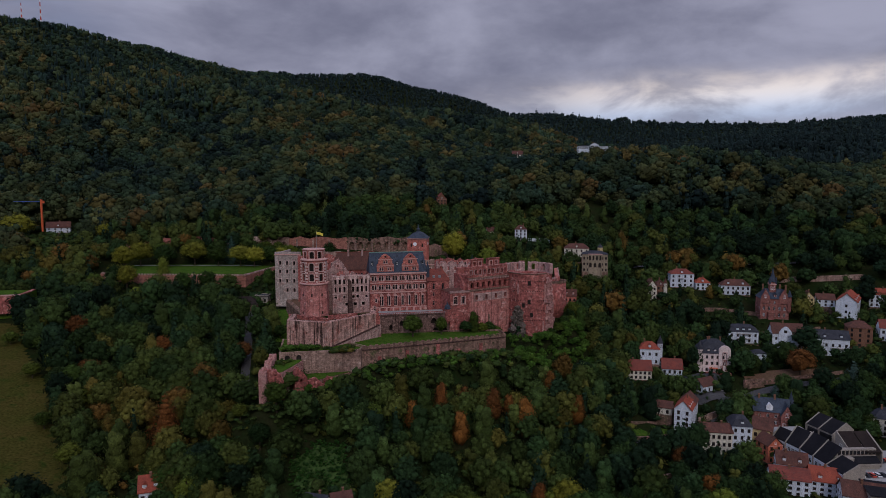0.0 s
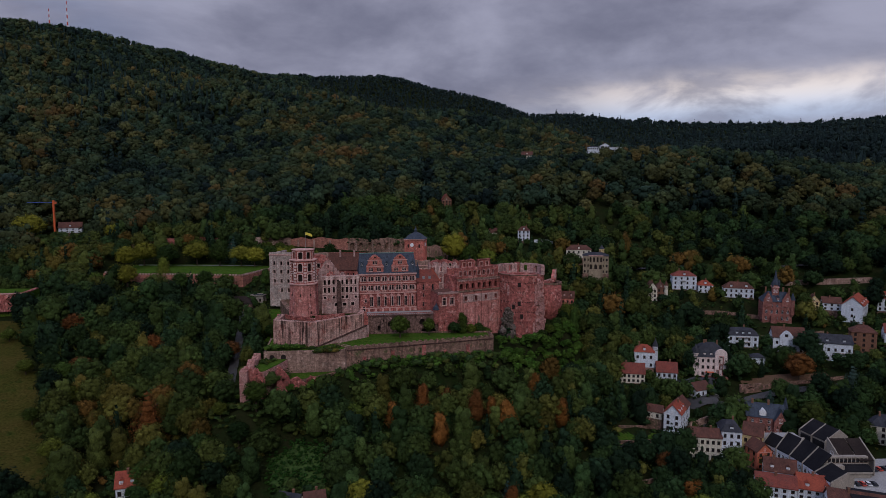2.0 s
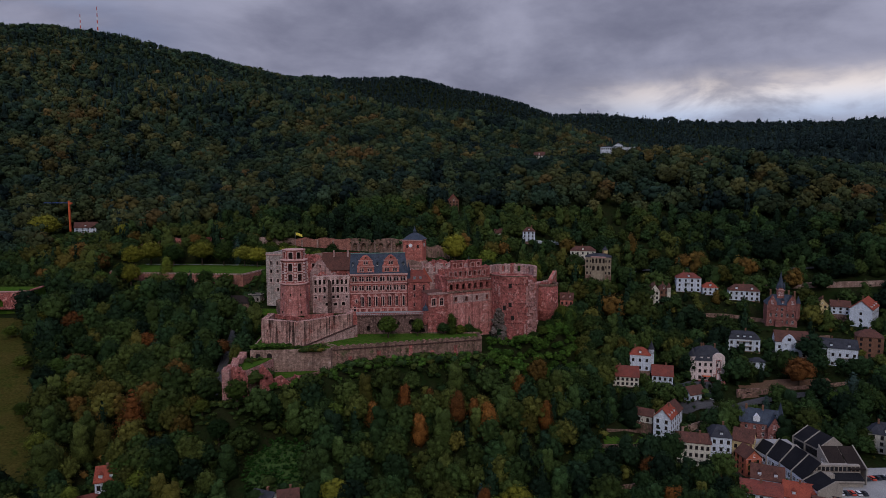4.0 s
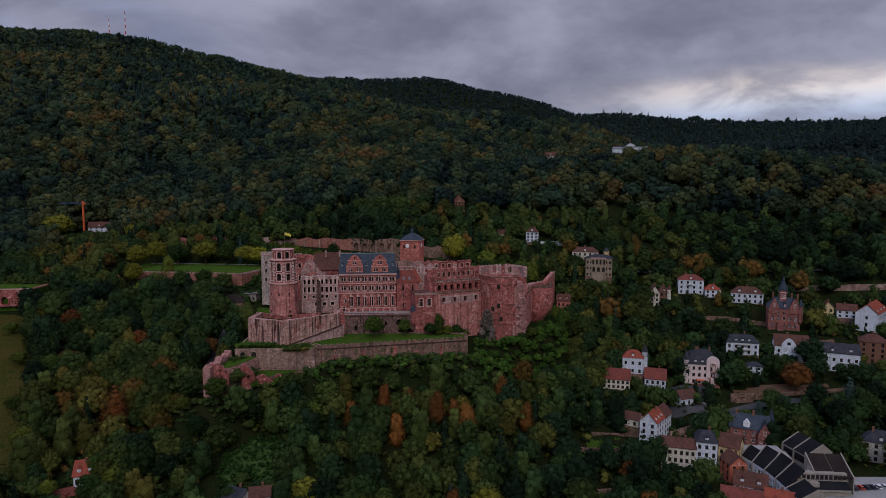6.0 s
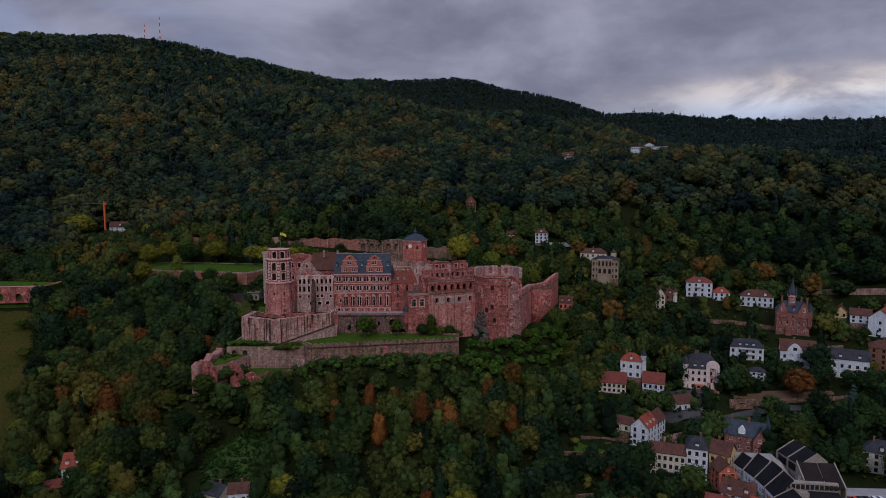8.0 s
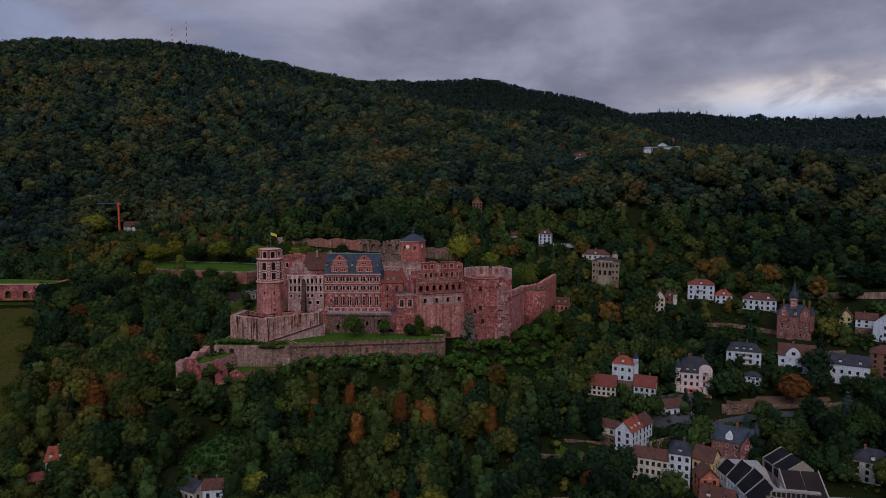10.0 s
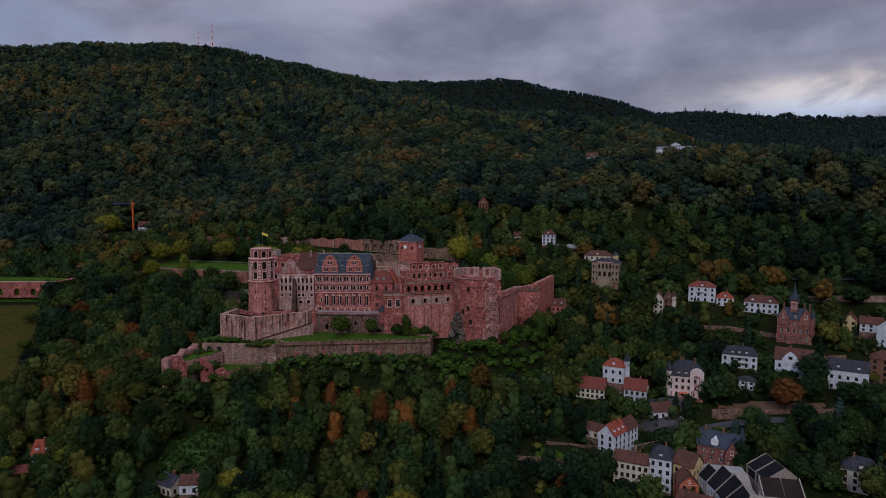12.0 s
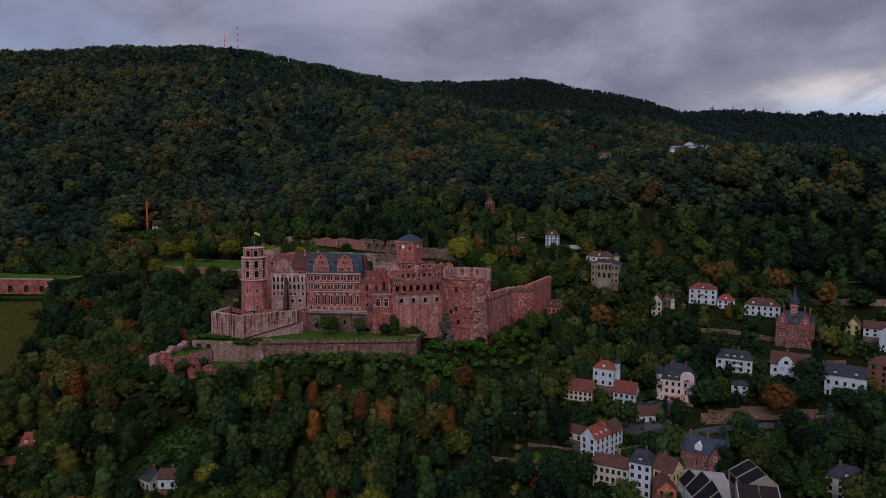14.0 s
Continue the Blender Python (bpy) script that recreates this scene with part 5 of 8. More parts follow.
gate_wing = thing("gate_wing_ruin", "roofless weathered walls between the courtyard and the gate tower", "ruin", (-36.0, 440.0, 62.0), 2)
gw = window_rows(30, [(7, 1.6, 15, 18, 1)])
part("wall", Geo().wall(30, 25, 1.5, gw, None, rough_tops(44, 25, 2.2, 55)), STONE_WORN, gate_wing)
part("cross_wall", Geo().wall(16, 24, 1.5, (), pose(30, 1.5, 0, 0, 0, 62), rough_tops(22, 24, 3, 56)), STONE, gate_wing)
part("string_course", Geo().box(0, 30, -0.2, 0, 20.0, 20.5), TRIM, gate_wing)
for o in gw:
    surround(gate_wing, Matrix(), o, 0.3)
court_wing = thing("court_wing_ruin", "ruined courtyard wing wall with a row of window holes", "ruin", (-2.0, 434.0, 62.0), 4)
cw = window_rows(28, [(7, 1.5, 20, 22.6, 1)])
part("wall", Geo().wall(28, 26, 1.5, cw, None, rough_tops(40, 26, 2.6, 57)), STONE, court_wing)
for o in cw:
    surround(court_wing, Matrix(), o, 0.3)

# garden terraces east of the palace
GARDEN_STONE = material("orange_brown_sandstone", [(0.36, 0.155, 0.115), (0.29, 0.118, 0.088), (0.22, 0.115, 0.092)], 1.0, 0.9, 1.6, 0.4, 0.3, course=0.8, mottle=0.25)
garden = thing("garden_terrace", "lawn terrace held by long sandstone retaining walls", "terrace")
GP = [(-138, 434), (-178, 435.5), (-216, 437), (-246, 446), (-246, 507), (-118, 509), (-129, 484)]
part("retaining_wall", Geo().prism(GP, 45, 75.2), GARDEN_STONE, garden)
part("garden_path", Geo().box(-244, -122, 491, 494, 75.4, 75.56), PAVING, garden, "pale gravel path across the lawn")
inner = [(-183 + (p[0] + 183) * 0.985, 472 + (p[1] - 472) * 0.96) for p in GP]
part("lawn", Geo().prism(inner, 75.0, 75.5), LAWN, garden, "mown green lawn")
g = Geo()
for a, b in ((GP[6], GP[0]), (GP[0], GP[1]), (GP[1], GP[2]), (GP[2], GP[3])):
    for k in range(int(span(a, b) / 2.2)):
        g.box(k * 2.2, k * 2.2 + 1.3, 0, 0.7, 0, 1.1, along(a, b, 75.2) @ pose(0, -0.7, 0))
part("battlement", g, STONE_PALE, garden)
upper = thing("upper_garden_wall", "long arcaded sandstone wall at the foot of the woods", "wall")
UW = [(-270, 520), (-190, 528), (-130, 527), (-80, 522), (-28, 522), (4, 526)]
for i, (a, b) in enumerate(zip(UW, UW[1:])):
    L = span(a, b)
    n = int(L / 7)
    arches = [((k + 0.5) * L / n - 2.0, (k + 0.5) * L / n + 2.0, 18.5, 23.5) for k in range(n)] if i in (1, 3) else ()
    part("wall", Geo().wall(L, 28, 2.0, arches, along(a, b, 68), rough_tops(24, 28 if i < 4 else 22, 2.4, 60 + i), True), (STONE, STONE_WORN, GARDEN_STONE, STONE_DARK, STONE_DARK)[i], upper)
    part("wall_core", Geo().box(0, L, 2.0, 3.0, 0, 24 if i < 4 else 20, along(a, b, 68)), STONE_DARK, upper)
    for k in range(int(L / 14) if i < 4 else 0):
        shared("buttress", "upper_buttress", lambda: Geo().box(-0.7, 0.7, -0.9, 0, 0, 25.5), STONE_WORN, upper, along(a, b, 68) @ pose((k + 0.5) * 14, 0, 0))
terrace_walls = thing("middle_garden_wall", "low broken sandstone wall stepping below the arcaded wall", "wall")
for i, (a, b) in enumerate((((-104, 498), (-60, 500)), ((-60, 500), (-27, 498)))):
    L = span(a, b)
    part("wall", Geo().wall(L, 18, 1.4, (), along(a, b, 68), rough_tops(26, 18, 1.6, 70 + i)), (STONE_WORN, STONE_DARK)[i], terrace_walls)

# ---- houses ----
CLEAR = []  # plan circles kept free of trees: x, y, radius


def house(x, y, z, rot, w, d, h, roof, rh, wall, roof_mat, label, name="house", dormers=0, chimneys=1, floors=None, cols=None, sides=True, overhang=0.5, dormer_mat=None, z_low=6.0, axis="x"):
    """A house whose front (w wide) looks along local -y. roof: gable, hip, mansard or flat; axis: the way the ridge runs."""
    t = thing(name, label, "house", (x, y, z), rot)
    t["group"] = "houses on the slope"
    CLEAR.append((x + (-math.sin(radians(rot))) * d / 2 + math.cos(radians(rot)) * w / 2, y + math.cos(radians(rot)) * d / 2 + math.sin(radians(rot)) * w / 2, max(w, d) * 0.5 + 1.2))
    floors = floors or max(1, round(h / 3.1))
    fh = h / floors

    def holes(length, n=None):
        n = n or max(1, int(length / 3.0))
        return [((k + 0.5) * length / n - 0.7, (k + 0.5) * length / n + 0.7, f * fh + 0.8, f * fh + min(2.7, fh - 0.35)) for f in range(floors) for k in range(n)]

    th = 0.4
    for m, length, n in ((pose(0, 0, 0), w, cols), (pose(w, th, 0, 0, 0, 90), d - 2 * th, None), (pose(w, d, 0, 0, 0, 180), w, None), (pose(0, d - th, 0, 0, 0, -90), d - 2 * th, None)):
        hs = holes(length, n) if sides or length == w else ()
        part("wall", Geo().wall(length, h, th, hs, m), wall, t)
        for o in hs:
            window(t, m @ pose((o[0] + o[1]) / 2, 0.05, o[2]), o[1] - o[0], o[3] - o[2], "plain", TIMBER)
    # solid dark box that paints room shade behind the panes
    part("inside", Geo().box(th + 0.3, w - th - 0.3, th + 0.3, d - th - 0.3, 0.1, h - 0.1), OPENING_SHADE, t, "dark box for the shade of the rooms")
    part("plinth", Geo().box(-0.15, w + 0.15, -0.15, d + 0.15, -z_low, 0.0), STONE_DARK if y < 700 else wall, t)
    part("eaves_band", Geo().box(-0.12, w + 0.12, -0.12, d + 0.12, h - 0.02, h + 0.18), TRIM if wall is not PLASTER else WHITE, t)
    e, o = h + 0.15, overhang
    if axis == "y":
        M, A, B = pose(w, 0, 0, 0, 0, 90), d, w
    else:
        M, A, B = Matrix(), w, d
    if roof == "gable":
        v = [(-o, -o, e), (A + o, -o, e), (A + o, B + o, e), (-o, B + o, e), (-o, B / 2, e + rh), (A + o, B / 2, e + rh)]
        lift = [(p[0], p[1], p[2] + 0.3) for p in v]
        part("roof", Geo().add(v + lift, [(6, 7, 11, 10), (8, 9, 10, 11), (1, 0, 4, 5), (3, 2, 5, 4), (0, 1, 7, 6), (2, 3, 9, 8), (0, 6, 10, 4), (4, 10, 9, 3), (1, 5, 11, 7), (5, 2, 8, 11)], M), roof_mat, t)
        for xx in (0.0, A - 0.3):
            part("gable_wall", Geo().add([(xx, 0, e), (xx, B, e), (xx, B / 2, e + rh - 0.2), (xx + 0.3, 0, e), (xx + 0.3, B, e), (xx + 0.3, B / 2, e + rh - 0.2)], [(0, 2, 1), (3, 4, 5), (0, 3, 5, 2), (2, 5, 4, 1)], M), wall, t)
        if rh > 3.2:
            for mm in (pose(0, 0, 0) @ M @ pose(0, B / 2, 0, 0, 0, -90), M @ pose(A, B / 2, 0, 0, 0, 90)):
                window(t, mm @ pose(0, -0.08, e + 0.7), 1.0, 1.4)
    elif roof == "hip":
        q = min(B / 2, A / 2) * 0.85
        v = [(-o, -o, e), (A + o, -o, e), (A + o, B + o, e), (-o, B + o, e), (q, B / 2, e + rh), (A - q, B / 2, e + rh)]
        part("roof", Geo().add(v, [(0, 1, 5, 4), (2, 3, 4, 5), (1, 2, 5), (3, 0, 4), (3, 2, 1, 0)], M), roof_mat, t)
    elif roof == "mansard":
        i = rh * 0.42
        v = [(-o, -o, e), (w + o, -o, e), (w + o, d + o, e), (-o, d + o, e), (i, i, e + rh * 0.72), (w - i, i, e + rh * 0.72), (w - i, d - i, e + rh * 0.72), (i, d - i, e + rh * 0.72), (w * 0.35, d / 2, e + rh), (w * 0.65, d / 2, e + rh)]
        part("roof", Geo().add(v, [(0, 1, 5, 4), (1, 2, 6, 5), (2, 3, 7, 6), (3, 0, 4, 7), (4, 5, 9, 8), (6, 7, 8, 9), (5, 6, 9), (7, 4, 8), (3, 2, 1, 0)]), roof_mat, t)
    else:
        part("roof", Geo().box(-o, w + o, -o, d + o, e, e + 0.4), roof_mat, t)
        part("parapet", Geo().box(-o, w + o, -o, -o + 0.3, e + 0.4, e + 0.9).box(-o, w + o, d + o - 0.3, d + o, e + 0.4, e + 0.9).box(-o, -o + 0.3, -o + 0.3, d + o - 0.3, e + 0.4, e + 0.9).box(w + o - 0.3, w + o, -o + 0.3, d + o - 0.3, e + 0.4, e + 0.9), wall, t)
    slope = rh / (B / 2 + o)
    for k in range(dormers):
        xx = A * (k + 0.5) / dormers if roof != "mansard" else w * (0.2 + 0.6 * (k + 0.5) / dormers)
        yy, zz = (0.9, e + slope * 1.4) if roof != "mansard" else (0.5, e + 0.9)
        dz = 1.5
        dm = part("dormer", Geo().box(xx - 0.75, xx + 0.75, yy, yy + 2.6, zz - 0.6, zz + dz), dormer_mat or wall, t)
        dm.matrix_basis = M if roof != "mansard" else Matrix()
        part("dormer_roof", Geo().add([(xx - 1.0, yy - 0.3, zz + dz), (xx + 1.0, yy - 0.3, zz + dz), (xx, yy - 0.3, zz + dz + 0.9), (xx - 1.0, yy + 3.4, zz + dz + 0.1), (xx + 1.0, yy + 3.4, zz + dz + 0.1), (xx, yy + 3.8, zz + dz + 0.9)], [(0, 1, 2), (0, 2, 5, 3), (1, 4, 5, 2), (3, 4, 1, 0)]), roof_mat, dm)
        window(t, (M if roof != "mansard" else Matrix()) @ pose(xx, yy - 0.14, zz + 0.1), 1.0, 1.2)
    rc = random.Random(int(x * 7 + y))
    for k in range(chimneys):
        cx_, cy_ = A * rc.uniform(0.25, 0.75), B * (0.5 + rc.uniform(-0.12, 0.12))
        part("chimney", Geo().box(cx_ - 0.4, cx_ + 0.4, cy_ - 0.4, cy_ + 0.4, e + rh * 0.6, e + rh + 1.2, M).box(cx_ - 0.5, cx_ + 0.5, cy_ - 0.5, cy_ + 0.5, e + rh + 1.2, e + rh + 1.4, M), BRICK, t)
    return t


# upper row on the lane
house(182, 497, 57.5, -8, 18, 12, 10.5, "hip", 3.6, PLASTER, TILE_RED, "large white villa with red hipped roof", "villa", 1, 1, 3, 4)
house(157, 475, 51, -4, 6.6, 11, 10, "gable", 4.8, PLASTER_WARM, TILE_BROWN, "cream gabled villa with brown roof", "villa", 0, 1, 3, 2, axis="y")
house(163.8, 476, 51, -4, 6.6, 10, 10.6, "hip", 4.2, BRICK, TILE_BROWN, "brown timbered wing of the cream villa", "villa", 1, 1, 3, 2)
house(200, 491, 56, -6, 11, 9, 5.5, "hip", 3.8, PLASTER, TILE_ORANGE, "small white house with orange-red roof", "house", 1, 1, 2, 3)
house(216, 482, 54, -14, 21, 10, 7.0, "hip", 4.5, PLASTER, TILE_BROWN, "long white house with brown roof and gables", "house", 2, 1, 2, 6)
house(271, 466, 48, -20, 7.5, 9, 6.0, "gable", 4.5, PLASTER_YELLOW, TILE_BROWN, "yellow plastered gabled house", "house", 0, 1, 2, 2, axis="y")
house(280, 464, 48, -20, 12, 9, 5.0, "gable", 4.0, PLASTER, TILE_BROWN, "white house with brown roof and skylights", "house", 0, 1, 2, 3)
house(283.0, 446, 42, -38, 13, 26, 13, "gable", 6.0, PLASTER, TILE_ORANGE, "tall white terraced house with orange roof", "house", 3, 1, 3, 1, axis="y")
house(318, 462, 48, -18, 17, 9, 9, "gable", 4.5, PLASTER, TILE_ORANGE, "white terraced house with orange roof and dormers", "house", 2, 1, 3, 5)
house(330, 450, 47, -18, 22, 9, 9, "gable", 4.5, PLASTER_WARM, TILE_RED, "pale terraced house with red roof", "house", 3, 1, 3, 6)
# middle rows
house(193, 416, 32, -8, 19, 12, 7.5, "mansard", 4.5, PLASTER, SLATE_DARK, "modern white house with grey mansard roof and balconies", "house", 3, 1, 2, 5)
house(221, 413, 29.5, -14, 19, 13, 9.5, "gable", 6.0, PLASTER, TILE_BROWN, "white villa with brown roof and curved gable", "villa", 1, 2, 2, 4)
house(246, 405, 26.5, -18, 19, 13, 11.0, "gable", 4.8, PLASTER, SLATE_DARK, "white house with dark roof and balconies", "house", 2, 1, 2, 5)
house(266, 405, 32, -22, 14, 11, 13, "hip", 4.0, BRICK, TILE_BROWN, "brown brick house with tile roof", "house", 0, 1, 4, 3)
house(285, 402, 37, -22, 16, 10, 8, "gable", 5.0, PLASTER, TILE_RED, "white house with red roof", "house", 1, 1, 2, 4)
house(199, 395, 25, -10, 8.5, 7, 5.0, "hip", 2.2, PLASTER, SLATE_DARK, "small white pavilion with dark roof", "house", 0, 0, 2, 2)
house(160.5, 384.5, 21.3, -6, 19, 13, 11.8, "mansard", 8.0, PLASTER_PINK, SLATE_DARK, "grand pink and white villa with slate mansard roof", "villa", 3, 3, 3, 6)
house(125, 390, 25, -12, 12, 10, 9.5, "hip", 4.0, PLASTER, TILE_ORANGE, "white villa with orange hipped roof", "villa", 1, 1, 2, 3)
house(111, 373, 20, -8, 15.5, 9, 5.5, "gable", 5.5, PLASTER_WARM, TILE_RED, "long cream house with steep red roof", "house", 0, 1, 2, 6)
house(137, 383, 17, -12, 12, 10, 6.5, "gable", 5.5, PLASTER, TILE_RED, "white house with red roof", "house", 0, 1, 2, 4)
house(152, 357, 16.3, 28, 11, 8, 3.6, "gable", 4.0, PLASTER, TILE_BROWN, "small white house with brown roof", "house", 0, 0, 1, 3)
house(124.5, 327.7, 5.0, -30, 8.7, 12, 12.6, "gable", 5.0, PLASTER, TILE_ORANGE, "tall white house with orange roof and three dormers", "house", 3, 1, 4, 2, axis="y")
house(130.6, 338.2, 5.0, -30, 8.7, 11, 12.0, "gable", 4.6, PLASTER, TILE_BROWN, "rear half of the tall white house with dark brown roof", "house", 0, 0, 4, 2, axis="y")
house(132, 311, 0.0, -10, 15.5, 9, 11.4, "gable", 3.6, PLASTER_WARM, TILE_BROWN, "long cream house with brown roof", "house", 0, 1, 3, 6)
house(147.6, 309.5, 0.0, -10, 9.5, 11, 15.0, "mansard", 4.5, PLASTER, SLATE_DARK, "cream town house with dark roof", "house", 1, 1, 4, 3)
house(158, 310, 1.0, -30, 9, 10, 12.5, "gable", 5.0, PLASTER_YELLOW, TILE_BROWN, "cream gabled town house", "house", 0, 1, 3, 3)
house(159.5, 297, 1.0, 10, 8, 9, 8.4, "gable", 4.2, PLASTER_ORANGE, TILE_BROWN, "orange plastered gabled town house", "house", 0, 1, 3, 2, axis="y")
house(148, 272, -2.0, -18, 16, 10, 7.5, "gable", 4.0, PLASTER, TILE_RED, "white town house with red-brown roof", "house", 0, 1, 3, 5)
house(157, 284, -1.0, -20, 13, 9, 7.6, "gable", 5.0, PLASTER, TILE_BROWN, "white town house with brown roof", "house", 2, 1, 3, 4)
house(165, 270, -2.0, -20, 15, 11, 7.0, "gable", 5.0, PLASTER, TILE_ORANGE, "white town house with orange-red roof", "house", 2, 1, 3, 5)
house(170, 255, -3.0, -20, 20, 11, 8.5, "gable", 5.0, PLASTER, TILE_BROWN, "white town house with red-brown roof", "house", 0, 1, 3, 5)
house(228, 322, 5.0, -24, 15, 11, 9.5, "hip", 5.0, PLASTER_WARM, SLATE_DARK, "cream villa with slate roof", "villa", 1, 1, 3, 4)
# above and beside the palace
house(113.5, 507, 68.5, -10, 20, 13, 14.2, "hip", 2.6, OCHRE_STONE, SLATE_DARK, "ochre sandstone villa with arched loggia", "villa", 0, 1, 3, 7)
house(106, 545, 77, -10, 21, 10, 7.0, "hip", 4.0, PLASTER_WARM, TILE_BROWN, "cream house with brown hipped roof", "house", 1, 1, 2, 5)
house(67, 583, 89, -5, 11, 9, 9.0, "hip", 4.0, PLASTER, TILE_BROWN, "white timbered house at the wood", "house", 1, 1, 3, 3)
house(42, 583, 88, 20, 8, 8, 8.0, "gable", 4.0, PLASTER_WARM, TILE_BROWN, "small house between trees", "house", 0, 1, 2, 2)
house(176, 827, 187.5, -4, 16, 10, 3.6, "hip", 1.6, PLASTER, SLATE_DARK, "white garden wing of the hillside hotel", "hotel_wing", 0, 0, 1, 6)
house(192, 826, 186, -4, 11, 12, 7.0, "gable", 3.0, PLASTER, SLATE_DARK, "white gabled hotel on the wooded spur", "hotel", 0, 1, 2, 4, axis="y")
house(203, 825, 185, -4, 15, 10, 5.0, "flat", 0.3, PLASTER, PAVING, "white flat-roofed wing of the hillside hotel", "hotel_wing", 0, 0, 1, 7)
house(92, 843, 175.5, -8, 14, 9, 6.0, "gable", 5.0, PLASTER_WARM, TILE_BROWN, "small hillside inn with brown roof", "house", 1, 1, 2, 4)
house(-6, 652, 116, 15, 10, 9, 9.0, "gable", 6.0, BRICK, TILE_RED, "red gabled house in the woods", "house", 0, 1, 3, 3, axis="y")
house(-378, 596, 94, 25, 20, 10, 4.5, "gable", 5.5, PLASTER, TILE_BROWN, "white gabled house by the crane", "house", 1, 1, 2, 4)
house(88.6, 454, 53.0, -8, 9, 7, 4.0, "gable", 4.6, STONE_RED, TILE_BROWN, "low red stone house with brown dormered roof below the wall", "house", 2, 1, 1, 3)
house(-123, 407, 61, -4, 8, 6, 4.2, "flat", 0.3, CONCRETE, SLATE_DARK, "small grey flat-roofed gate lodge", "gate_lodge", 0, 0, 1, 2)
house(-136, 392, 57, 8, 18, 11, 5.0, "hip", 4.5, STONE_DARK, TILE_SOOT, "low gatehouse with soot-brown roof", "gatehouse", 0, 0, 1, 4)
house(-116, 229, 12, 20, 8, 9, 7.5, "gable", 5.0, PLASTER, TILE_ORANGE, "white house with orange roof in the trees", "house", 2, 1, 2, 3)
house(-55, 234, 8, -15, 9, 8, 4.0, "gable", 3.5, PLASTER_WARM, SLATE_DARK, "small house with dark roof in the trees", "house", 0, 1, 1, 3)
house(-122, 220, 10, 40, 18, 7, 3.0, "gable", 2.4, PLASTER, TILE_RED, "long low white outbuilding with red roof", "house", 0, 0, 1, 5)
house(-142, 214, 9, 10, 8, 6, 3.0, "flat", 0.3, PLASTER, PAVING, "small white flat-roofed shed", "shed", 0, 0, 1, 2)
house(-43, 233, 9, 20, 8, 7, 4.0, "gable", 3.0, PLASTER, TILE_BROWN, "small white house with brown roof", "house", 0, 1, 1, 2)
house(117, 337, 12.0, -28, 9, 7, 3.5, "gable", 3.0, PLASTER_WARM, TILE_BROWN, "low annex with brown roof", "house", 0, 0, 1, 2)
house(149, 378, 14, -12, 8, 7, 4.0, "hip", 2.0, PLASTER, SLATE_DARK, "small white annex with dark roof", "house", 0, 0, 1, 2)

def turret(x, y, z, r, h, cap, wall, roof_mat, label):
    t = thing("corner_turret", label, "turret", (x, y, z))
    part("body", Geo().lathe([(r, -3), (r, h), (r + 0.25, h + 0.2)], 10), wall, t)
    part("cap", Geo().lathe([(r + 0.35, h + 0.2), (r * 0.75, h + cap * 0.35), (0.3, h + cap * 0.8), (0.04, h + cap)], 10), roof_mat, t)
    for a in (-90, -45, 0, 180, 225):
        window(t, Matrix.Rotation(radians(a + 90), 4, "Z") @ pose(0, -r - 0.02, h - 2.4), 0.8, 1.5, "single", TIMBER)
    return t


turret(138.5, 392.5, 26, 1.7, 11.5, 5.5, PLASTER, SLATE_DARK, "slate-capped corner turret of the white villa")
turret(161.2, 385.8, 23, 1.8, 12.5, 6.0, PLASTER_PINK, SLATE_DARK, "slate-capped corner turret of the grand villa")
turret(170.5, 476, 52, 1.5, 11.5, 4.5, PLASTER_WARM, TILE_BROWN, "brown-capped corner turret of the cream villa")
turret(131, 520, 70, 2.2, 17.0, 4.0, PLASTER_YELLOW, SLATE_DARK, "yellow lookout turret of the sandstone villa")
tw = thing("terrace_wall", "low white terrace wall beside the timbered house", "wall", (80, 586, 88), -5)
part("wall", Geo().box(0, 20, 0, 0.5, -4, 1.4), PLASTER, tw)
part("coping", Geo().box(-0.2, 20.2, -0.15, 0.65, 1.4, 1.6), WHITE, tw)
CLEAR.append((90, 584, 9))
# arcades of the sandstone villa
arcade = thing("villa_arcade", "ochre sandstone arcade with tall round arches", "arcade", (117.9, 506.2, 68.5), -10)
for z0, n, w_ in ((3.4, 3, 2.1), (9.2, 4, 1.5)):
    holes = [(11 * (k + 0.5) / n - w_ / 2, 11 * (k + 0.5) / n + w_ / 2, 0.4, 4.2) for k in range(n)]
    part("arcade_wall", Geo().wall(11, 5.0, 0.7, holes, pose(0, -1.4, z0), None, True), OCHRE_STONE, arcade)
    part("gallery_floor", Geo().box(0, 11, -1.4, -0.2, z0 - 0.5, z0), OCHRE_STONE, arcade)
    part("dark_gallery", Geo().box(0.3, 10.7, -0.4, -0.22, z0 + 0.2, z0 + 4.8), OPENING_SHADE, arcade, "dark sheet for the shade of the gallery")
part("arcade_base", Geo().box(0, 11, -1.4, -0.2, -6, 2.9), OCHRE_STONE, arcade)
part("balustrade", Geo().box(-0.2, 11.2, -1.6, -1.2, 14.2, 15.0), TRIM, arcade)
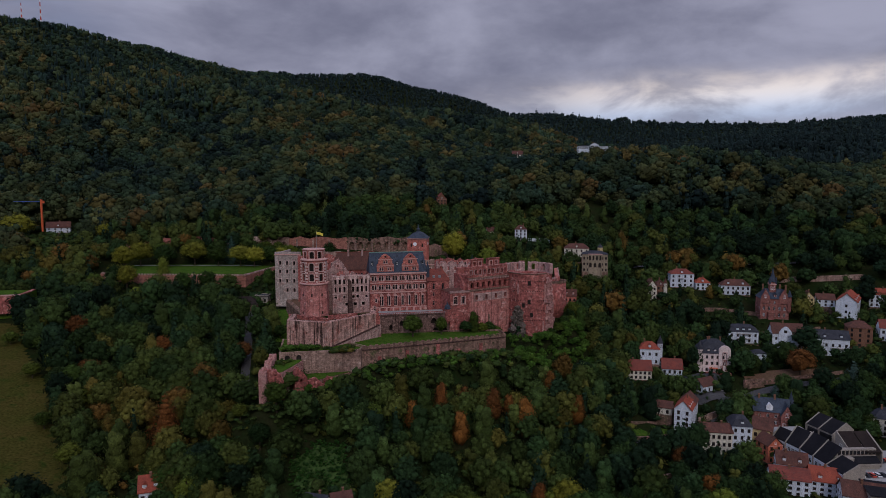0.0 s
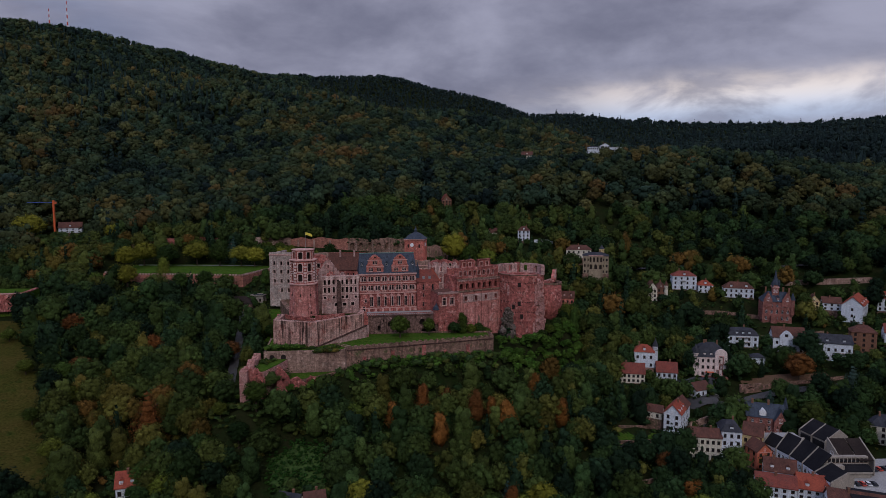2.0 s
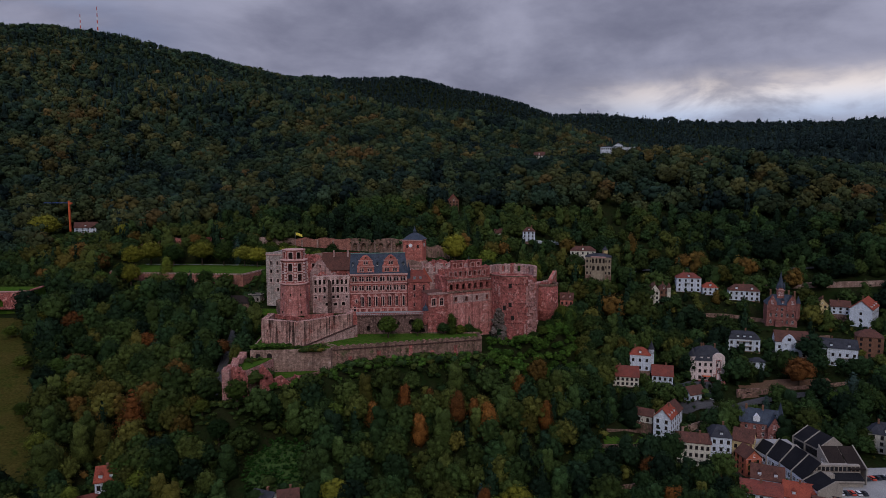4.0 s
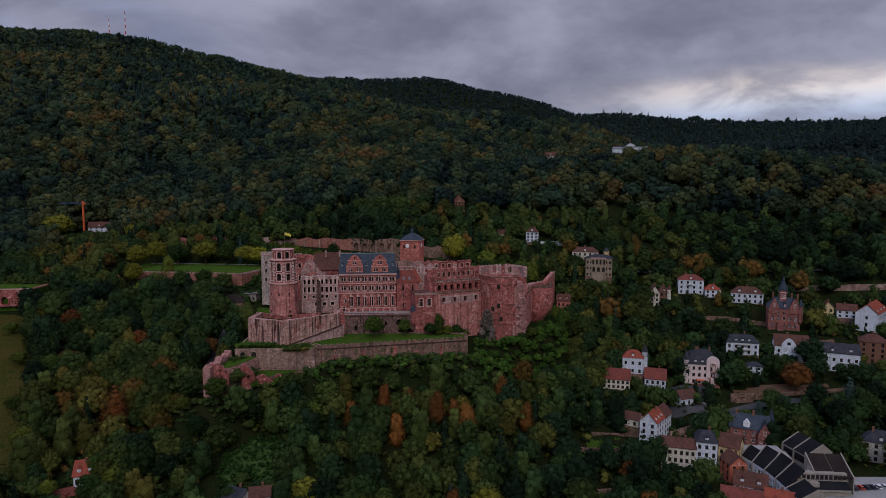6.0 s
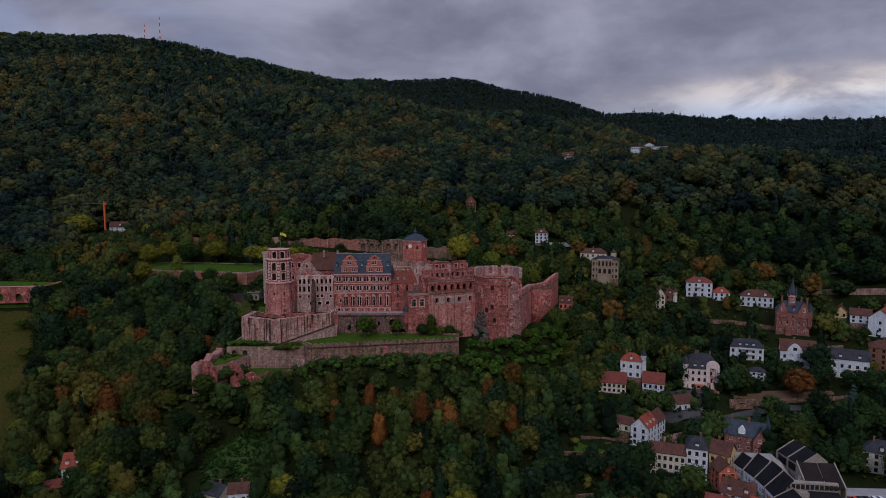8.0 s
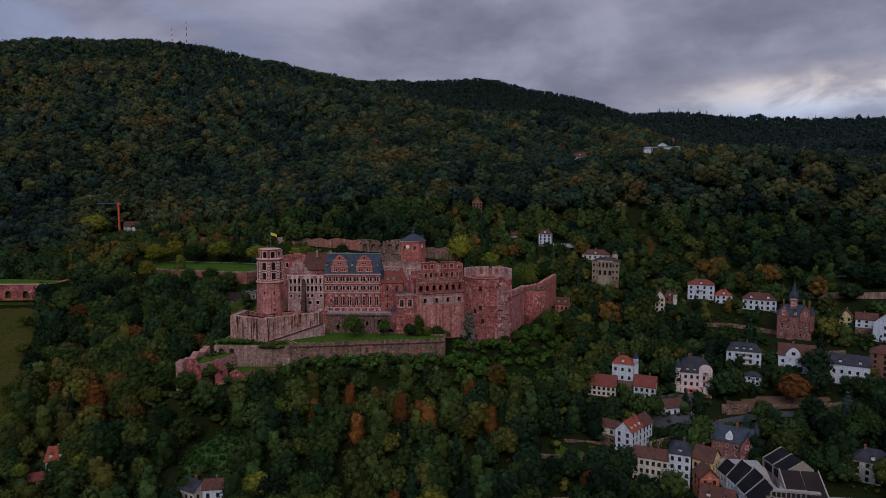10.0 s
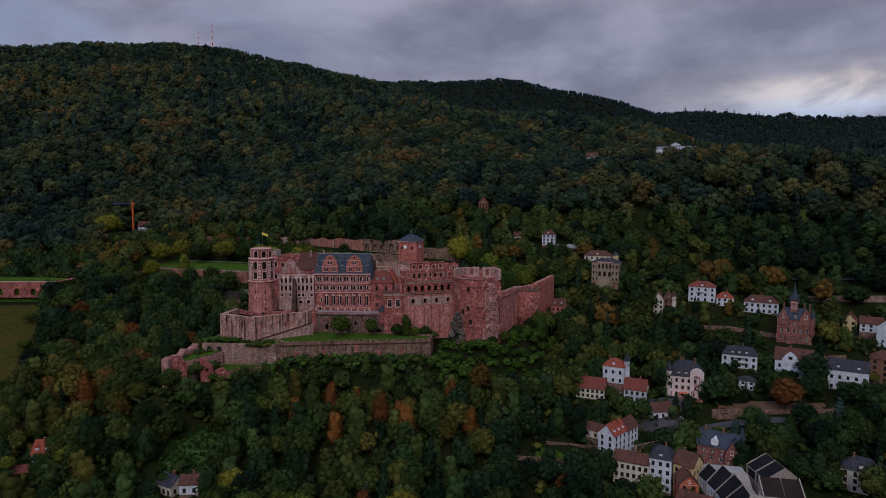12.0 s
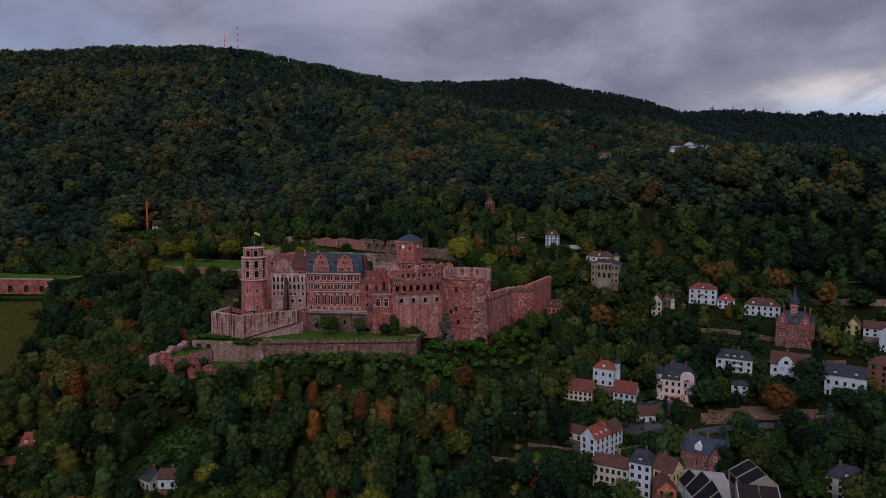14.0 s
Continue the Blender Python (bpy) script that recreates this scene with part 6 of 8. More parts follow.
# curved front gable and balcony of the grand villa
gv = thing("villa_front_bay", "rounded pink gable bay with large arched window", "villa bay", (172.0, 382.6, 21.3), -6)
part("bay_wall", Geo().wall(7.0, 17.0, 1.4, [(2.3, 4.7, 8.0, 12.6), (1.0, 2.4, 1.2, 4.0), (4.6, 6.0, 1.2, 4.0), (2.6, 4.4, 4.8, 7.2)], None, [13.6 + 3.4 * math.sqrt(max(0, 1 - ((k + 0.5) / 14 - 1) ** 2)) for k in range(28)], True), PLASTER_PINK, gv)
for o in ((2.3, 4.7, 8.0, 12.6), (1.0, 2.4, 1.2, 4.0), (4.6, 6.0, 1.2, 4.0), (2.6, 4.4, 4.8, 7.2)):
    window(gv, pose((o[0] + o[1]) / 2, 0.5, o[2]), o[1] - o[0], o[3] - o[2], "plain", TIMBER)
    surround(gv, Matrix(), o, 0.25, STONE)
part("terrace", Geo().box(-8, 7, -3.0, -0.2, -4, 0.4), STONE, gv)
part("awning", Geo().box(-6, -1, -2.6, -0.3, 3.0, 3.2), ORANGE_PAINT, gv, "red-orange awning")


def balcony(x, y, z, rot, w, d, label):
    b = thing("balcony", label, "balcony", (x, y, z), rot, "balconies")
    part("slab", Geo().box(0, w, -d, 0, -0.2, 0), CONCRETE, b)
    part("rail", Geo().box(0, w, -d, -d + 0.08, 0.9, 1.0).box(0, 0.08, -d, 0, 0.9, 1.0).box(w - 0.08, w, -d, 0, 0.9, 1.0), WHITE, b)
    for k in range(int(w / 0.8) + 1):
        shared("baluster", "balcony_bar", lambda: Geo().box(-0.04, 0.04, -0.04, 0.04, 0, 0.9), WHITE, b, pose(min(w - 0.05, 0.05 + k * 0.8), -d + 0.04, 0))


balcony(198, 415.3, 35.4, -8, 9, 1.6, "white balcony on the modern house")
balcony(198, 415.3, 38.6, -8, 9, 1.6, "white balcony on the modern house")
balcony(225, 411.9, 33.0, -14, 8, 1.6, "white balcony on the gabled villa")
balcony(254, 402.4, 32.0, -18, 9, 1.8, "white balcony on the dark-roofed house")
balcony(188, 496.1, 64.5, -8, 4, 1.3, "small balcony on the white villa")
# white gable in the front of the brown-roofed villa
fg_ = thing("front_gable", "white curved front gable of the brown-roofed villa", "gable", (224.5, 411.6, 29.5), -14)
part("gable_wall", Geo().wall(8, 14.5, 1.2, [(3.0, 5.0, 10.2, 12.2), (1.2, 2.8, 6.2, 8.4), (5.2, 6.8, 6.2, 8.4), (1.2, 2.8, 1.4, 3.6), (5.2, 6.8, 1.4, 3.6)], None, [10.4 + 4.1 * (1 - abs((k + 0.5) / 16 - 1) ** 1.7) for k in range(32)]), PLASTER, fg_)
for o in ((3.0, 5.0, 10.2, 12.2), (1.2, 2.8, 6.2, 8.4), (5.2, 6.8, 6.2, 8.4), (1.2, 2.8, 1.4, 3.6), (5.2, 6.8, 1.4, 3.6)):
    window(fg_, pose((o[0] + o[1]) / 2, 0.4, o[2]), o[1] - o[0], o[3] - o[2], "plain", TIMBER)

# red sandstone villa with spired tower
MANOR_STONE = material("brown_red_manor_stone", [(0.30, 0.118, 0.098), (0.22, 0.088, 0.075), (0.36, 0.19, 0.16)], 1.6, 0.9, 1.6, 0.4, 0.2, course=0.6, mottle=0.3)
manor = thing("sandstone_manor", "red sandstone manor with slate roof and spired tower", "villa", (229.0, 447, 42.5), -14)
manor.scale = (1.0, 1.0, 1.0)
CLEAR.append((238, 452, 18))
mh = window_rows(19, [(5, 1.4, 1.6, 4.2, 1), (5, 1.4, 6.2, 8.8, 1), (5, 1.3, 10.6, 12.8, 1)])
part("wall", Geo().wall(19, 14.5, 0.8, mh, None, None, True), MANOR_STONE, manor)
for m, l in ((pose(19, 0.8, 0, 0, 0, 90), 12), (pose(0, 12.8, 0, 0, 0, -90), 14)):
    hs = window_rows(l, [(3, 1.3, 1.6, 4.0, 1), (3, 1.3, 6.2, 8.8, 1)])
    part("wall", Geo().wall(l, 14.5, 0.8, hs, m, None, True), MANOR_STONE, manor)
    for o in hs:
        window(manor, m @ pose((o[0] + o[1]) / 2, 0.2, o[2]), 1.3, o[3] - o[2])
for o in mh:
    window(manor, pose((o[0] + o[1]) / 2, 0.2, o[2]), 1.3, o[3] - o[2])
part("rear_wall", Geo().box(0, 19, 12.8, 13.6, 0, 14.5), MANOR_STONE, manor)
part("plinth", Geo().box(-0.3, 19.3, -0.3, 14, -6, 0), STONE_DARK, manor)
part("roof", Geo().add([(-0.5, -0.5, 14.5), (19.5, -0.5, 14.5), (19.5, 14, 14.5), (-0.5, 14, 14.5), (4, 6.8, 21), (15, 6.8, 21)], [(0, 1, 5, 4), (2, 3, 4, 5), (1, 2, 5), (3, 0, 4), (3, 2, 1, 0)]), SLATE, manor)
for x0, w_ in ((0.6, 5.5), (12.4, 6.2)):
    gb = part("gable", Geo().add([(x0, -0.6, 11), (x0 + w_, -0.6, 11), (x0 + w_, -0.6, 16), (x0 + w_ / 2, -0.6, 21.5), (x0, -0.6, 16), (x0, 0.5, 11), (x0 + w_, 0.5, 11), (x0 + w_, 0.5, 16), (x0 + w_ / 2, 0.5, 21.5), (x0, 0.5, 16)], [(0, 1, 2, 3, 4), (9, 8, 7, 6, 5), (2, 7, 8, 3), (3, 8, 9, 4), (0, 5, 6, 1), (1, 6, 7, 2), (4, 9, 5, 0)]), MANOR_STONE, manor)
    part("gable_roof", Geo().add([(x0 - 0.2, 0.3, 15.8), (x0 + w_ / 2, 0.3, 21.3), (x0 + w_ + 0.2, 0.3, 15.8), (x0 + w_ / 2, 7, 20.9)], [(0, 1, 3), (1, 2, 3)]), SLATE, gb)
    window(manor, pose(x0 + w_ / 2, -0.75, 15.2), 1.6, 2.6)
part("tower", Geo().box(6.8, 11.0, 4, 8.4, 0, 26), MANOR_STONE, manor)
part("tower_gallery", Geo().box(6.4, 11.4, 3.6, 8.8, 24.2, 25), TRIM, manor)
for x in (8.1, 9.7):
    window(manor, pose(x, 3.85, 20.5), 1.2, 2.6)
part("spire", Geo().lathe([(3.0, 26), (2.2, 28), (1.4, 30), (0.7, 33), (0.08, 37)], 8, pose(8.9, 6.2, 0)), SLATE, manor, "tall slate spire")
for x, y in ((6.9, 4.2), (10.9, 4.2)):
    part("pinnacle", Geo().lathe([(0.7, 24.5), (0.7, 27.5), (0.05, 30)], 6, pose(x, y, 0)), SLATE, manor)
for x in (2.2, 10.0, 16.8):
    dm = part("dormer", Geo().box(x - 0.8, x + 0.8, 0.9, 3.4, 15.2, 17.4), MANOR_STONE, manor)
    part("dormer_roof", Geo().add([(x - 1.0, 0.7, 17.4), (x + 1.0, 0.7, 17.4), (x, 0.7, 19.2), (x, 4.6, 19.2)], [(0, 1, 2), (1, 3, 2), (0, 2, 3)]), SLATE, dm)
    window(manor, pose(x, 0.75, 15.6), 1.0, 1.5, "single")
for x, y in ((3.4, 9.0), (14.6, 8.6), (17.6, 5.0)):
    part("chimney", Geo().box(x - 0.5, x + 0.5, y - 0.5, y + 0.5, 17, 23.4).box(x - 0.65, x + 0.65, y - 0.65, y + 0.65, 23.4, 23.8), BRICK, manor)
part("oriel", Geo().lathe([(0.6, 4.4), (1.5, 6.0), (1.5, 16.0), (1.8, 16.3)], 8, pose(19.0, 0.2, 0)), MANOR_STONE, manor, "round corner oriel")
part("oriel_cap", Geo().lathe([(1.9, 16.3), (1.2, 18.2), (0.05, 21.5)], 8, pose(19.0, 0.2, 0)), SLATE, manor)
part("porch", Geo().box(5.4, 9.2, -2.2, -0.02, -4, 4.4).box(5.2, 9.4, -2.4, -0.02, 4.4, 4.8), MANOR_STONE, manor)

# red chapel-like station house with slate roof
chapel = thing("gabled_sandstone_house", "red sandstone house with steep slate roof and turret", "house", (170.5, 334.0, 6.5), -18)
CLEAR.append((180, 336, 12))
hs = window_rows(18, [(4, 1.3, 1.4, 3.6, 1), (4, 1.3, 5.0, 6.8, 1)])
part("wall", Geo().wall(18, 8, 0.6, hs).box(0, 0.6, 0.6, 10, 0, 8).box(17.4, 18, 0.6, 10, 0, 8).box(0.6, 17.4, 9.4, 10, 0, 8), MANOR_STONE, chapel)
for o in hs:
    window(chapel, pose((o[0] + o[1]) / 2, 0.15, o[2]), 1.3, o[3] - o[2])
part("roof", Geo().add([(-0.5, -0.6, 8), (18.4, -0.6, 8), (18.4, 10.6, 8), (-0.5, 10.6, 8), (-0.5, 5, 14.5), (18.4, 5, 14.5)], [(0, 1, 5, 4), (2, 3, 4, 5), (1, 2, 5), (3, 0, 4), (3, 2, 1, 0)]), SLATE, chapel)
part("gable", Geo().add([(13, -2.4, -3), (19, -2.4, -3), (19, -2.4, 7), (16, -2.4, 12.6), (13, -2.4, 7), (13, 0, -3), (19, 0, -3), (19, 0, 7), (16, 0, 12.6), (13, 0, 7)], [(0, 1, 2, 3, 4), (2, 7, 8, 3), (3, 8, 9, 4), (1, 6, 7, 2), (4, 9, 5, 0)]), MANOR_STONE, chapel)
part("gable_roof", Geo().add([(12.7, -2.6, 6.9), (16, -2.6, 12.9), (19.3, -2.6, 6.9), (12.7, 2.5, 8.5), (16, 5, 13.2), (19.3, 2.5, 8.5)], [(0, 1, 4, 3), (1, 2, 5, 4)]), SLATE, chapel)
for x in (14.6, 17.4):
    window(chapel, pose(x, -2.5, 1.0), 1.3, 2.2)
window(chapel, pose(16, -2.5, 6.6), 1.4, 2.2)
part("dormer", Geo().box(6.2, 9.4, 0.3, 3.2, 8.6, 11.0).add([(6.0, 0.0, 11.0), (9.6, 0.0, 11.0), (7.8, 0.0, 12.6), (7.8, 4.2, 12.6)], [(0, 1, 2), (1, 3, 2), (0, 2, 3)]), WHITE, chapel, "white painted dormer")
window(chapel, pose(7.8, 0.2, 9.0), 1.8, 1.4)
for x in (3.0, 10.8):
    part("chimney", Geo().box(x - 0.5, x + 0.5, 4.4, 5.6, 12.5, 16.4), BRICK, chapel)
part("turret", Geo().lathe([(1.3, 0), (1.3, 12), (1.6, 12.3), (0.05, 19)], 8, pose(19.0, 5.5, 0)), SLATE, chapel, "slender slate turret")
part("plinth", Geo().box(-0.2, 18.2, -1.5, 10.2, -5, 0), STONE_DARK, chapel)

# terraced shopping hall with dark sloping roofs
mall = thing("terraced_hall", "modern terraced hall with black sloping roofs and pale walls", "building")
FRONT = [(168.5, 310), (171, 302.5), (173.5, 294.5), (175, 286), (176, 277), (176.8, 266)]
for k, (p, q) in enumerate(zip(FRONT, FRONT[1:])):
    zt, run = (14.5, 17.2, 17.6, 17.2, 14.0)[k], (4.4, 6.6, 7.2, 7.4, 7.0)[k]
    L = span(p, q)
    m = along(p, q, 0) @ pose(0, 0, 0)
    back = 0 + run
    part("roof_panel", Geo().add([(0.45, 0, 9.8), (L - 0.1, 0, 9.8), (L - 0.1, back, zt), (0.45, back, zt), (0.45, 0.2, 9.3), (L - 0.1, 0.2, 9.3), (L - 0.1, back, zt - 0.6), (0.45, back, zt - 0.6)], [(0, 1, 2, 3), (7, 6, 5, 4), (0, 4, 5, 1), (1, 5, 6, 2), (2, 6, 7, 3), (3, 7, 4, 0)], m), ROOF_BLACK, mall, "black sheet roof")
    for xx in (-0.12, L - 0.2) if k == 4 else (-0.12,):
        part("party_wall", Geo().add([(xx, -0.5, -5), (xx, back + 3, -5), (xx, back + 3, 12), (xx, back, zt + 0.3), (xx, -0.3, 9.9), (xx + 0.4, -0.3, -5), (xx + 0.4, back + 3, -5), (xx + 0.4, back + 3, 12), (xx + 0.4, back, zt + 0.3), (xx + 0.4, -0.3, 9.9)], [(0, 4, 3, 2, 1), (5, 6, 7, 8, 9), (4, 9, 8, 3), (3, 8, 7, 2), (0, 5, 9, 4), (1, 2, 7, 6)], m), CONCRETE, mall)
    hs = [(0.9 + j * (L - 1.4) / 3, 0.9 + j * (L - 1.4) / 3 + 1.7, 5.4 + s_, 7.6 + s_) for j in range(3) for s_ in (0, 4.2)]
    fm = m @ pose(0, 0.2, -4.0)
    part("facade", Geo().wall(L, 13.3, 0.5, hs, fm), PLASTER, mall)
    for o in hs:
        window(mall, fm @ pose((o[0] + o[1]) / 2, 0.1, o[2]), o[1] - o[0], 2.2)
part("core", Geo().prism([(175, 311), (177, 303), (180, 295), (181.5, 286), (182, 278), (190, 279), (188, 296), (189, 312)], -4, 11.6), CONCRETE, mall, "flat concrete roof behind the saw-tooth roofs")
UP = pose(190.0, 317.5, -2.8, 0, 0, -74)
part("upper_body", Geo().box(0, 16, 0, 12.5, -4, 16.2, UP), CONCRETE, mall)
for x0, x1 in ((0.3, 7.4), (8.0, 15.7)):
    part("upper_roof", Geo().add([(x0, -0.3, 16.4), (x1, -0.3, 16.4), (x1, 8.0, 21.4), (x0, 8.0, 21.4), (x1, 12.8, 17.5), (x0, 12.8, 17.5)], [(0, 1, 2, 3), (3, 2, 4, 5), (0, 3, 5), (1, 4, 2)], UP), ROOF_BLACK, mall, "black sheet roof")
for x in (-0.3, 7.4, 15.7):
    part("roof_rim", Geo().add([(x, -0.5, -3), (x, 13, -3), (x, 13, 17.6), (x, 8, 21.6), (x, -0.5, 16.6), (x + 0.4, -0.5, -3), (x + 0.4, 13, -3), (x + 0.4, 13, 17.6), (x + 0.4, 8, 21.6), (x + 0.4, -0.5, 16.6)], [(0, 4, 3, 2, 1), (5, 6, 7, 8, 9), (4, 9, 8, 3), (3, 8, 7, 2), (0, 5, 9, 4)], UP), CONCRETE, mall)
part("window_strip", Geo().box(0.8, 7.0, -0.12, 0, 12.2, 15.4, UP).box(8.2, 15.2, -0.12, 0, 12.2, 15.4, UP), GLASS, mall, "dark window strip")
window(mall, UP @ pose(16.35, 6.0, 15.5, 0, 0, 90), 2.0, 1.4)
BG = pose(186, 280.5, 0, 0, 0, 3)
part("big_body", Geo().box(4, 18.4, 3.4, 11, -4, 13.0, BG), CONCRETE, mall)
for x0, x1, y0, z0 in ((4.0, 11.6, 3.4, 14.6), (12.0, 18.6, 0.6, 13.2)):
    part("big_roof", Geo().add([(x0, y0, z0), (x1, y0, z0), (x1, 11, 19.4), (x0, 11, 19.4), (x0, y0, z0 - 0.5), (x1, y0, z0 - 0.5), (x1, 11, 18.9), (x0, 11, 18.9)], [(0, 1, 2, 3), (7, 6, 5, 4), (0, 4, 5, 1), (2, 6, 7, 3), (1, 5, 6, 2), (3, 7, 4, 0)], BG), TILE_SOOT, mall, "dark brown tiled roof")
for x, y0, z0 in ((3.5, 3.0, 14.9), (18.6, 0.2, 13.6)):
    part("gable_rim", Geo().add([(x, y0, -3), (x, 11.4, -3), (x, 11.3, 19.9), (x, y0, z0), (x + 0.45, y0, -3), (x + 0.45, 11.3, -3), (x + 0.45, 11.3, 19.9), (x + 0.45, y0, z0)], [(0, 3, 2, 1), (4, 5, 6, 7), (3, 7, 6, 2), (0, 4, 7, 3)], BG), CONCRETE, mall)
window(mall, BG @ pose(3.4, 7.0, 13.4, 0, 0, -90), 2.4, 1.4)
wl_ = BG @ pose(-2.6, 1.2, 11.3)
part("window_band_wall", Geo().wall(19, 3.2, 0.5, [(0.6 + j * 1.85, 2.1 + j * 1.85, 0.6, 2.6) for j in range(10)], wl_), CONCRETE, mall)
for j in range(10):
    window(mall, wl_ @ pose(1.35 + j * 1.85, 0.1, 0.6), 1.5, 2.0, "single", TIMBER)
part("band_roof", Geo().box(-2.6, 16.4, 1.7, 3.8, 14.2, 14.6, BG).box(-2.6, 16.4, 1.7, 3.8, 2, 14.2, BG), CONCRETE, mall)
part("canopy_roof", Geo().add([(-2.6, -2.4, 9.4), (16.4, -2.4, 9.4), (16.4, 1.1, 11.2), (-2.6, 1.1, 11.2), (-2.6, -2.4, 8.9), (16.4, -2.4, 8.9), (16.4, 1.1, 10.7), (-2.6, 1.1, 10.7)], [(0, 1, 2, 3), (7, 6, 5, 4), (0, 4, 5, 1), (1, 5, 6, 2), (3, 7, 4, 0)], BG), ROOF_BLACK, mall, "black canopy roof")
part("canopy_beam", Geo().box(-2.6, 16.4, -2.6, -2.3, 8.2, 9.0, BG).box(-2.6, 16.4, -1.6, 3.6, -3, 8.9, BG), CONCRETE, mall)
part("roof_deck", Geo().prism([(178, 264), (199, 258), (229, 281), (231, 302), (207, 299), (204, 284), (180, 282)], -3, 6.0), PAVING, mall, "pale parking deck")
part("deck_wall", Geo().box(0, 21.8, 0, 0.4, 6.0, 7.0, along((178, 264), (199, 258), 0)), CONCRETE, mall)
part("side_block", Geo().prism([(178, 250), (192, 246), (195, 254), (180, 260)], -3, 8.4), CONCRETE, mall)
part("side_roof", Geo().add([(177.5, 249.5, 8.6), (192.5, 245.5, 8.6), (195.5, 254.5, 10.8), (179.5, 260.5, 10.8)], [(0, 1, 2, 3)]).add([(177.5, 249.5, 8.3), (192.5, 245.5, 8.3), (195.5, 254.5, 10.5), (179.5, 260.5, 10.5)], [(3, 2, 1, 0)]), ROOF_BLACK, mall)
part("back_terrace", Geo().prism([(169, 312), (175, 311.5), (188.5, 313), (188, 320), (172, 319)], -4, 11.0), PAVING, mall, "roof terrace with plants")


def car(x, y, z, rot, paint, label):
    """A small parked car: body, cabin, windows and four wheels."""
    c = thing("car", label, "car", (x, y, z), rot, "parked cars")
    part("body", Geo().add([(-2.1, -0.85, 0.3), (2.1, -0.85, 0.3), (2.1, 0.85, 0.3), (-2.1, 0.85, 0.3), (-2.15, -0.85, 0.85), (2.05, -0.85, 0.75), (2.05, 0.85, 0.75), (-2.15, 0.85, 0.85)], [(3, 2, 1, 0), (4, 5, 6, 7), (0, 1, 5, 4), (1, 2, 6, 5), (2, 3, 7, 6), (3, 0, 4, 7)]), paint, c)
    part("cabin", Geo().prism([(-1.7, -0.78), (1.0, -0.78), (1.0, 0.78), (-1.7, 0.78)], 0.8, 1.35, None, 0.16), GLASS, c, "dark car windows")
    part("roof", Geo().prism([(-1.4, -0.65), (0.7, -0.65), (0.7, 0.65), (-1.4, 0.65)], 1.35, 1.45, None, 0.04), paint, c)
    for wx in (-1.3, 1.3):
        for wy in (-0.8, 0.8):
            part("wheel", Geo().lathe([(0.33, -0.1), (0.33, 0.1)], 10, pose(wx, wy, 0.33, 90, 0, 0)), RUBBER, c)
    return c


for k, (paint, word) in enumerate(((CAR_WHITE, "silver-white"), (CAR_DARK, "black"), (RED_PAINT, "red"), (CAR_WHITE, "white"), (CAR_DARK, "dark blue"))):
    car(189 + k * 2.5, 272.5 + k * 0.1, 6.0, 92, paint, f"{word} parked car on the deck")
car(182, 268.5, 6.0, -12, CAR_WHITE, "white parked car below the hall")
for k in range(6):
    car(208 + 2.7 * k, 287.5 + 0.6 * k, 6.0, 100, (CAR_DARK, RED_PAINT, CAR_DARK, CAR_DARK, CAR_WHITE, CAR_WHITE)[k], ("dark", "red", "dark", "dark", "white", "white")[k] + " car parked on the pale deck")

# lanes, walls and yards on the slope
strip("road", [(96, 300), (120, 318), (146, 334), (158, 347), (168, 354), (180, 361), (196, 365), (212, 367), (238, 366), (258, 371), (300, 382)], 6.5, ASPHALT, "narrow asphalt lane between garden walls", "road")
strip("railway_cutting", [(146, 672), (150, 655), (157, 616), (167, 582), (176, 556)], 6.0, GROUND, "dark funicular track in its cutting", "railway")
strip("path", [(-95, 290), (-99, 305), (-105, 328), (-110, 347), (-118, 377), (-124, 394)], 4.6, ASPHALT, "steep footpath beside the bastion", "path")
strip("path", [(-215, 405), (-180, 415), (-150, 420), (-128, 412)], 2.6, EARTH, "gravel garden path", "path")
strip("road", [(110, 520), (150, 535), (200, 540), (260, 530), (330, 520)], 5.0, ASPHALT, "upper road lined with parked cars", "road")
patch("earth_bank", [(184, 366), (210, 371), (236, 371), (240, 382), (206, 386), (186, 380)], EARTH, "bare reddish earth bank above the lane", "bank", 0.3, 2.0)
patch("orchard_grass", [(90, 294), (104, 298), (124, 316), (128, 328), (118, 333), (98, 318)], LAWN, "rough grass terraces beside the lane", "grass", 0.3, 2.0)
patch("yard", [(138, 352), (165, 352), (172, 380), (150, 384)], ASPHALT, "asphalt yard with parked cars", "yard", 0.3, 2.0)
for x, y, r_, p in ((150, 374, 20, CAR_WHITE), (152, 378, 20, CAR_WHITE), (168, 366, -15, CAR_WHITE), (148, 380, 30, CAR_DARK)):
    car(x, y, ground_z(x, y) + 0.3, r_, p, "parked car in the yard")
for k, (x, y) in enumerate(((118, 523), (124, 525.5), (160, 536), (166, 537), (208, 540), (262, 531), (276, 529), (300, 525))):
    car(x, y, ground_z(x, y) + 0.45, 10, (CAR_WHITE, CAR_DARK)[k % 2], "car parked along the upper road")


def garden_wall(line, high, mat, label):
    LINES.append((line, 4.0))
    t = thing("garden_wall", label, "wall", group="garden walls")
    for a, b in zip(line, line[1:]):
        za, zb = ground_z(*a), ground_z(*b)
        L = span(a, b)
        n = max(2, int(L / 1.1))
        tops = [5 + high * 0.7 + (zb - za) * (k + 0.5) / n for k in range(n)]
        part("wall", Geo().wall(L, 10, 0.7, (), along(a, b, za - 5), tops), mat, t)


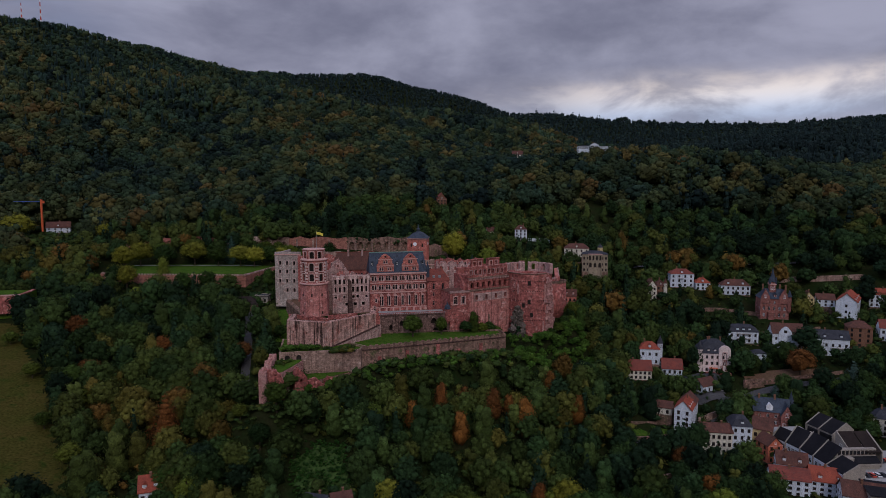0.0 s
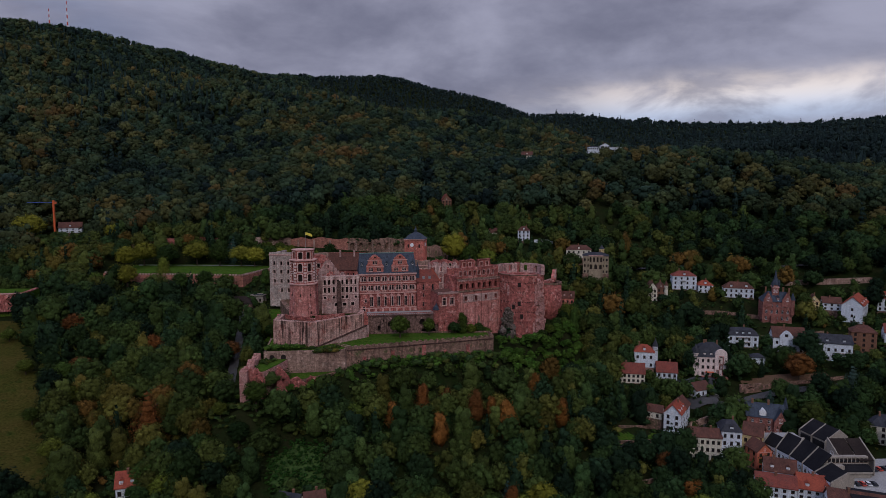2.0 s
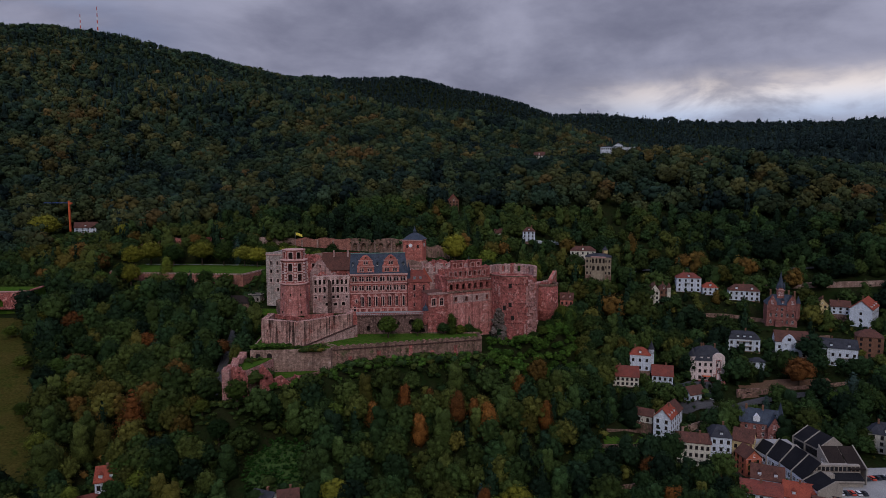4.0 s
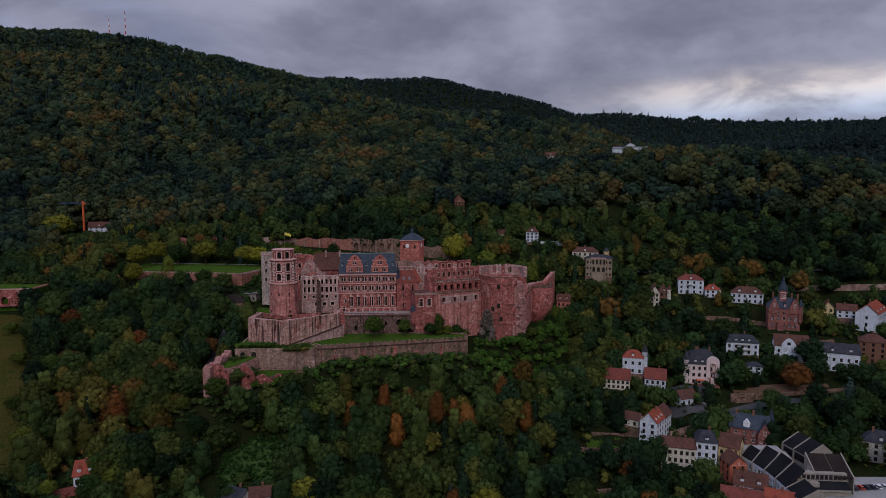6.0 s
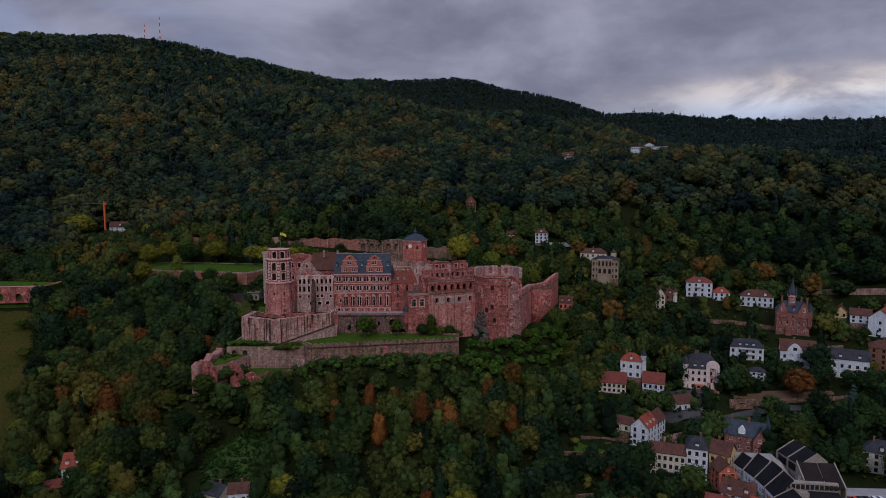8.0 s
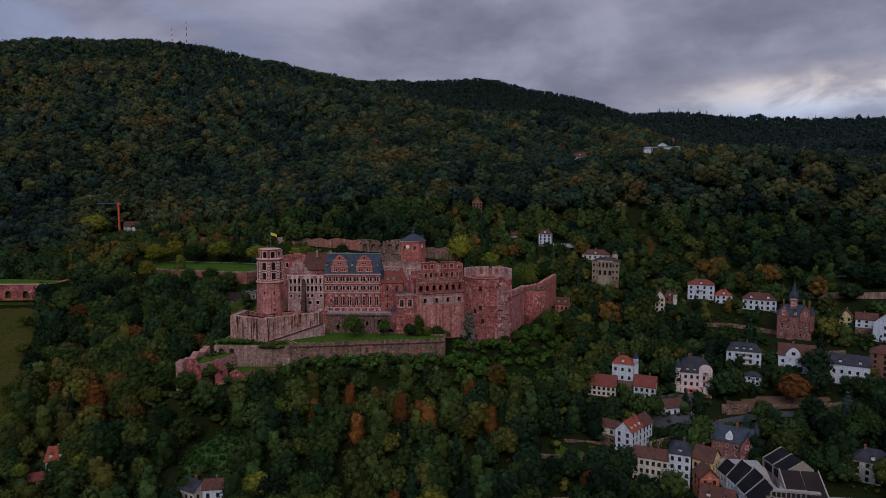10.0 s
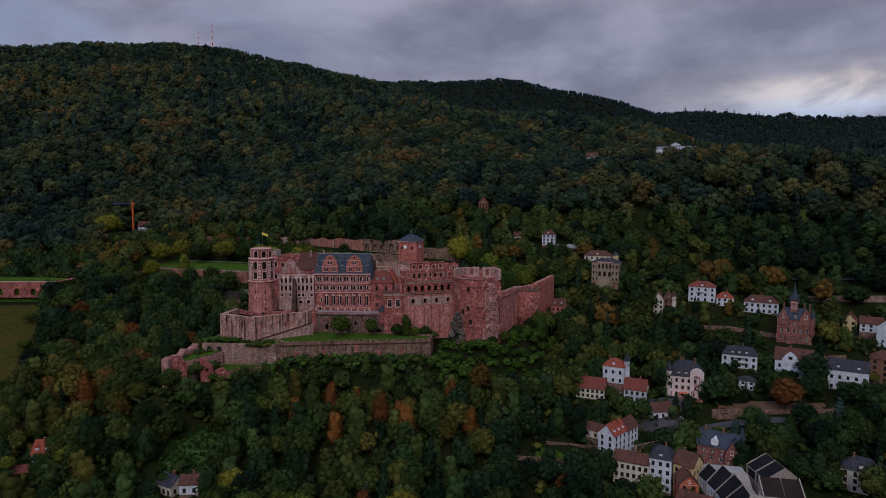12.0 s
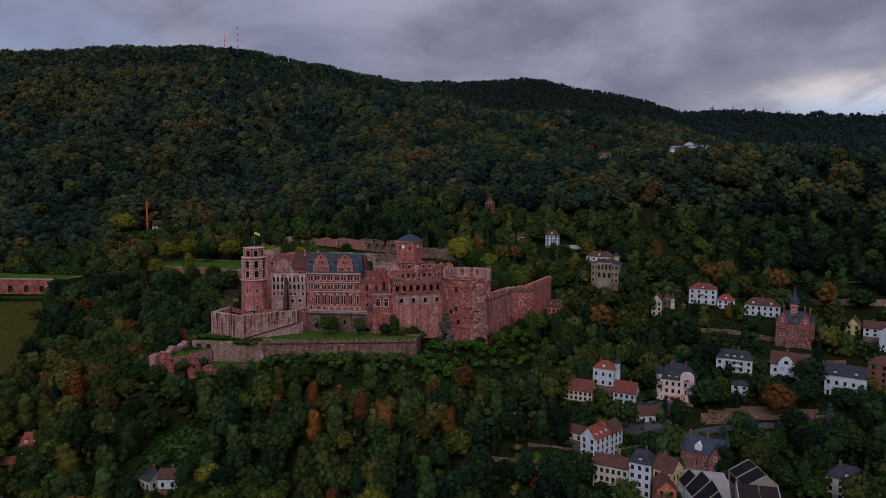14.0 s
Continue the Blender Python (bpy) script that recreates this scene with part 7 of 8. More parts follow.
garden_wall([(84, 296), (108, 312), (122, 322)], 3.2, STONE_DARK, "low sandstone garden wall beside the lane")
garden_wall([(100, 322), (120, 336), (128, 344)], 2.6, STONE_DARK, "sandstone terrace wall under the white house")
garden_wall([(142, 337), (150, 342), (160, 346), (167, 350), (174, 356)], 6.0, STONE_WORN, "curved sandstone retaining wall of the lane")
garden_wall([(184, 368), (200, 372), (222, 373), (244, 373)], 3.0, STONE_DARK, "long sandstone garden wall")
garden_wall([(186, 464), (206, 462), (232, 455)], 4.0, STONE_DARK, "sandstone terrace wall under the villas")
garden_wall([(206, 432), (222, 432), (262, 428)], 3.5, STONE_DARK, "sandstone terrace wall")
garden_wall([(240, 500), (280, 496), (330, 488)], 6.0, STONE_WORN, "tall sandstone retaining wall of the road")
garden_wall([(94, 272), (112, 282), (126, 288)], 3.0, STONE_DARK, "sandstone wall in the lower garden")
portal = thing("tunnel_portal", "dark arched road tunnel in a sandstone wall", "tunnel")
part("portal_wall", Geo().wall(14, 9, 1.2, [(4.2, 9.8, 2.5, 7.2)], along((182, 369), (196, 372), 11.5), None, True), STONE_DARK, portal)
part("dark_bore", Geo().box(4.0, 10.0, 1.3, 1.6, 2, 7.6, along((182, 369), (196, 372), 11.5)), OPENING_SHADE, portal, "dark sheet for the shade in the tunnel")
terr = thing("viewing_terrace", "sandstone viewing terrace with arches at the meadow", "terrace")
part("front_wall", Geo().wall(90, 11, 2.0, [(72, 76, 1.5, 6.5), (60, 64, 1.5, 6.5), (48, 52, 1.5, 6.5)], along((-342, 350), (-255.5, 374), 60.5), None, True), STONE, terr)
part("fill", Geo().prism([(-341.5, 352.5), (-256, 376), (-262, 400), (-345, 392)], 50, 70.8), LAWN, terr, "grass on the terrace")
part("coping", Geo().box(0, 90, -0.3, 0.9, 11, 11.6, along((-342, 350), (-255.5, 374), 60.5)), TRIM, terr)
part("side_wall", Geo().wall(26, 11, 2.0, (), along((-255.5, 374), (-262, 399), 60.5)), STONE, terr)

# ---- trees ----
def ico(sub):
    t = (1 + 5 ** 0.5) / 2
    v = [(-1, t, 0), (1, t, 0), (-1, -t, 0), (1, -t, 0), (0, -1, t), (0, 1, t), (0, -1, -t), (0, 1, -t), (t, 0, -1), (t, 0, 1), (-t, 0, -1), (-t, 0, 1)]
    f = [(0, 11, 5), (0, 5, 1), (0, 1, 7), (0, 7, 10), (0, 10, 11), (1, 5, 9), (5, 11, 4), (11, 10, 2), (10, 7, 6), (7, 1, 8), (3, 9, 4), (3, 4, 2), (3, 2, 6), (3, 6, 8), (3, 8, 9), (4, 9, 5), (2, 4, 11), (6, 2, 10), (8, 6, 7), (9, 8, 1)]
    v = [np.array(p) / np.linalg.norm(p) for p in v]
    for _ in range(sub):
        mid, nf = {}, []

        def half(a, b):
            k = (min(a, b), max(a, b))
            if k not in mid:
                p = v[a] + v[b]
                v.append(p / np.linalg.norm(p))
                mid[k] = len(v) - 1
            return mid[k]

        for a, b, c in f:
            ab, bc, ca = half(a, b), half(b, c), half(c, a)
            nf += [(a, ab, ca), (b, bc, ab), (c, ca, bc), (ab, bc, ca)]
        f = nf
    return np.array(v), np.array(f)


ICO = [ico(0), ico(1)]


def crown(seed, lobes, sub, clumps, size, kind="broad", quads=True):
    """A crown 1 high and about 1 across, foot at z = 0: lumpy limbs of foliage with many small leaf clumps standing off them. Gives vertices, triangles."""
    r = np.random.default_rng(seed)
    V, F, N, n = [], [], [], 0
    cen, rad = [], []
    if kind == "broad":
        lean = r.uniform(-0.05, 0.05, 2)
        squash = r.uniform(0.86, 1.12)
        cen.append(np.array([0, 0, 0.45])), rad.append(np.array([0.36, 0.36, 0.42]))
        for k in range(1, lobes):
            a = 2 * math.pi * (k * 0.382 + r.uniform(-0.07, 0.07))
            up = 0.97 - 1.35 * (k - 1 + r.uniform(-0.3, 0.3)) / max(1, lobes - 1)
            m = math.sqrt(max(0.0, 1 - min(1.0, up) ** 2)) * r.uniform(0.8, 1.12)
            q = 0.62 / math.sqrt(lobes) * r.uniform(0.6, 1.3)
            cen.append(np.array([0.33 * m * math.cos(a) * squash + lean[0] * up, 0.33 * m * math.sin(a) / squash + lean[1] * up, 0.46 + 0.37 * up * r.uniform(0.86, 1.06)]))
            rad.append(np.array([1, 1, 0.86]) * q)
    elif kind == "tall":
        for k in range(lobes):
            h = 0.12 + 0.76 * k / max(1, lobes - 1)
            a = r.uniform(0, 6.28)
            c = np.array([0.1 * math.cos(a), 0.1 * math.sin(a), h])
            cen.append(c), rad.append(np.array([1, 1, 1.1]) * (0.30 * (1 - 0.72 * h) + 0.05))
    else:
        for k in range(lobes):
            h = k / lobes
            cen.append(np.array([r.uniform(-.02, .02), r.uniform(-.02, .02), h + 0.08]))
            rad.append(np.array([1, 1, 0.5]) * (0.40 * (1 - h) ** 0.9 + 0.03))
    for c, q in zip(cen, rad):
        v, f = ICO[sub]
        p = v * (1 + 0.16 * np.sin(v @ r.uniform(-5, 5, 3) + r.uniform(0, 6))[:, None]) * (0.9 + 0.2 * r.random((len(v), 1)))
        if kind == "cone":
            p = p.copy()
            p[:, 2] = p[:, 2] * 0.9 - 0.55 * (np.hypot(p[:, 0], p[:, 1]))
        V.append(c + p * q * 0.76), F.append(f + n), N.append(v)
        n += len(v)
    if clumps:
        w = np.array([q[0] ** 2 for q in rad])
        pick = r.choice(len(cen), clumps, p=w / w.sum())
        d = r.normal(size=(clumps, 3))
        d[:, 2] = np.abs(d[:, 2]) * 1.1 - 0.40
        d /= np.linalg.norm(d, axis=1)[:, None]
        C, Q = np.array(cen)[pick], np.array(rad)[pick]
        P = C + d * Q * r.uniform(0.78, 1.26, (clumps, 1))
        keep = P[:, 2] > 0.03
        for c, q in zip(cen, rad):
            keep &= (((P - c) / q) ** 2).sum(1) > 0.5
        P, d = P[keep], d[keep]
        k = len(P)
        a = np.cross(d + r.normal(scale=0.5, size=(k, 3)), r.normal(size=(k, 3)))
        a /= np.linalg.norm(a, axis=1)[:, None]
        b = np.cross(d + r.normal(scale=0.35, size=(k, 3)), a)
        b /= np.linalg.norm(b, axis=1)[:, None]
        s = size * r.uniform(0.6, 1.4, (k, 1))
        quad = np.stack([P - a * s, P - b * s * 0.8 + d * s * 0.3, P + a * s, P + b * s * 0.8 - d * s * 0.25], 1).reshape(-1, 3)
        i = n + 4 * np.arange(k)
        if not quads:
            quad = quad.reshape(-1, 4, 3)[:, :3].reshape(-1, 3)
            i = n + 3 * np.arange(k)
        V.append(quad), N.append(np.repeat(d + r.normal(scale=0.5, size=d.shape), 4 if quads else 3, 0))
        F.append(np.concatenate([np.stack([i, i + 1, i + 2], 1), np.stack([i, i + 2, i + 3], 1)]) if quads else np.stack([i, i + 1, i + 2], 1))
    V, F, N = np.concatenate(V), np.concatenate(F), np.concatenate(N)
    N = 0.75 * N + 0.9 * (V - np.array([0, 0, 0.40])) + np.array([0, 0, 0.12])
    return V, F, N / np.linalg.norm(N, axis=1)[:, None]


def spruce(seed):
    """A far conifer: three ragged tiers of branches, 1 high."""
    r = np.random.default_rng(seed)
    V, F, N, n = [], [], [], 0
    for z0, z1, rad in ((0.05, 0.5, 0.42), (0.3, 0.75, 0.31), (0.55, 1.05, 0.2)):
        a = np.linspace(0, 2 * np.pi, 7)[:6] + r.uniform(0, 1)
        q = rad * r.uniform(0.75, 1.2, 6)
        V.append(np.concatenate([np.stack([q * np.cos(a), q * np.sin(a), z0 + r.uniform(-0.05, 0.05, 6)], 1), [[0, 0, z1]]]))
        N.append(np.concatenate([np.stack([np.cos(a), np.sin(a), np.full(6, 0.4)], 1), [[0, 0, 1]]]))
        F.append(np.array([(k, (k + 1) % 6, 6) for k in range(6)]) + n)
        n += 7
    N = np.concatenate(N)
    return np.concatenate(V), np.concatenate(F), N / np.linalg.norm(N, axis=1)[:, None]


def tri_mesh(name, V, F, N, mat, tone=None):
    me = bpy.data.meshes.new(name)
    me.vertices.add(len(V))
    me.vertices.foreach_set("co", V.astype(np.float32).ravel())
    me.loops.add(3 * len(F))
    me.loops.foreach_set("vertex_index", F.astype(np.int32).ravel())
    me.polygons.add(len(F))
    me.polygons.foreach_set("loop_start", np.arange(0, 3 * len(F), 3, dtype=np.int32))
    me.polygons.foreach_set("use_smooth", np.ones(len(F), bool))
    if tone is not None:
        me.attributes.new("tone", "FLOAT", "POINT").data.foreach_set("value", tone.astype(np.float32))
    me.update(calc_edges=True)
    me.normals_split_custom_set_from_vertices(N.astype(np.float32))
    me.materials.append(mat)
    return me


def trunk_geo(seed):
    """A tapered trunk with a few limbs; 1 high."""
    r = random.Random(seed)
    g = Geo().lathe([(0.035, -0.25), (0.028, 0.15), (0.02, 0.5), (0.008, 0.85)], 6)
    for k in range(5):
        a, z = k * 2.4 + r.random(), 0.25 + 0.09 * k
        tip = (0.28 * math.cos(a), 0.28 * math.sin(a), z + 0.22)
        g.add([(0.02, 0, z), (-0.01, 0.017, z), (-0.01, -0.017, z), tip], [(0, 1, 3), (1, 2, 3), (2, 0, 3)])
    return g


SPECIES = {}
for kind, mats in (("broad", (LEAF_TREE, LEAF_RUST, LEAF_YELLOW)), ("tall", (LEAF_TREE, LEAF_RUST)), ("cone", (LEAF_BLUE, LEAF_RUST))):
    for mi, mat in enumerate(mats):
        for k in range(4 if mi == 0 else 2):
            V, F, N = crown(100 + 10 * mi + k, {"broad": 40, "tall": 18, "cone": 11}[kind], 0, 3200 if kind != "cone" else 2000, 0.023, kind, False)
            SPECIES.setdefault((kind, mi), []).append(tri_mesh("crown", V, F, N, mat))
TRUNKS = [mesh_of("trunk", trunk_geo(k), BARK) for k in range(3)]
WORDS = {("broad", 0): "broad green deciduous tree on the slope", ("broad", 1): "deciduous tree with rust-brown autumn leaves", ("broad", 2): "deciduous tree with yellow autumn leaves",
         ("tall", 0): "slender green deciduous tree", ("tall", 1): "slender tree with rust-brown leaves", ("cone", 0): "dark blue-green conifer among leafy trees", ("cone", 1): "rust-coloured conical larch on the slope"}


def tree(x, y, height, width, kind="broad", mi=0, seed=0, z=None):
    r = random.Random(seed)
    m = pose(x, y, (ground_z(x, y) if z is None else z), 0, 0, r.uniform(0, 360))
    t = new("tree")
    t.matrix_basis = m
    tagged(t, WORDS[kind, mi], "tree", "trees round the palace")
    tr = new("trunk", TRUNKS[seed % 3])
    tr.parent, tr.matrix_basis = t, Matrix.Diagonal((height, height, height, 1))
    c = new("crown", SPECIES[kind, mi][seed % len(SPECIES[kind, mi])])
    lift = 0.09 if kind != "cone" else 0.05
    c.parent, c.matrix_basis = t, Matrix.Translation((0, 0, height * lift)) @ Matrix.Diagonal((width * 1.1, width * 1.1, height * (1 - lift), 1))
    return t


# ground where no wood grows
OPEN = [MEADOW_PLAN, IVY_PLAN, [(180, 450), (230, 442), (232, 456), (206, 463), (182, 466)], [(-66, 250), (-62, 228), (-42, 226), (-36, 244)], [(150, 346), (168, 347), (186, 356), (240, 360), (244, 380), (206, 384), (186, 379), (165, 362)], [(90, 292), (104, 296), (126, 316), (128, 328), (118, 333), (98, 318)],
        [(-152, 424), (-138, 434), (-104, 455), (-96, 430), (-108, 396), (-140, 404)], [(-250, 445), (-216, 412), (-150, 404), (-128, 412), (-128, 500), (-250, 510)],
        [(-142, 496), (-142, 529), (-130, 529), (-80, 524), (-20, 524), (-20, 500), (-110, 496)],
        [(-345, 345), (-256, 368), (-256, 400), (-345, 395)],
        [(-112, 392), (-90, 334), (-92, 277), (-72, 278), (-58, 292), (-34, 292), (50, 317), (72, 343), (94, 370), (96, 410), (88, 500), (40, 528), (-28, 521), (-80, 521), (-110, 512), (-236, 500), (-236, 478), (-232, 466), (-138, 430), (-106, 430)],
        [(142, 245), (150, 300), (164, 322), (192, 324), (208, 315), (233, 306), (236, 280), (225, 240)], [(-390, 606), (-392, 566), (-330, 500), (-296, 508), (-345, 606)],
        ]


def open_ground(x, y):
    r = np.zeros(np.shape(x), bool)
    for p in OPEN:
        r |= inside(p, x, y)
    for cx, cy, q in CLEAR + GAPS:
        r |= (x - cx) ** 2 + (y - cy) ** 2 < q * q
    for line, half in LINES:
        for (x0, y0), (x1, y1) in zip(line, line[1:]):
            t = np.clip(((x - x0) * (x1 - x0) + (y - y0) * (y1 - y0)) / ((x1 - x0) ** 2 + (y1 - y0) ** 2), 0, 1)
            r |= (x - x0 - t * (x1 - x0)) ** 2 + (y - y0 - t * (y1 - y0)) ** 2 < half * half
    return r


rng = np.random.default_rng(4)
RUST_TREES = (  # x, y, height, width, shape, leaf
    (39, 286, 18, 12, "tall", 1), (32, 296, 11, 8, "tall", 1), (54, 310, 17, 10, "tall", 1), (-1, 291, 16, 9, "tall", 1), (10, 296, 12, 8, "tall", 1), (-120, 263, 23, 17, "cone", 1),
    (-177, 307, 12, 13, "broad", 1), (-206, 348, 15, 14, "broad", 1), (-129, 318, 12, 9, "broad", 1), (218, 374, 20, 18, "broad", 1), (140, 280, 12, 10, "broad", 1),
)
MORE_RUST_TREES = (  # the rest of them
    (122, 312, 12, 7, "broad", 1), (-106, 326, 12, 11, "broad", 1), (-14, 280, 14, 9, "tall", 1), (24, 292, 16, 11, "tall", 1), (8, 276, 16, 10, "tall", 1),
    (66, 300, 15, 10, "tall", 1), (112, 284, 14, 10, "broad", 1), (118, 262, 14, 11, "broad", 1), (-150, 330, 14, 11, "broad", 1),
)
YELLOW_TREES = (  # turning trees
    (-230, 436, 16, 13, "broad", 2), (-22, 240, 15, 15, "broad", 2), (160, 322, 12, 12, "broad", 2), (-376, 552, 27, 30, "broad", 2), (-290, 540, 18, 18, "broad", 2), (140, 262, 12, 9, "broad", 2),
    (-228, 346, 14, 13, "broad", 2),
)
GARDEN_FOOT_TREES = (  # in the lower garden before the retaining wall
    (-160, 422, 17, 14, "broad", 0), (-174, 416, 17, 14, "broad", 0), (-152, 408, 14, 13, "broad", 0), (-190, 420, 10, 9, "broad", 0), (-146, 424, 14, 12, "broad", 0), (-216, 424, 20, 14, "broad", 2), (-228, 432, 17, 14, "broad", 0),
    (-124, 440, 12, 10, "tall", 0), (-116, 446, 12, 9, "broad", 0), (-112, 436, 9, 8, "broad", 0), (-204, 412, 8, 8, "broad", 0), (-118, 398, 7, 7, "broad", 0), 
    (-198, 440, 18, 12, "tall", 0), (-236, 420, 15, 13, "broad", 0), (-186, 404, 13, 12, "broad", 0),
)
TOWN_TREES = (  # among the villas
    (190, 350, 14, 10, "cone", 0), (236, 352, 20, 15, "cone", 0), (226, 350, 13, 12, "broad", 0), (244, 348, 13, 12, "broad", 0), (163, 300, 11, 9, "broad", 0), (108, 496, 11, 9, "broad", 0),
    (117, 494, 12, 10, "broad", 0), (127, 492, 10, 9, "broad", 0), (137, 494, 11, 9, "broad", 0),
)
OUTWORK_TREES = (  # below the outer bastion and before the lowest houses
    (-105, 224, 13, 11, "broad", 0), (-98, 230, 13, 12, "broad", 0), (-108, 236, 14, 12, "broad", 0), (-122, 222, 9, 8, "broad", 0), (-92, 238, 13, 12, "broad", 0),
    (-73, 267, 14, 13, "broad", 0), (-60, 276, 13, 11, "broad", 0), (-50, 281, 14, 13, "broad", 0), (-78, 258, 12, 11, "broad", 0), (-88, 264, 9, 8, "broad", 0), (-40, 285, 9, 9, "broad", 0), (-90, 254, 11, 11, "broad", 0), (-32, 280, 12, 11, "broad", 0),
)
MEADOW_TREES = (  # at the meadow's edge
    (-168, 282, 13, 12, "broad", 0), (-182, 300, 13, 13, "broad", 0), (-196, 312, 14, 13, "broad", 0), (-212, 328, 13, 12, "broad", 0), (-160, 262, 12, 11, "broad", 0), (-152, 246, 12, 12, "broad", 0),
    (-176, 268, 9, 9, "broad", 0), (-204, 304, 9, 10, "broad", 0), (-236, 336, 8, 9, "broad", 0), (-242, 358, 12, 12, "broad", 0),
)
GAPS = [(x, y, w * 0.36) for x, y, h, w, kind, mi in RUST_TREES + MORE_RUST_TREES] + [(-79, 265, 13), (-67, 275, 8), (-53, 295, 9), (-42, 297, 8), (-60, 284, 7), (290, 435, 9), (302, 442, 8), (252, 398, 7), (60, 572, 8), (67, 570, 9), (62, 562, 7)]


def scatter(d0, d1, spacing, b0=-56, b1=42):
    """Places for trees on a jittered grid, between two distances from the foot of the town."""
    s = spacing
    X, Y = np.meshgrid(np.arange(-2300, 1800, s), np.arange(60, 2750, s))
    X = X + rng.uniform(-0.42, 0.42, X.shape) * s + (np.arange(X.shape[0]) % 2)[:, None] * s / 2
    Y = Y + rng.uniform(-0.42, 0.42, Y.shape) * s
    d, b = np.hypot(X - 69, Y - 6), np.degrees(np.arctan2(X - 69, Y - 6))
    k = (d >= d0) & (d < d1) & (b > b0) & (b < b1)
    X, Y = X[k], Y[k]
    k = ~open_ground(X, Y)
    return X[k], Y[k]


def tone_at(X, Y):
    t = 0.43 + 0.22 * np.sin(X / 61 + 1.7 * np.sin(Y / 88)) * np.sin(Y / 73 + 0.4) + 0.12 * np.sin(X / 29 + Y / 41) + 0.20 * np.exp(-((X + 310) / 95) ** 2 - ((Y - 500) / 80) ** 2) + 0.12 * ((Y > 900) & (X < -0.62 * Y)) + 0.05 * ((Y > 600) & (Y < 1000) & (X > 180)) + 0.22 * np.exp(-((X - 72) / 40) ** 2 - ((Y - 322) / 32) ** 2) + rng.normal(scale=0.21, size=X.shape)
    return np.clip(t, 0, 1)


def low_view(x, y):
    """Gardens below a house front hold lower trees, so that its windows keep their outlook."""
    x, y = np.asarray(x, float), np.asarray(y, float)
    r = np.ones(x.shape)
    for cx, cy, q in CLEAR:
        u, v = (x - cx), (cy - y)
        r = np.where((np.abs(u + v * (cx - 69) / (cy - 6)) < q * 0.95) & (v > 0) & (v < np.where(cy > 700, q + 30, np.where(cy > 560, q + 32, q + (20 if cx > 190 else 13)))), np.minimum(r, 0.34 + 0.025 * np.maximum(v - q, 0)), r)
    return r


# trees nearest to the palace and town, one by one
nx, ny = scatter(205, 430, 8.8)
order = np.argsort(np.hypot(nx - 69, ny - 6))
near_tone = tone_at(nx, ny)
single = order[:190]
for i in single:
    u = rng.random()
    kind = "broad" if u < 0.74 else "tall" if u < 0.93 else "cone"
    mi = 0
    if near_tone[i] > 0.72 and kind != "cone":
        mi = 1
    elif near_tone[i] > 0.58 and kind == "broad":
        mi = 2 if u < 0.12 else 0
    hgt = rng.uniform(11.5, 19) * (1.15 if kind == "tall" else 1) * float(low_view(nx[i], ny[i]))
    tree(float(nx[i]), float(ny[i]), hgt, hgt * (rng.uniform(0.7, 0.95) if kind == "broad" else 0.52), kind, mi, int(i))


def forest(name, X, Y, tone, templates, hmin, hmax, label, wide=(0.72, 1.0), conifers=None, leaf=None, Z=None):
    """Many trees as one object."""
    Vs, Fs, Ns, Ts, n = [], [], [], [], 0
    Z = height_at(X, Y) if Z is None else Z
    low = low_view(X, Y)
    for j in range(len(X)):
        V, F, N = templates[int(rng.integers(len(templates)))]
        if conifers and rng.random() < conifers[0](X[j], Y[j]):
            V, F, N = conifers[1][int(rng.integers(len(conifers[1])))]
            h = rng.uniform(hmin, hmax) * 1.15
            w = h * 0.46
            tn = rng.uniform(0.0, 0.06)
        else:
            h = rng.uniform(hmin, hmax)
            w = h * rng.uniform(*wide)
            tn = tone[j]
        h, w = h * low[j], w * max(low[j], 0.5)
        a = rng.uniform(0, 6.283)
        c, s = math.cos(a) * w, math.sin(a) * w
        P = np.empty_like(V)
        P[:, 0] = V[:, 0] * c - V[:, 1] * s + X[j]
        P[:, 1] = V[:, 0] * s + V[:, 1] * c + Y[j]
        P[:, 2] = V[:, 2] * h * 0.95 + h * 0.03 + Z[j]
        Q = np.empty_like(N)
        Q[:, 0] = (N[:, 0] * c - N[:, 1] * s) / w
        Q[:, 1] = (N[:, 0] * s + N[:, 1] * c) / w
        Q[:, 2] = N[:, 2]
        Ns.append(Q)
        Vs.append(P), Fs.append(F + n), Ts.append(np.full(len(P), tn))
        n += len(P)
    ob = new(name, tri_mesh(name, np.concatenate(Vs), np.concatenate(Fs), np.concatenate(Ns), leaf or LEAF_FOREST, np.concatenate(Ts)))
    return tagged(ob, label, "forest", kind="stuff")


rest = order[190:]
near_t = [crown(250 + k, 30, 0, 1100, 0.031, "broad", False) for k in range(7)] + [crown(280 + k, 14, 0, 900, 0.03, "tall", False) for k in range(2)]
mid_t = [crown(200 + k, 20, 0, 560, 0.04, "broad", False) for k in range(8)] + [crown(230 + k, 7, 0, 360, 0.045, "tall", False) for k in range(2)]
far_t = [crown(300 + k, 13, 0, 190, 0.06, "broad", False) for k in range(10)]
far_c = [crown(340 + k, 5, 0, 40, 0.08, "cone") for k in range(4)]
mid_c = [crown(350 + k, 8, 0, 160, 0.06, "cone") for k in range(3)]
dist_t = [crown(400 + k, 7, 0, 44, 0.10, "broad", False) for k in range(8)]
ridge_t = [crown(420 + k, 3, 0, 16, 0.16, "broad", False) for k in range(6)]
dist_c = [spruce(440 + k) for k in range(4)]
wide_c = [(V * np.array([1.7, 1.7, 1.0]), F, N) for V, F, N in dist_c]
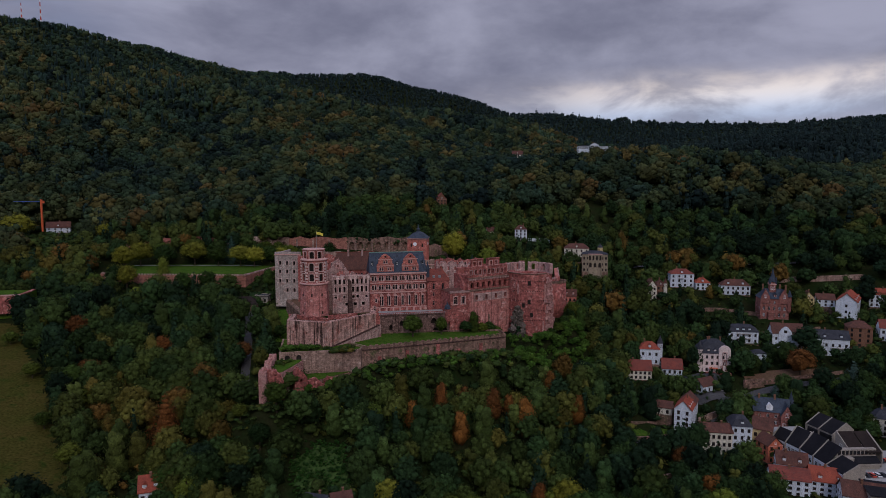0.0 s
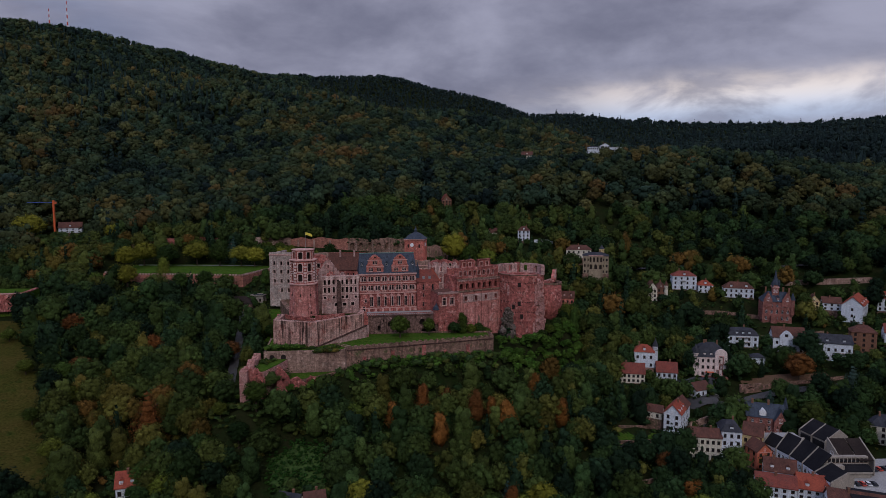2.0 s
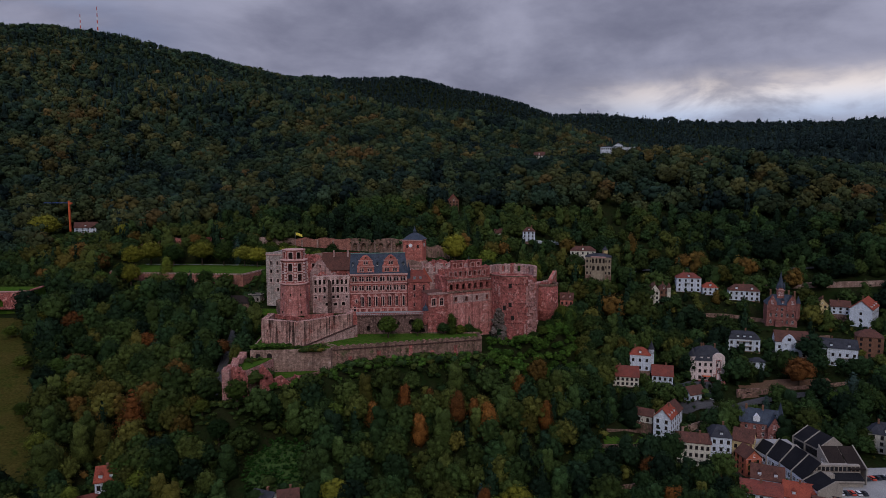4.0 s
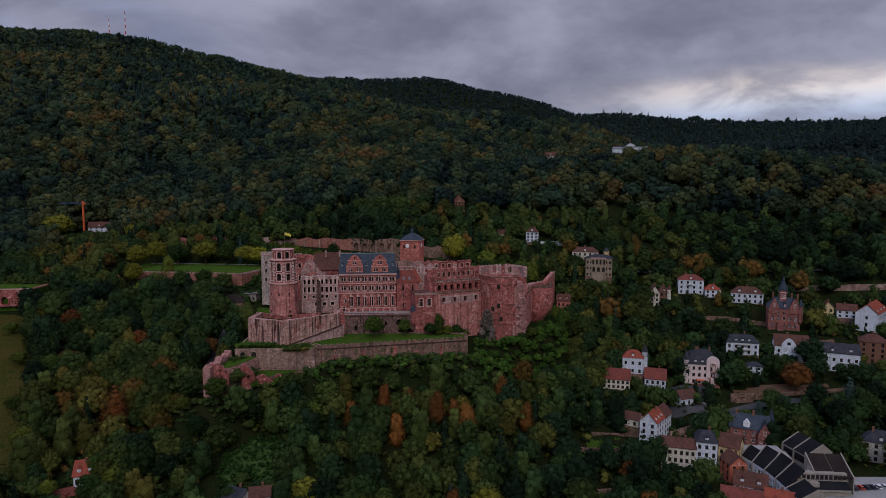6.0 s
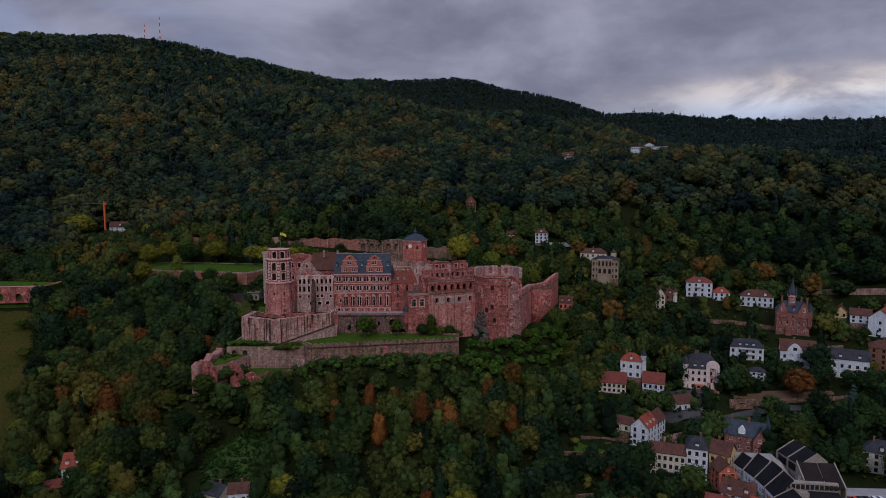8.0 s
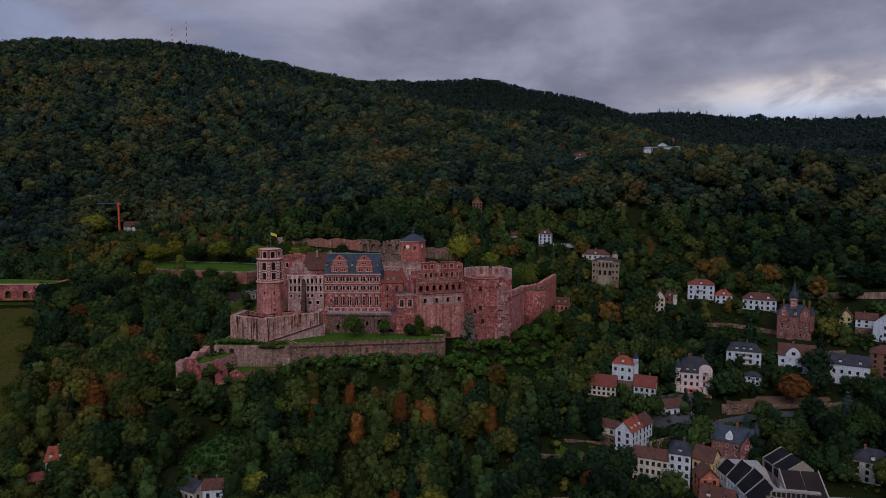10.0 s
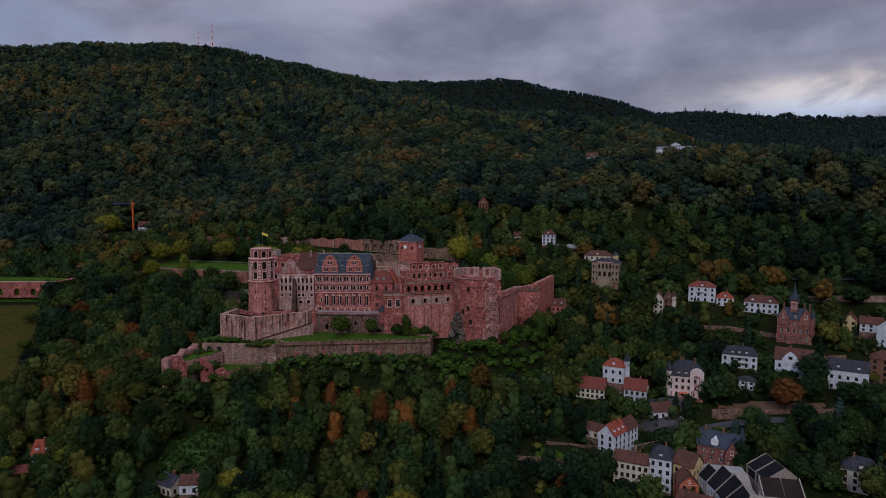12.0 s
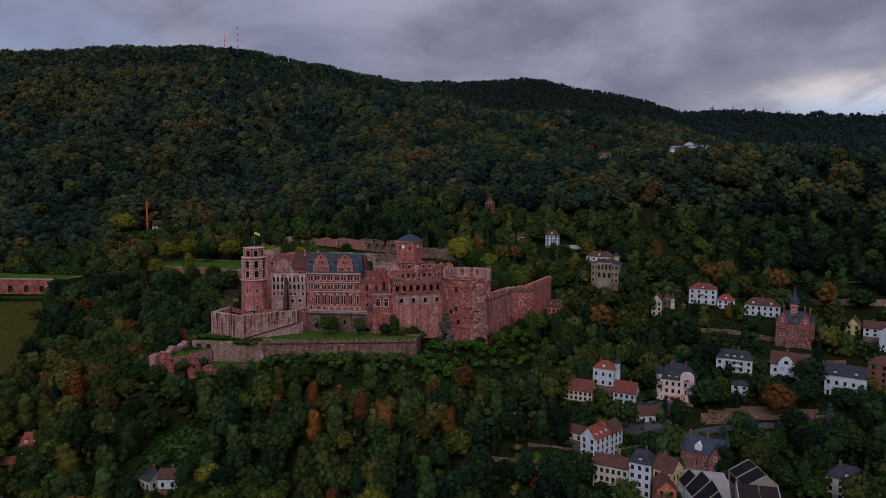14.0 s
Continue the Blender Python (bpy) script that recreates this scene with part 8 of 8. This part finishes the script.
forest("near_woods", nx[rest], ny[rest], near_tone[rest], near_t, 11, 20, "dense mixed autumn woods below the palace", (0.7, 0.98), (lambda x, y: 0.08, mid_c))
X, Y = scatter(430, 640, 12.2)
forest("lower_woods", X, Y, tone_at(X, Y), mid_t, 13, 22, "mixed autumn woods round the palace gardens", (0.8, 1.04), (lambda x, y: 0.12, mid_c))
X, Y = scatter(640, 1080, 14.2)
forest("hill_woods", X, Y, tone_at(X, Y), far_t, 17, 27, "dense mixed autumn forest on the hillside", (0.84, 1.1), (lambda x, y: 0.07 + 0.14 * (math.sin(x / 120 + 0.6 * math.sin(y / 70)) > 0.4), far_c), LEAF_HILL_HAZED)
X, Y = scatter(1080, 1700, 17.5)
far_side = np.hypot(X - 69, Y - 6) > np.interp(np.degrees(np.arctan2(X - 69, Y - 6)), (-16, -6, 4, 14, 24, 40), (1720, 1560, 1330, 1200, 1130, 1100))
tone = tone_at(X, Y)
forest("upper_woods", X[~far_side], Y[~far_side], tone[~far_side], dist_t, 17, 27, "mixed forest on the upper hillside", (0.8, 1.05), (lambda x, y: 0.12 + 0.25 * (math.sin(x / 150 + y / 210) > 0.5), dist_c), LEAF_HILL_HAZED)
forest("valley_woods", X[far_side], Y[far_side], 0.5 * tone[far_side], dist_t, 16, 24, "dark mixed forest on the slope behind the spur", (0.8, 1.0), (lambda x, y: 0.45, dist_c), LEAF_RIDGE_HAZED)
X, Y = scatter(1700, 2620, 15.0)
far_side = np.degrees(np.arctan2(X - 69, Y - 6)) > -15
tone = tone_at(X, Y)
forest("summit_woods", X[~far_side], Y[~far_side], 0.75 * tone[~far_side], ridge_t, 10, 19, "mixed forest along the high summit", (0.9, 1.3), (lambda x, y: 0.25 + 0.3 * (math.sin(x / 90) > 0.3), dist_c), LEAF_HILL_HAZED)
forest("ridge_woods", X[far_side], Y[far_side], tone[far_side], ridge_t, 8, 14, "dark conifer forest along the far ridge", (1.1, 1.5), (lambda x, y: 0.7, wide_c), LEAF_RIDGE_HAZED)
B, D = np.radians(rng.uniform(6, 30, 90)), rng.uniform(2440, 2540, 90)
forest("crest_trees", 69 + D * np.sin(B), 6 + D * np.cos(B), np.full(90, 0.4), far_t, 14, 26, "tall single trees along the crest of the far ridge", (0.7, 1.0), (lambda x, y: 0.55, far_c), LEAF_RIDGE_HAZED)

# undergrowth that fills the gaps
X, Y = scatter(205, 520, 5.4)
shrub_t = [crown(500 + k, 2, 0, 30, 0.14, "broad", False) for k in range(6)]
forest("undergrowth", X, Y, np.clip(tone_at(X, Y) + 0.06, 0, 1), shrub_t, 2.6, 5.6, "dense green shrubs and brambles under the trees", (0.95, 1.4))

# trees of the palace garden and terraces
for k, (x, y, h, w, kind, mi) in enumerate((
        (-196, 492, 17, 17, "broad", 2), (-176, 488, 14, 13, "broad", 0), (-158, 486, 15, 15, "broad", 2), (-146, 482, 14, 13, "broad", 2), (-214, 480, 15, 13, "broad", 0),
        (-136, 492, 14, 12, "broad", 0), (-130, 496, 13, 12, "broad", 2), (-236, 462, 16, 14, "broad", 2), (-170, 502, 18, 10, "cone", 0), (-202, 506, 18, 15, "broad", 0),
        (-184, 510, 17, 15, "broad", 0), (-150, 503, 15, 12, "broad", 0), (-222, 496, 16, 15, "broad", 0), (-236, 486, 17, 15, "broad", 2))):
    tree(x, y, h * 1.25, w * 1.3, kind, mi, 900 + k, 75.3)
TERRACE_TREES = (  # x, y, height, width, shape, leaf, foot
    (-16.5, 337, 13.5, 12.0, "broad", 0, 54.6), (-1, 343.5, 11, 7.6, "broad", 0, 54.6), (13, 348, 8, 8.5, "broad", 0, 54), (17.5, 350.5, 13, 9, "tall", 0, 53.5), (22, 352, 7, 8, "broad", 0, 53), (27, 356, 8, 8, "broad", 0, 52),
    (31, 358, 6, 7, "broad", 0, 51), (-46, 328, 4, 3, "broad", 2, 54.8), (-93, 352, 9, 8, "broad", 0, 50),
)
CURTAIN_TREES = (  # at the foot of the curtain wall
    (75, 384, 9, 8, "broad", 0, 49), (70, 375, 8, 8, "broad", 0, 47.5), (64, 366, 6, 7, "broad", 0, 48), (81, 396, 12, 9, "broad", 0, 48), (85, 409, 15, 11, "broad", 0, 48), (92, 424, 11, 10, "broad", 0, 47), (96, 444, 8, 8, "broad", 0, 48), (91, 441, 6, 7, "broad", 0, 48),
)
COURT_TREES = (  # behind the courtyard
    (9, 509, 29, 22, "broad", 2, 74), (22, 470, 18, 10, "cone", 0, 68), (36, 478, 17, 15, "broad", 0, 68), (48, 470, 16, 14, "broad", 0, 68), (58, 455, 16, 15, "broad", 0, 66), (64, 436, 14, 12, "broad", 0, 66),
    (56, 428, 14, 13, "broad", 0, 66), (70, 478, 16, 14, "broad", 0, 68), (-50, 480, 16, 14, "broad", 0, 68), (-40, 470, 13, 12, "broad", 0, 68), (-78, 490, 16, 14, "broad", 0, 70), (-2, 490, 15, 14, "broad", 0, 70),
    (84, 398, 15, 8, "tall", 0, 46), (90, 412, 13, 11, "broad", 0, 47), (88, 430, 10, 8, "broad", 0, 48),
)
WOOD_EDGE_TREES = (  # in front of the upper wall
    (-86, 416, 12, 9, "broad", 0, 62), (-112, 420, 10, 9, "broad", 0, 62), (-93, 511, 22, 14, "broad", 0, 72), (-126, 512, 17, 15, "broad", 0, 75), (-114, 508, 14, 13, "broad", 0, 75), (-146, 516, 20, 16, "broad", 0, 75), (-136, 519, 19, 14, "broad", 0, 75), (-104, 506, 15, 13, "broad", 0, 73), (-72, 512, 13, 11, "broad", 0, 72), (-160, 514, 19, 17, "broad", 0, 75),
    (22, 506, 24, 16, "broad", 0, 70), (36, 500, 22, 16, "broad", 0, 69), (50, 492, 20, 16, "broad", 0, 68), (62, 470, 20, 15, "broad", 0, 66), (70, 452, 17, 13, "broad", 0, 66),
    (44, 452, 20, 15, "broad", 0, 66), (30, 448, 18, 12, "tall", 0, 66), (76, 486, 18, 14, "broad", 0, 66), (88, 396, 15, 10, "tall", 0, 46), (80, 388, 12, 9, "broad", 0, 46),
)
for k, (x, y, h, w, kind, mi, z) in enumerate(TERRACE_TREES + CURTAIN_TREES + COURT_TREES + WOOD_EDGE_TREES):
    tree(x, y, h, w, kind, mi, 940 + k, z)

# shrubs below the house by the crane
X, Y = np.meshgrid(np.arange(-394, -294, 5.5), np.arange(498, 592, 5.5))
X, Y = (X + rng.uniform(-2.4, 2.4, X.shape)).ravel(), (Y + rng.uniform(-2.4, 2.4, Y.shape)).ravel()
k = inside(OPEN[-1], X, Y)
forest("orchard_shrubs", X[k], Y[k], np.clip(rng.normal(0.45, 0.15, k.sum()), 0, 1), shrub_t, 3.0, 6.5, "low shrubs below the gabled house", (1.0, 1.4))

# ivy over the fallen masonry
a = rng.uniform(0, 6.28, 90)
Z = rng.uniform(46.5, 62.0, 90)
q = 4.4 * (1 - (Z - 46) / 20)
forest("tower_ivy", 43.3 + q * np.cos(a), 364.8 + q * np.sin(a), np.full(90, 0.05), shrub_t, 1.0, 2.4, "dark ivy over the fallen tower masonry", (0.9, 1.3), None, None, Z)

# shrubs of the open slope under the rampart
SLOPE = [(-58, 262), (-28, 262), (44, 322), (40, 334), (34, 332), (-40, 303), (-62, 284)]
X, Y = np.meshgrid(np.arange(-62, 46, 4.2), np.arange(260, 336, 4.2))
X, Y = (X + rng.uniform(-1.6, 1.6, X.shape)).ravel(), (Y + rng.uniform(-1.6, 1.6, Y.shape)).ravel()
k = inside(SLOPE, X, Y) & ~inside(IVY_PLAN, X, Y)
forest("slope_shrubs", X[k], Y[k], np.clip(rng.normal(0.42, 0.13, k.sum()), 0, 1), shrub_t, 2.0, 4.6, "bright green shrubs on the slope under the rampart", (1.1, 1.7))

LOW_WOOD = [(-58, 286), (-56, 272), (-40, 272), (-10, 268), (50, 306), (60, 336), (46, 320), (-32, 291)]
X, Y = np.meshgrid(np.arange(-62, 60, 6.2), np.arange(262, 350, 6.2))
X, Y = (X + rng.uniform(-2.4, 2.4, X.shape)).ravel(), (Y + rng.uniform(-2.4, 2.4, Y.shape)).ravel()
k = inside(LOW_WOOD, X, Y)
forest("low_wood", X[k], Y[k], np.clip(rng.normal(0.45, 0.15, k.sum()), 0, 1), near_t, 4.0, 9.5, "young green trees under the rampart", (0.85, 1.1))
R = np.array([(cx + q * f * math.cos(a), cy + q * f * math.sin(a)) for cx, cy, q in CLEAR if cy < 560 for f, a in [(rng.uniform(0.95, 1.25), rng.uniform(0, 6.28)) for _ in range(16)]])
forest("garden_shrubs", R[:, 0], R[:, 1], np.clip(rng.normal(0.4, 0.15, len(R)), 0, 1), shrub_t, 3.0, 6.0, "garden shrubs round the houses", (1.0, 1.5))

# low growth on the bank under the western tower and before the garden wall
for name, poly, step, lo, hi, tone_mid, words in (
        ("bank_shrubs", [(40, 322), (50, 315), (74, 343), (96, 370), (98, 412), (92, 424), (86, 398), (68, 366), (58, 356), (40, 340)], 4.0, 3.4, 6.6, 0.56, "dense green shrubs on the bank under the western tower"),
        ("garden_thicket", [(-250, 445), (-216, 410), (-150, 402), (-124, 398), (-114, 410), (-116, 450), (-128, 470), (-138, 432), (-216, 435)], 4.6, 1.6, 4.4, 0.40, "green shrubs and hedges below the garden wall"),
        ("villa_gardens", [(180, 450), (230, 442), (232, 453), (206, 459), (182, 462)], 4.4, 1.4, 3.4, 0.45, "low garden shrubs below the villa terrace")):
    px, py = [p[0] for p in poly], [p[1] for p in poly]
    X, Y = np.meshgrid(np.arange(min(px), max(px), step), np.arange(min(py), max(py), step))
    X, Y = (X + rng.uniform(-2, 2, X.shape)).ravel(), (Y + rng.uniform(-2, 2, Y.shape)).ravel()
    k = inside(poly, X, Y)
    forest(name, X[k], Y[k], np.clip(rng.normal(tone_mid, 0.16, k.sum()), 0, 1), mid_t, lo, hi, words, (1.0, 1.5), None, LEAF_LIME if name == "bank_shrubs" else None)

# creepers over the clearing and along the foot of the walls
X, Y = np.meshgrid(np.arange(-68, -36, 1.4), np.arange(235, 272, 1.4))
X, Y = (X + rng.uniform(-1, 1, X.shape)).ravel(), (Y + rng.uniform(-1, 1, Y.shape)).ravel()
k = inside(IVY_PLAN, X, Y)
forest("creepers", X[k], Y[k], rng.uniform(0.0, 1.0, k.sum()), shrub_t, 0.7, 1.5, "deep green creepers over the steep clearing", (1.3, 1.9), None, LEAF_CREEPER)
line = np.concatenate([np.stack([np.linspace(a[0], b[0], n), np.linspace(a[1], b[1], n)], 1) for a, b, n in (((-40, 306), (36, 334), 50), ((-38, 301), (40, 329), 44), ((-36, 297), (44, 325), 44), ((36, 337), (42, 358), 14), ((41, 332), (58, 356), 20), ((46, 330), (66, 358), 22), ((38, 358), (66, 362), 16), ((64, 362), (80, 382), 16), ((72, 380), (86, 400), 14), ((84, 398), (95, 470), 36), ((-88, 282), (-90, 300), 8), ((-64, 286), (-44, 303), 14))])
X, Y = line[:, 0] + rng.uniform(-1.5, 1.5, len(line)), line[:, 1] - rng.uniform(0.5, 5, len(line))
forest("wall_shrubs", X, Y, np.clip(rng.normal(0.5, 0.12, len(X)), 0, 1), shrub_t, 1.6, 3.6, "shrubs along the foot of the palace walls", (1.0, 1.5), None, LEAF_LIME)

# single autumn trees that stand out
for k, (x, y, h, w, kind, mi) in enumerate(RUST_TREES + MORE_RUST_TREES + YELLOW_TREES + GARDEN_FOOT_TREES + OUTWORK_TREES + TOWN_TREES + MEADOW_TREES):
    tree(x, y, h, w, kind, mi, 1000 + k)
# tufts on the bastion tops
def tufts(name, poly, n, z, label, low=0.8, high=1.8, leaf=None):
    xs, ys = [p[0] for p in poly], [p[1] for p in poly]
    X, Y = rng.uniform(min(xs), max(xs), n * 3), rng.uniform(min(ys), max(ys), n * 3)
    k = np.flatnonzero(inside(poly, X, Y))[:n]
    forest(name, X[k], Y[k], np.clip(rng.normal(0.5, 0.12, len(k)), 0, 1), shrub_t, low, high, label, (1.2, 2.4), None, leaf, np.full(len(k), z) if z else None)


tufts("bastion_brambles", [(-80, 303), (-45, 310), (-44, 314), (-60, 311), (-79, 317)], 60, 54.8, "brambles overgrowing the lower bastion")
tufts("ruin_brambles", [(-81, 282), (-76, 284), (-73, 300), (-81, 300)], 24, 51.6, "brambles overgrowing the outer bastion ruin", 0.6, 1.6)
tufts("terrace_hedge", [(-38, 316), (30, 342), (29, 344), (-39, 318)], 26, 54.6, "low shrubs along the rampart edge", 0.5, 1.2)
tufts("bank_hedge", [(-80, 302), (-63, 307.5), (-62, 310), (-79, 309)], 40, 55.6, "clipped green bank above the lower bastion", 1.6, 2.4, LEAF_LIME)
tufts("bastion_edge_brambles", [(-56, 305.6), (-45, 307.8), (-46, 310), (-57, 308)], 26, 53.6, "brambles hanging over the bastion edge", 1.4, 2.6)
tufts("low_brambles", [(-96, 252), (-66, 254), (-64, 270), (-70, 273), (-92, 270)], 150, 0, "brambles under the outer bastion", 1.0, 2.2)
tufts("gap_brambles", [(-73, 279), (-69, 283), (-69, 296), (-74, 292)], 34, 44.5, "brambles in the breach of the outer wall", 2.5, 5)
# ---- masts and crane ----
def mast(x, y, top, height, label):
    t = thing("radio_mast", label, "mast", (x, y, top - height))
    n = 10
    for k in range(n):
        r0, r1 = 2.6 * (1 - 0.6 * k / n), 2.6 * (1 - 0.6 * (k + 1) / n)
        part("section", Geo().lathe([(r0, height * k / n), (r1, height * (k + 1) / n)], 4), RED_PAINT if k % 2 else WHITE, t)
    return t


mast(-1102, 1769, 664, 95, "tall red and white lattice radio mast on the summit")
mast(-1168, 1790, 650, 80, "slender red and white radio mast on the summit")
crane = thing("tower_crane", "orange tower crane with blue jib", "crane", (-374, 585, 96))
part("tower", Geo().box(-0.7, 0.7, -0.7, 0.7, 0, 30), ORANGE_PAINT, crane)
part("jib", Geo().box(-26, -0.9, -0.35, 0.35, 27.7, 28.3), BLUE_PAINT, crane, "blue lattice jib")
part("cab", Geo().box(0.9, 2.8, -0.9, 0.9, 26.5, 28.6), ORANGE_PAINT, crane)
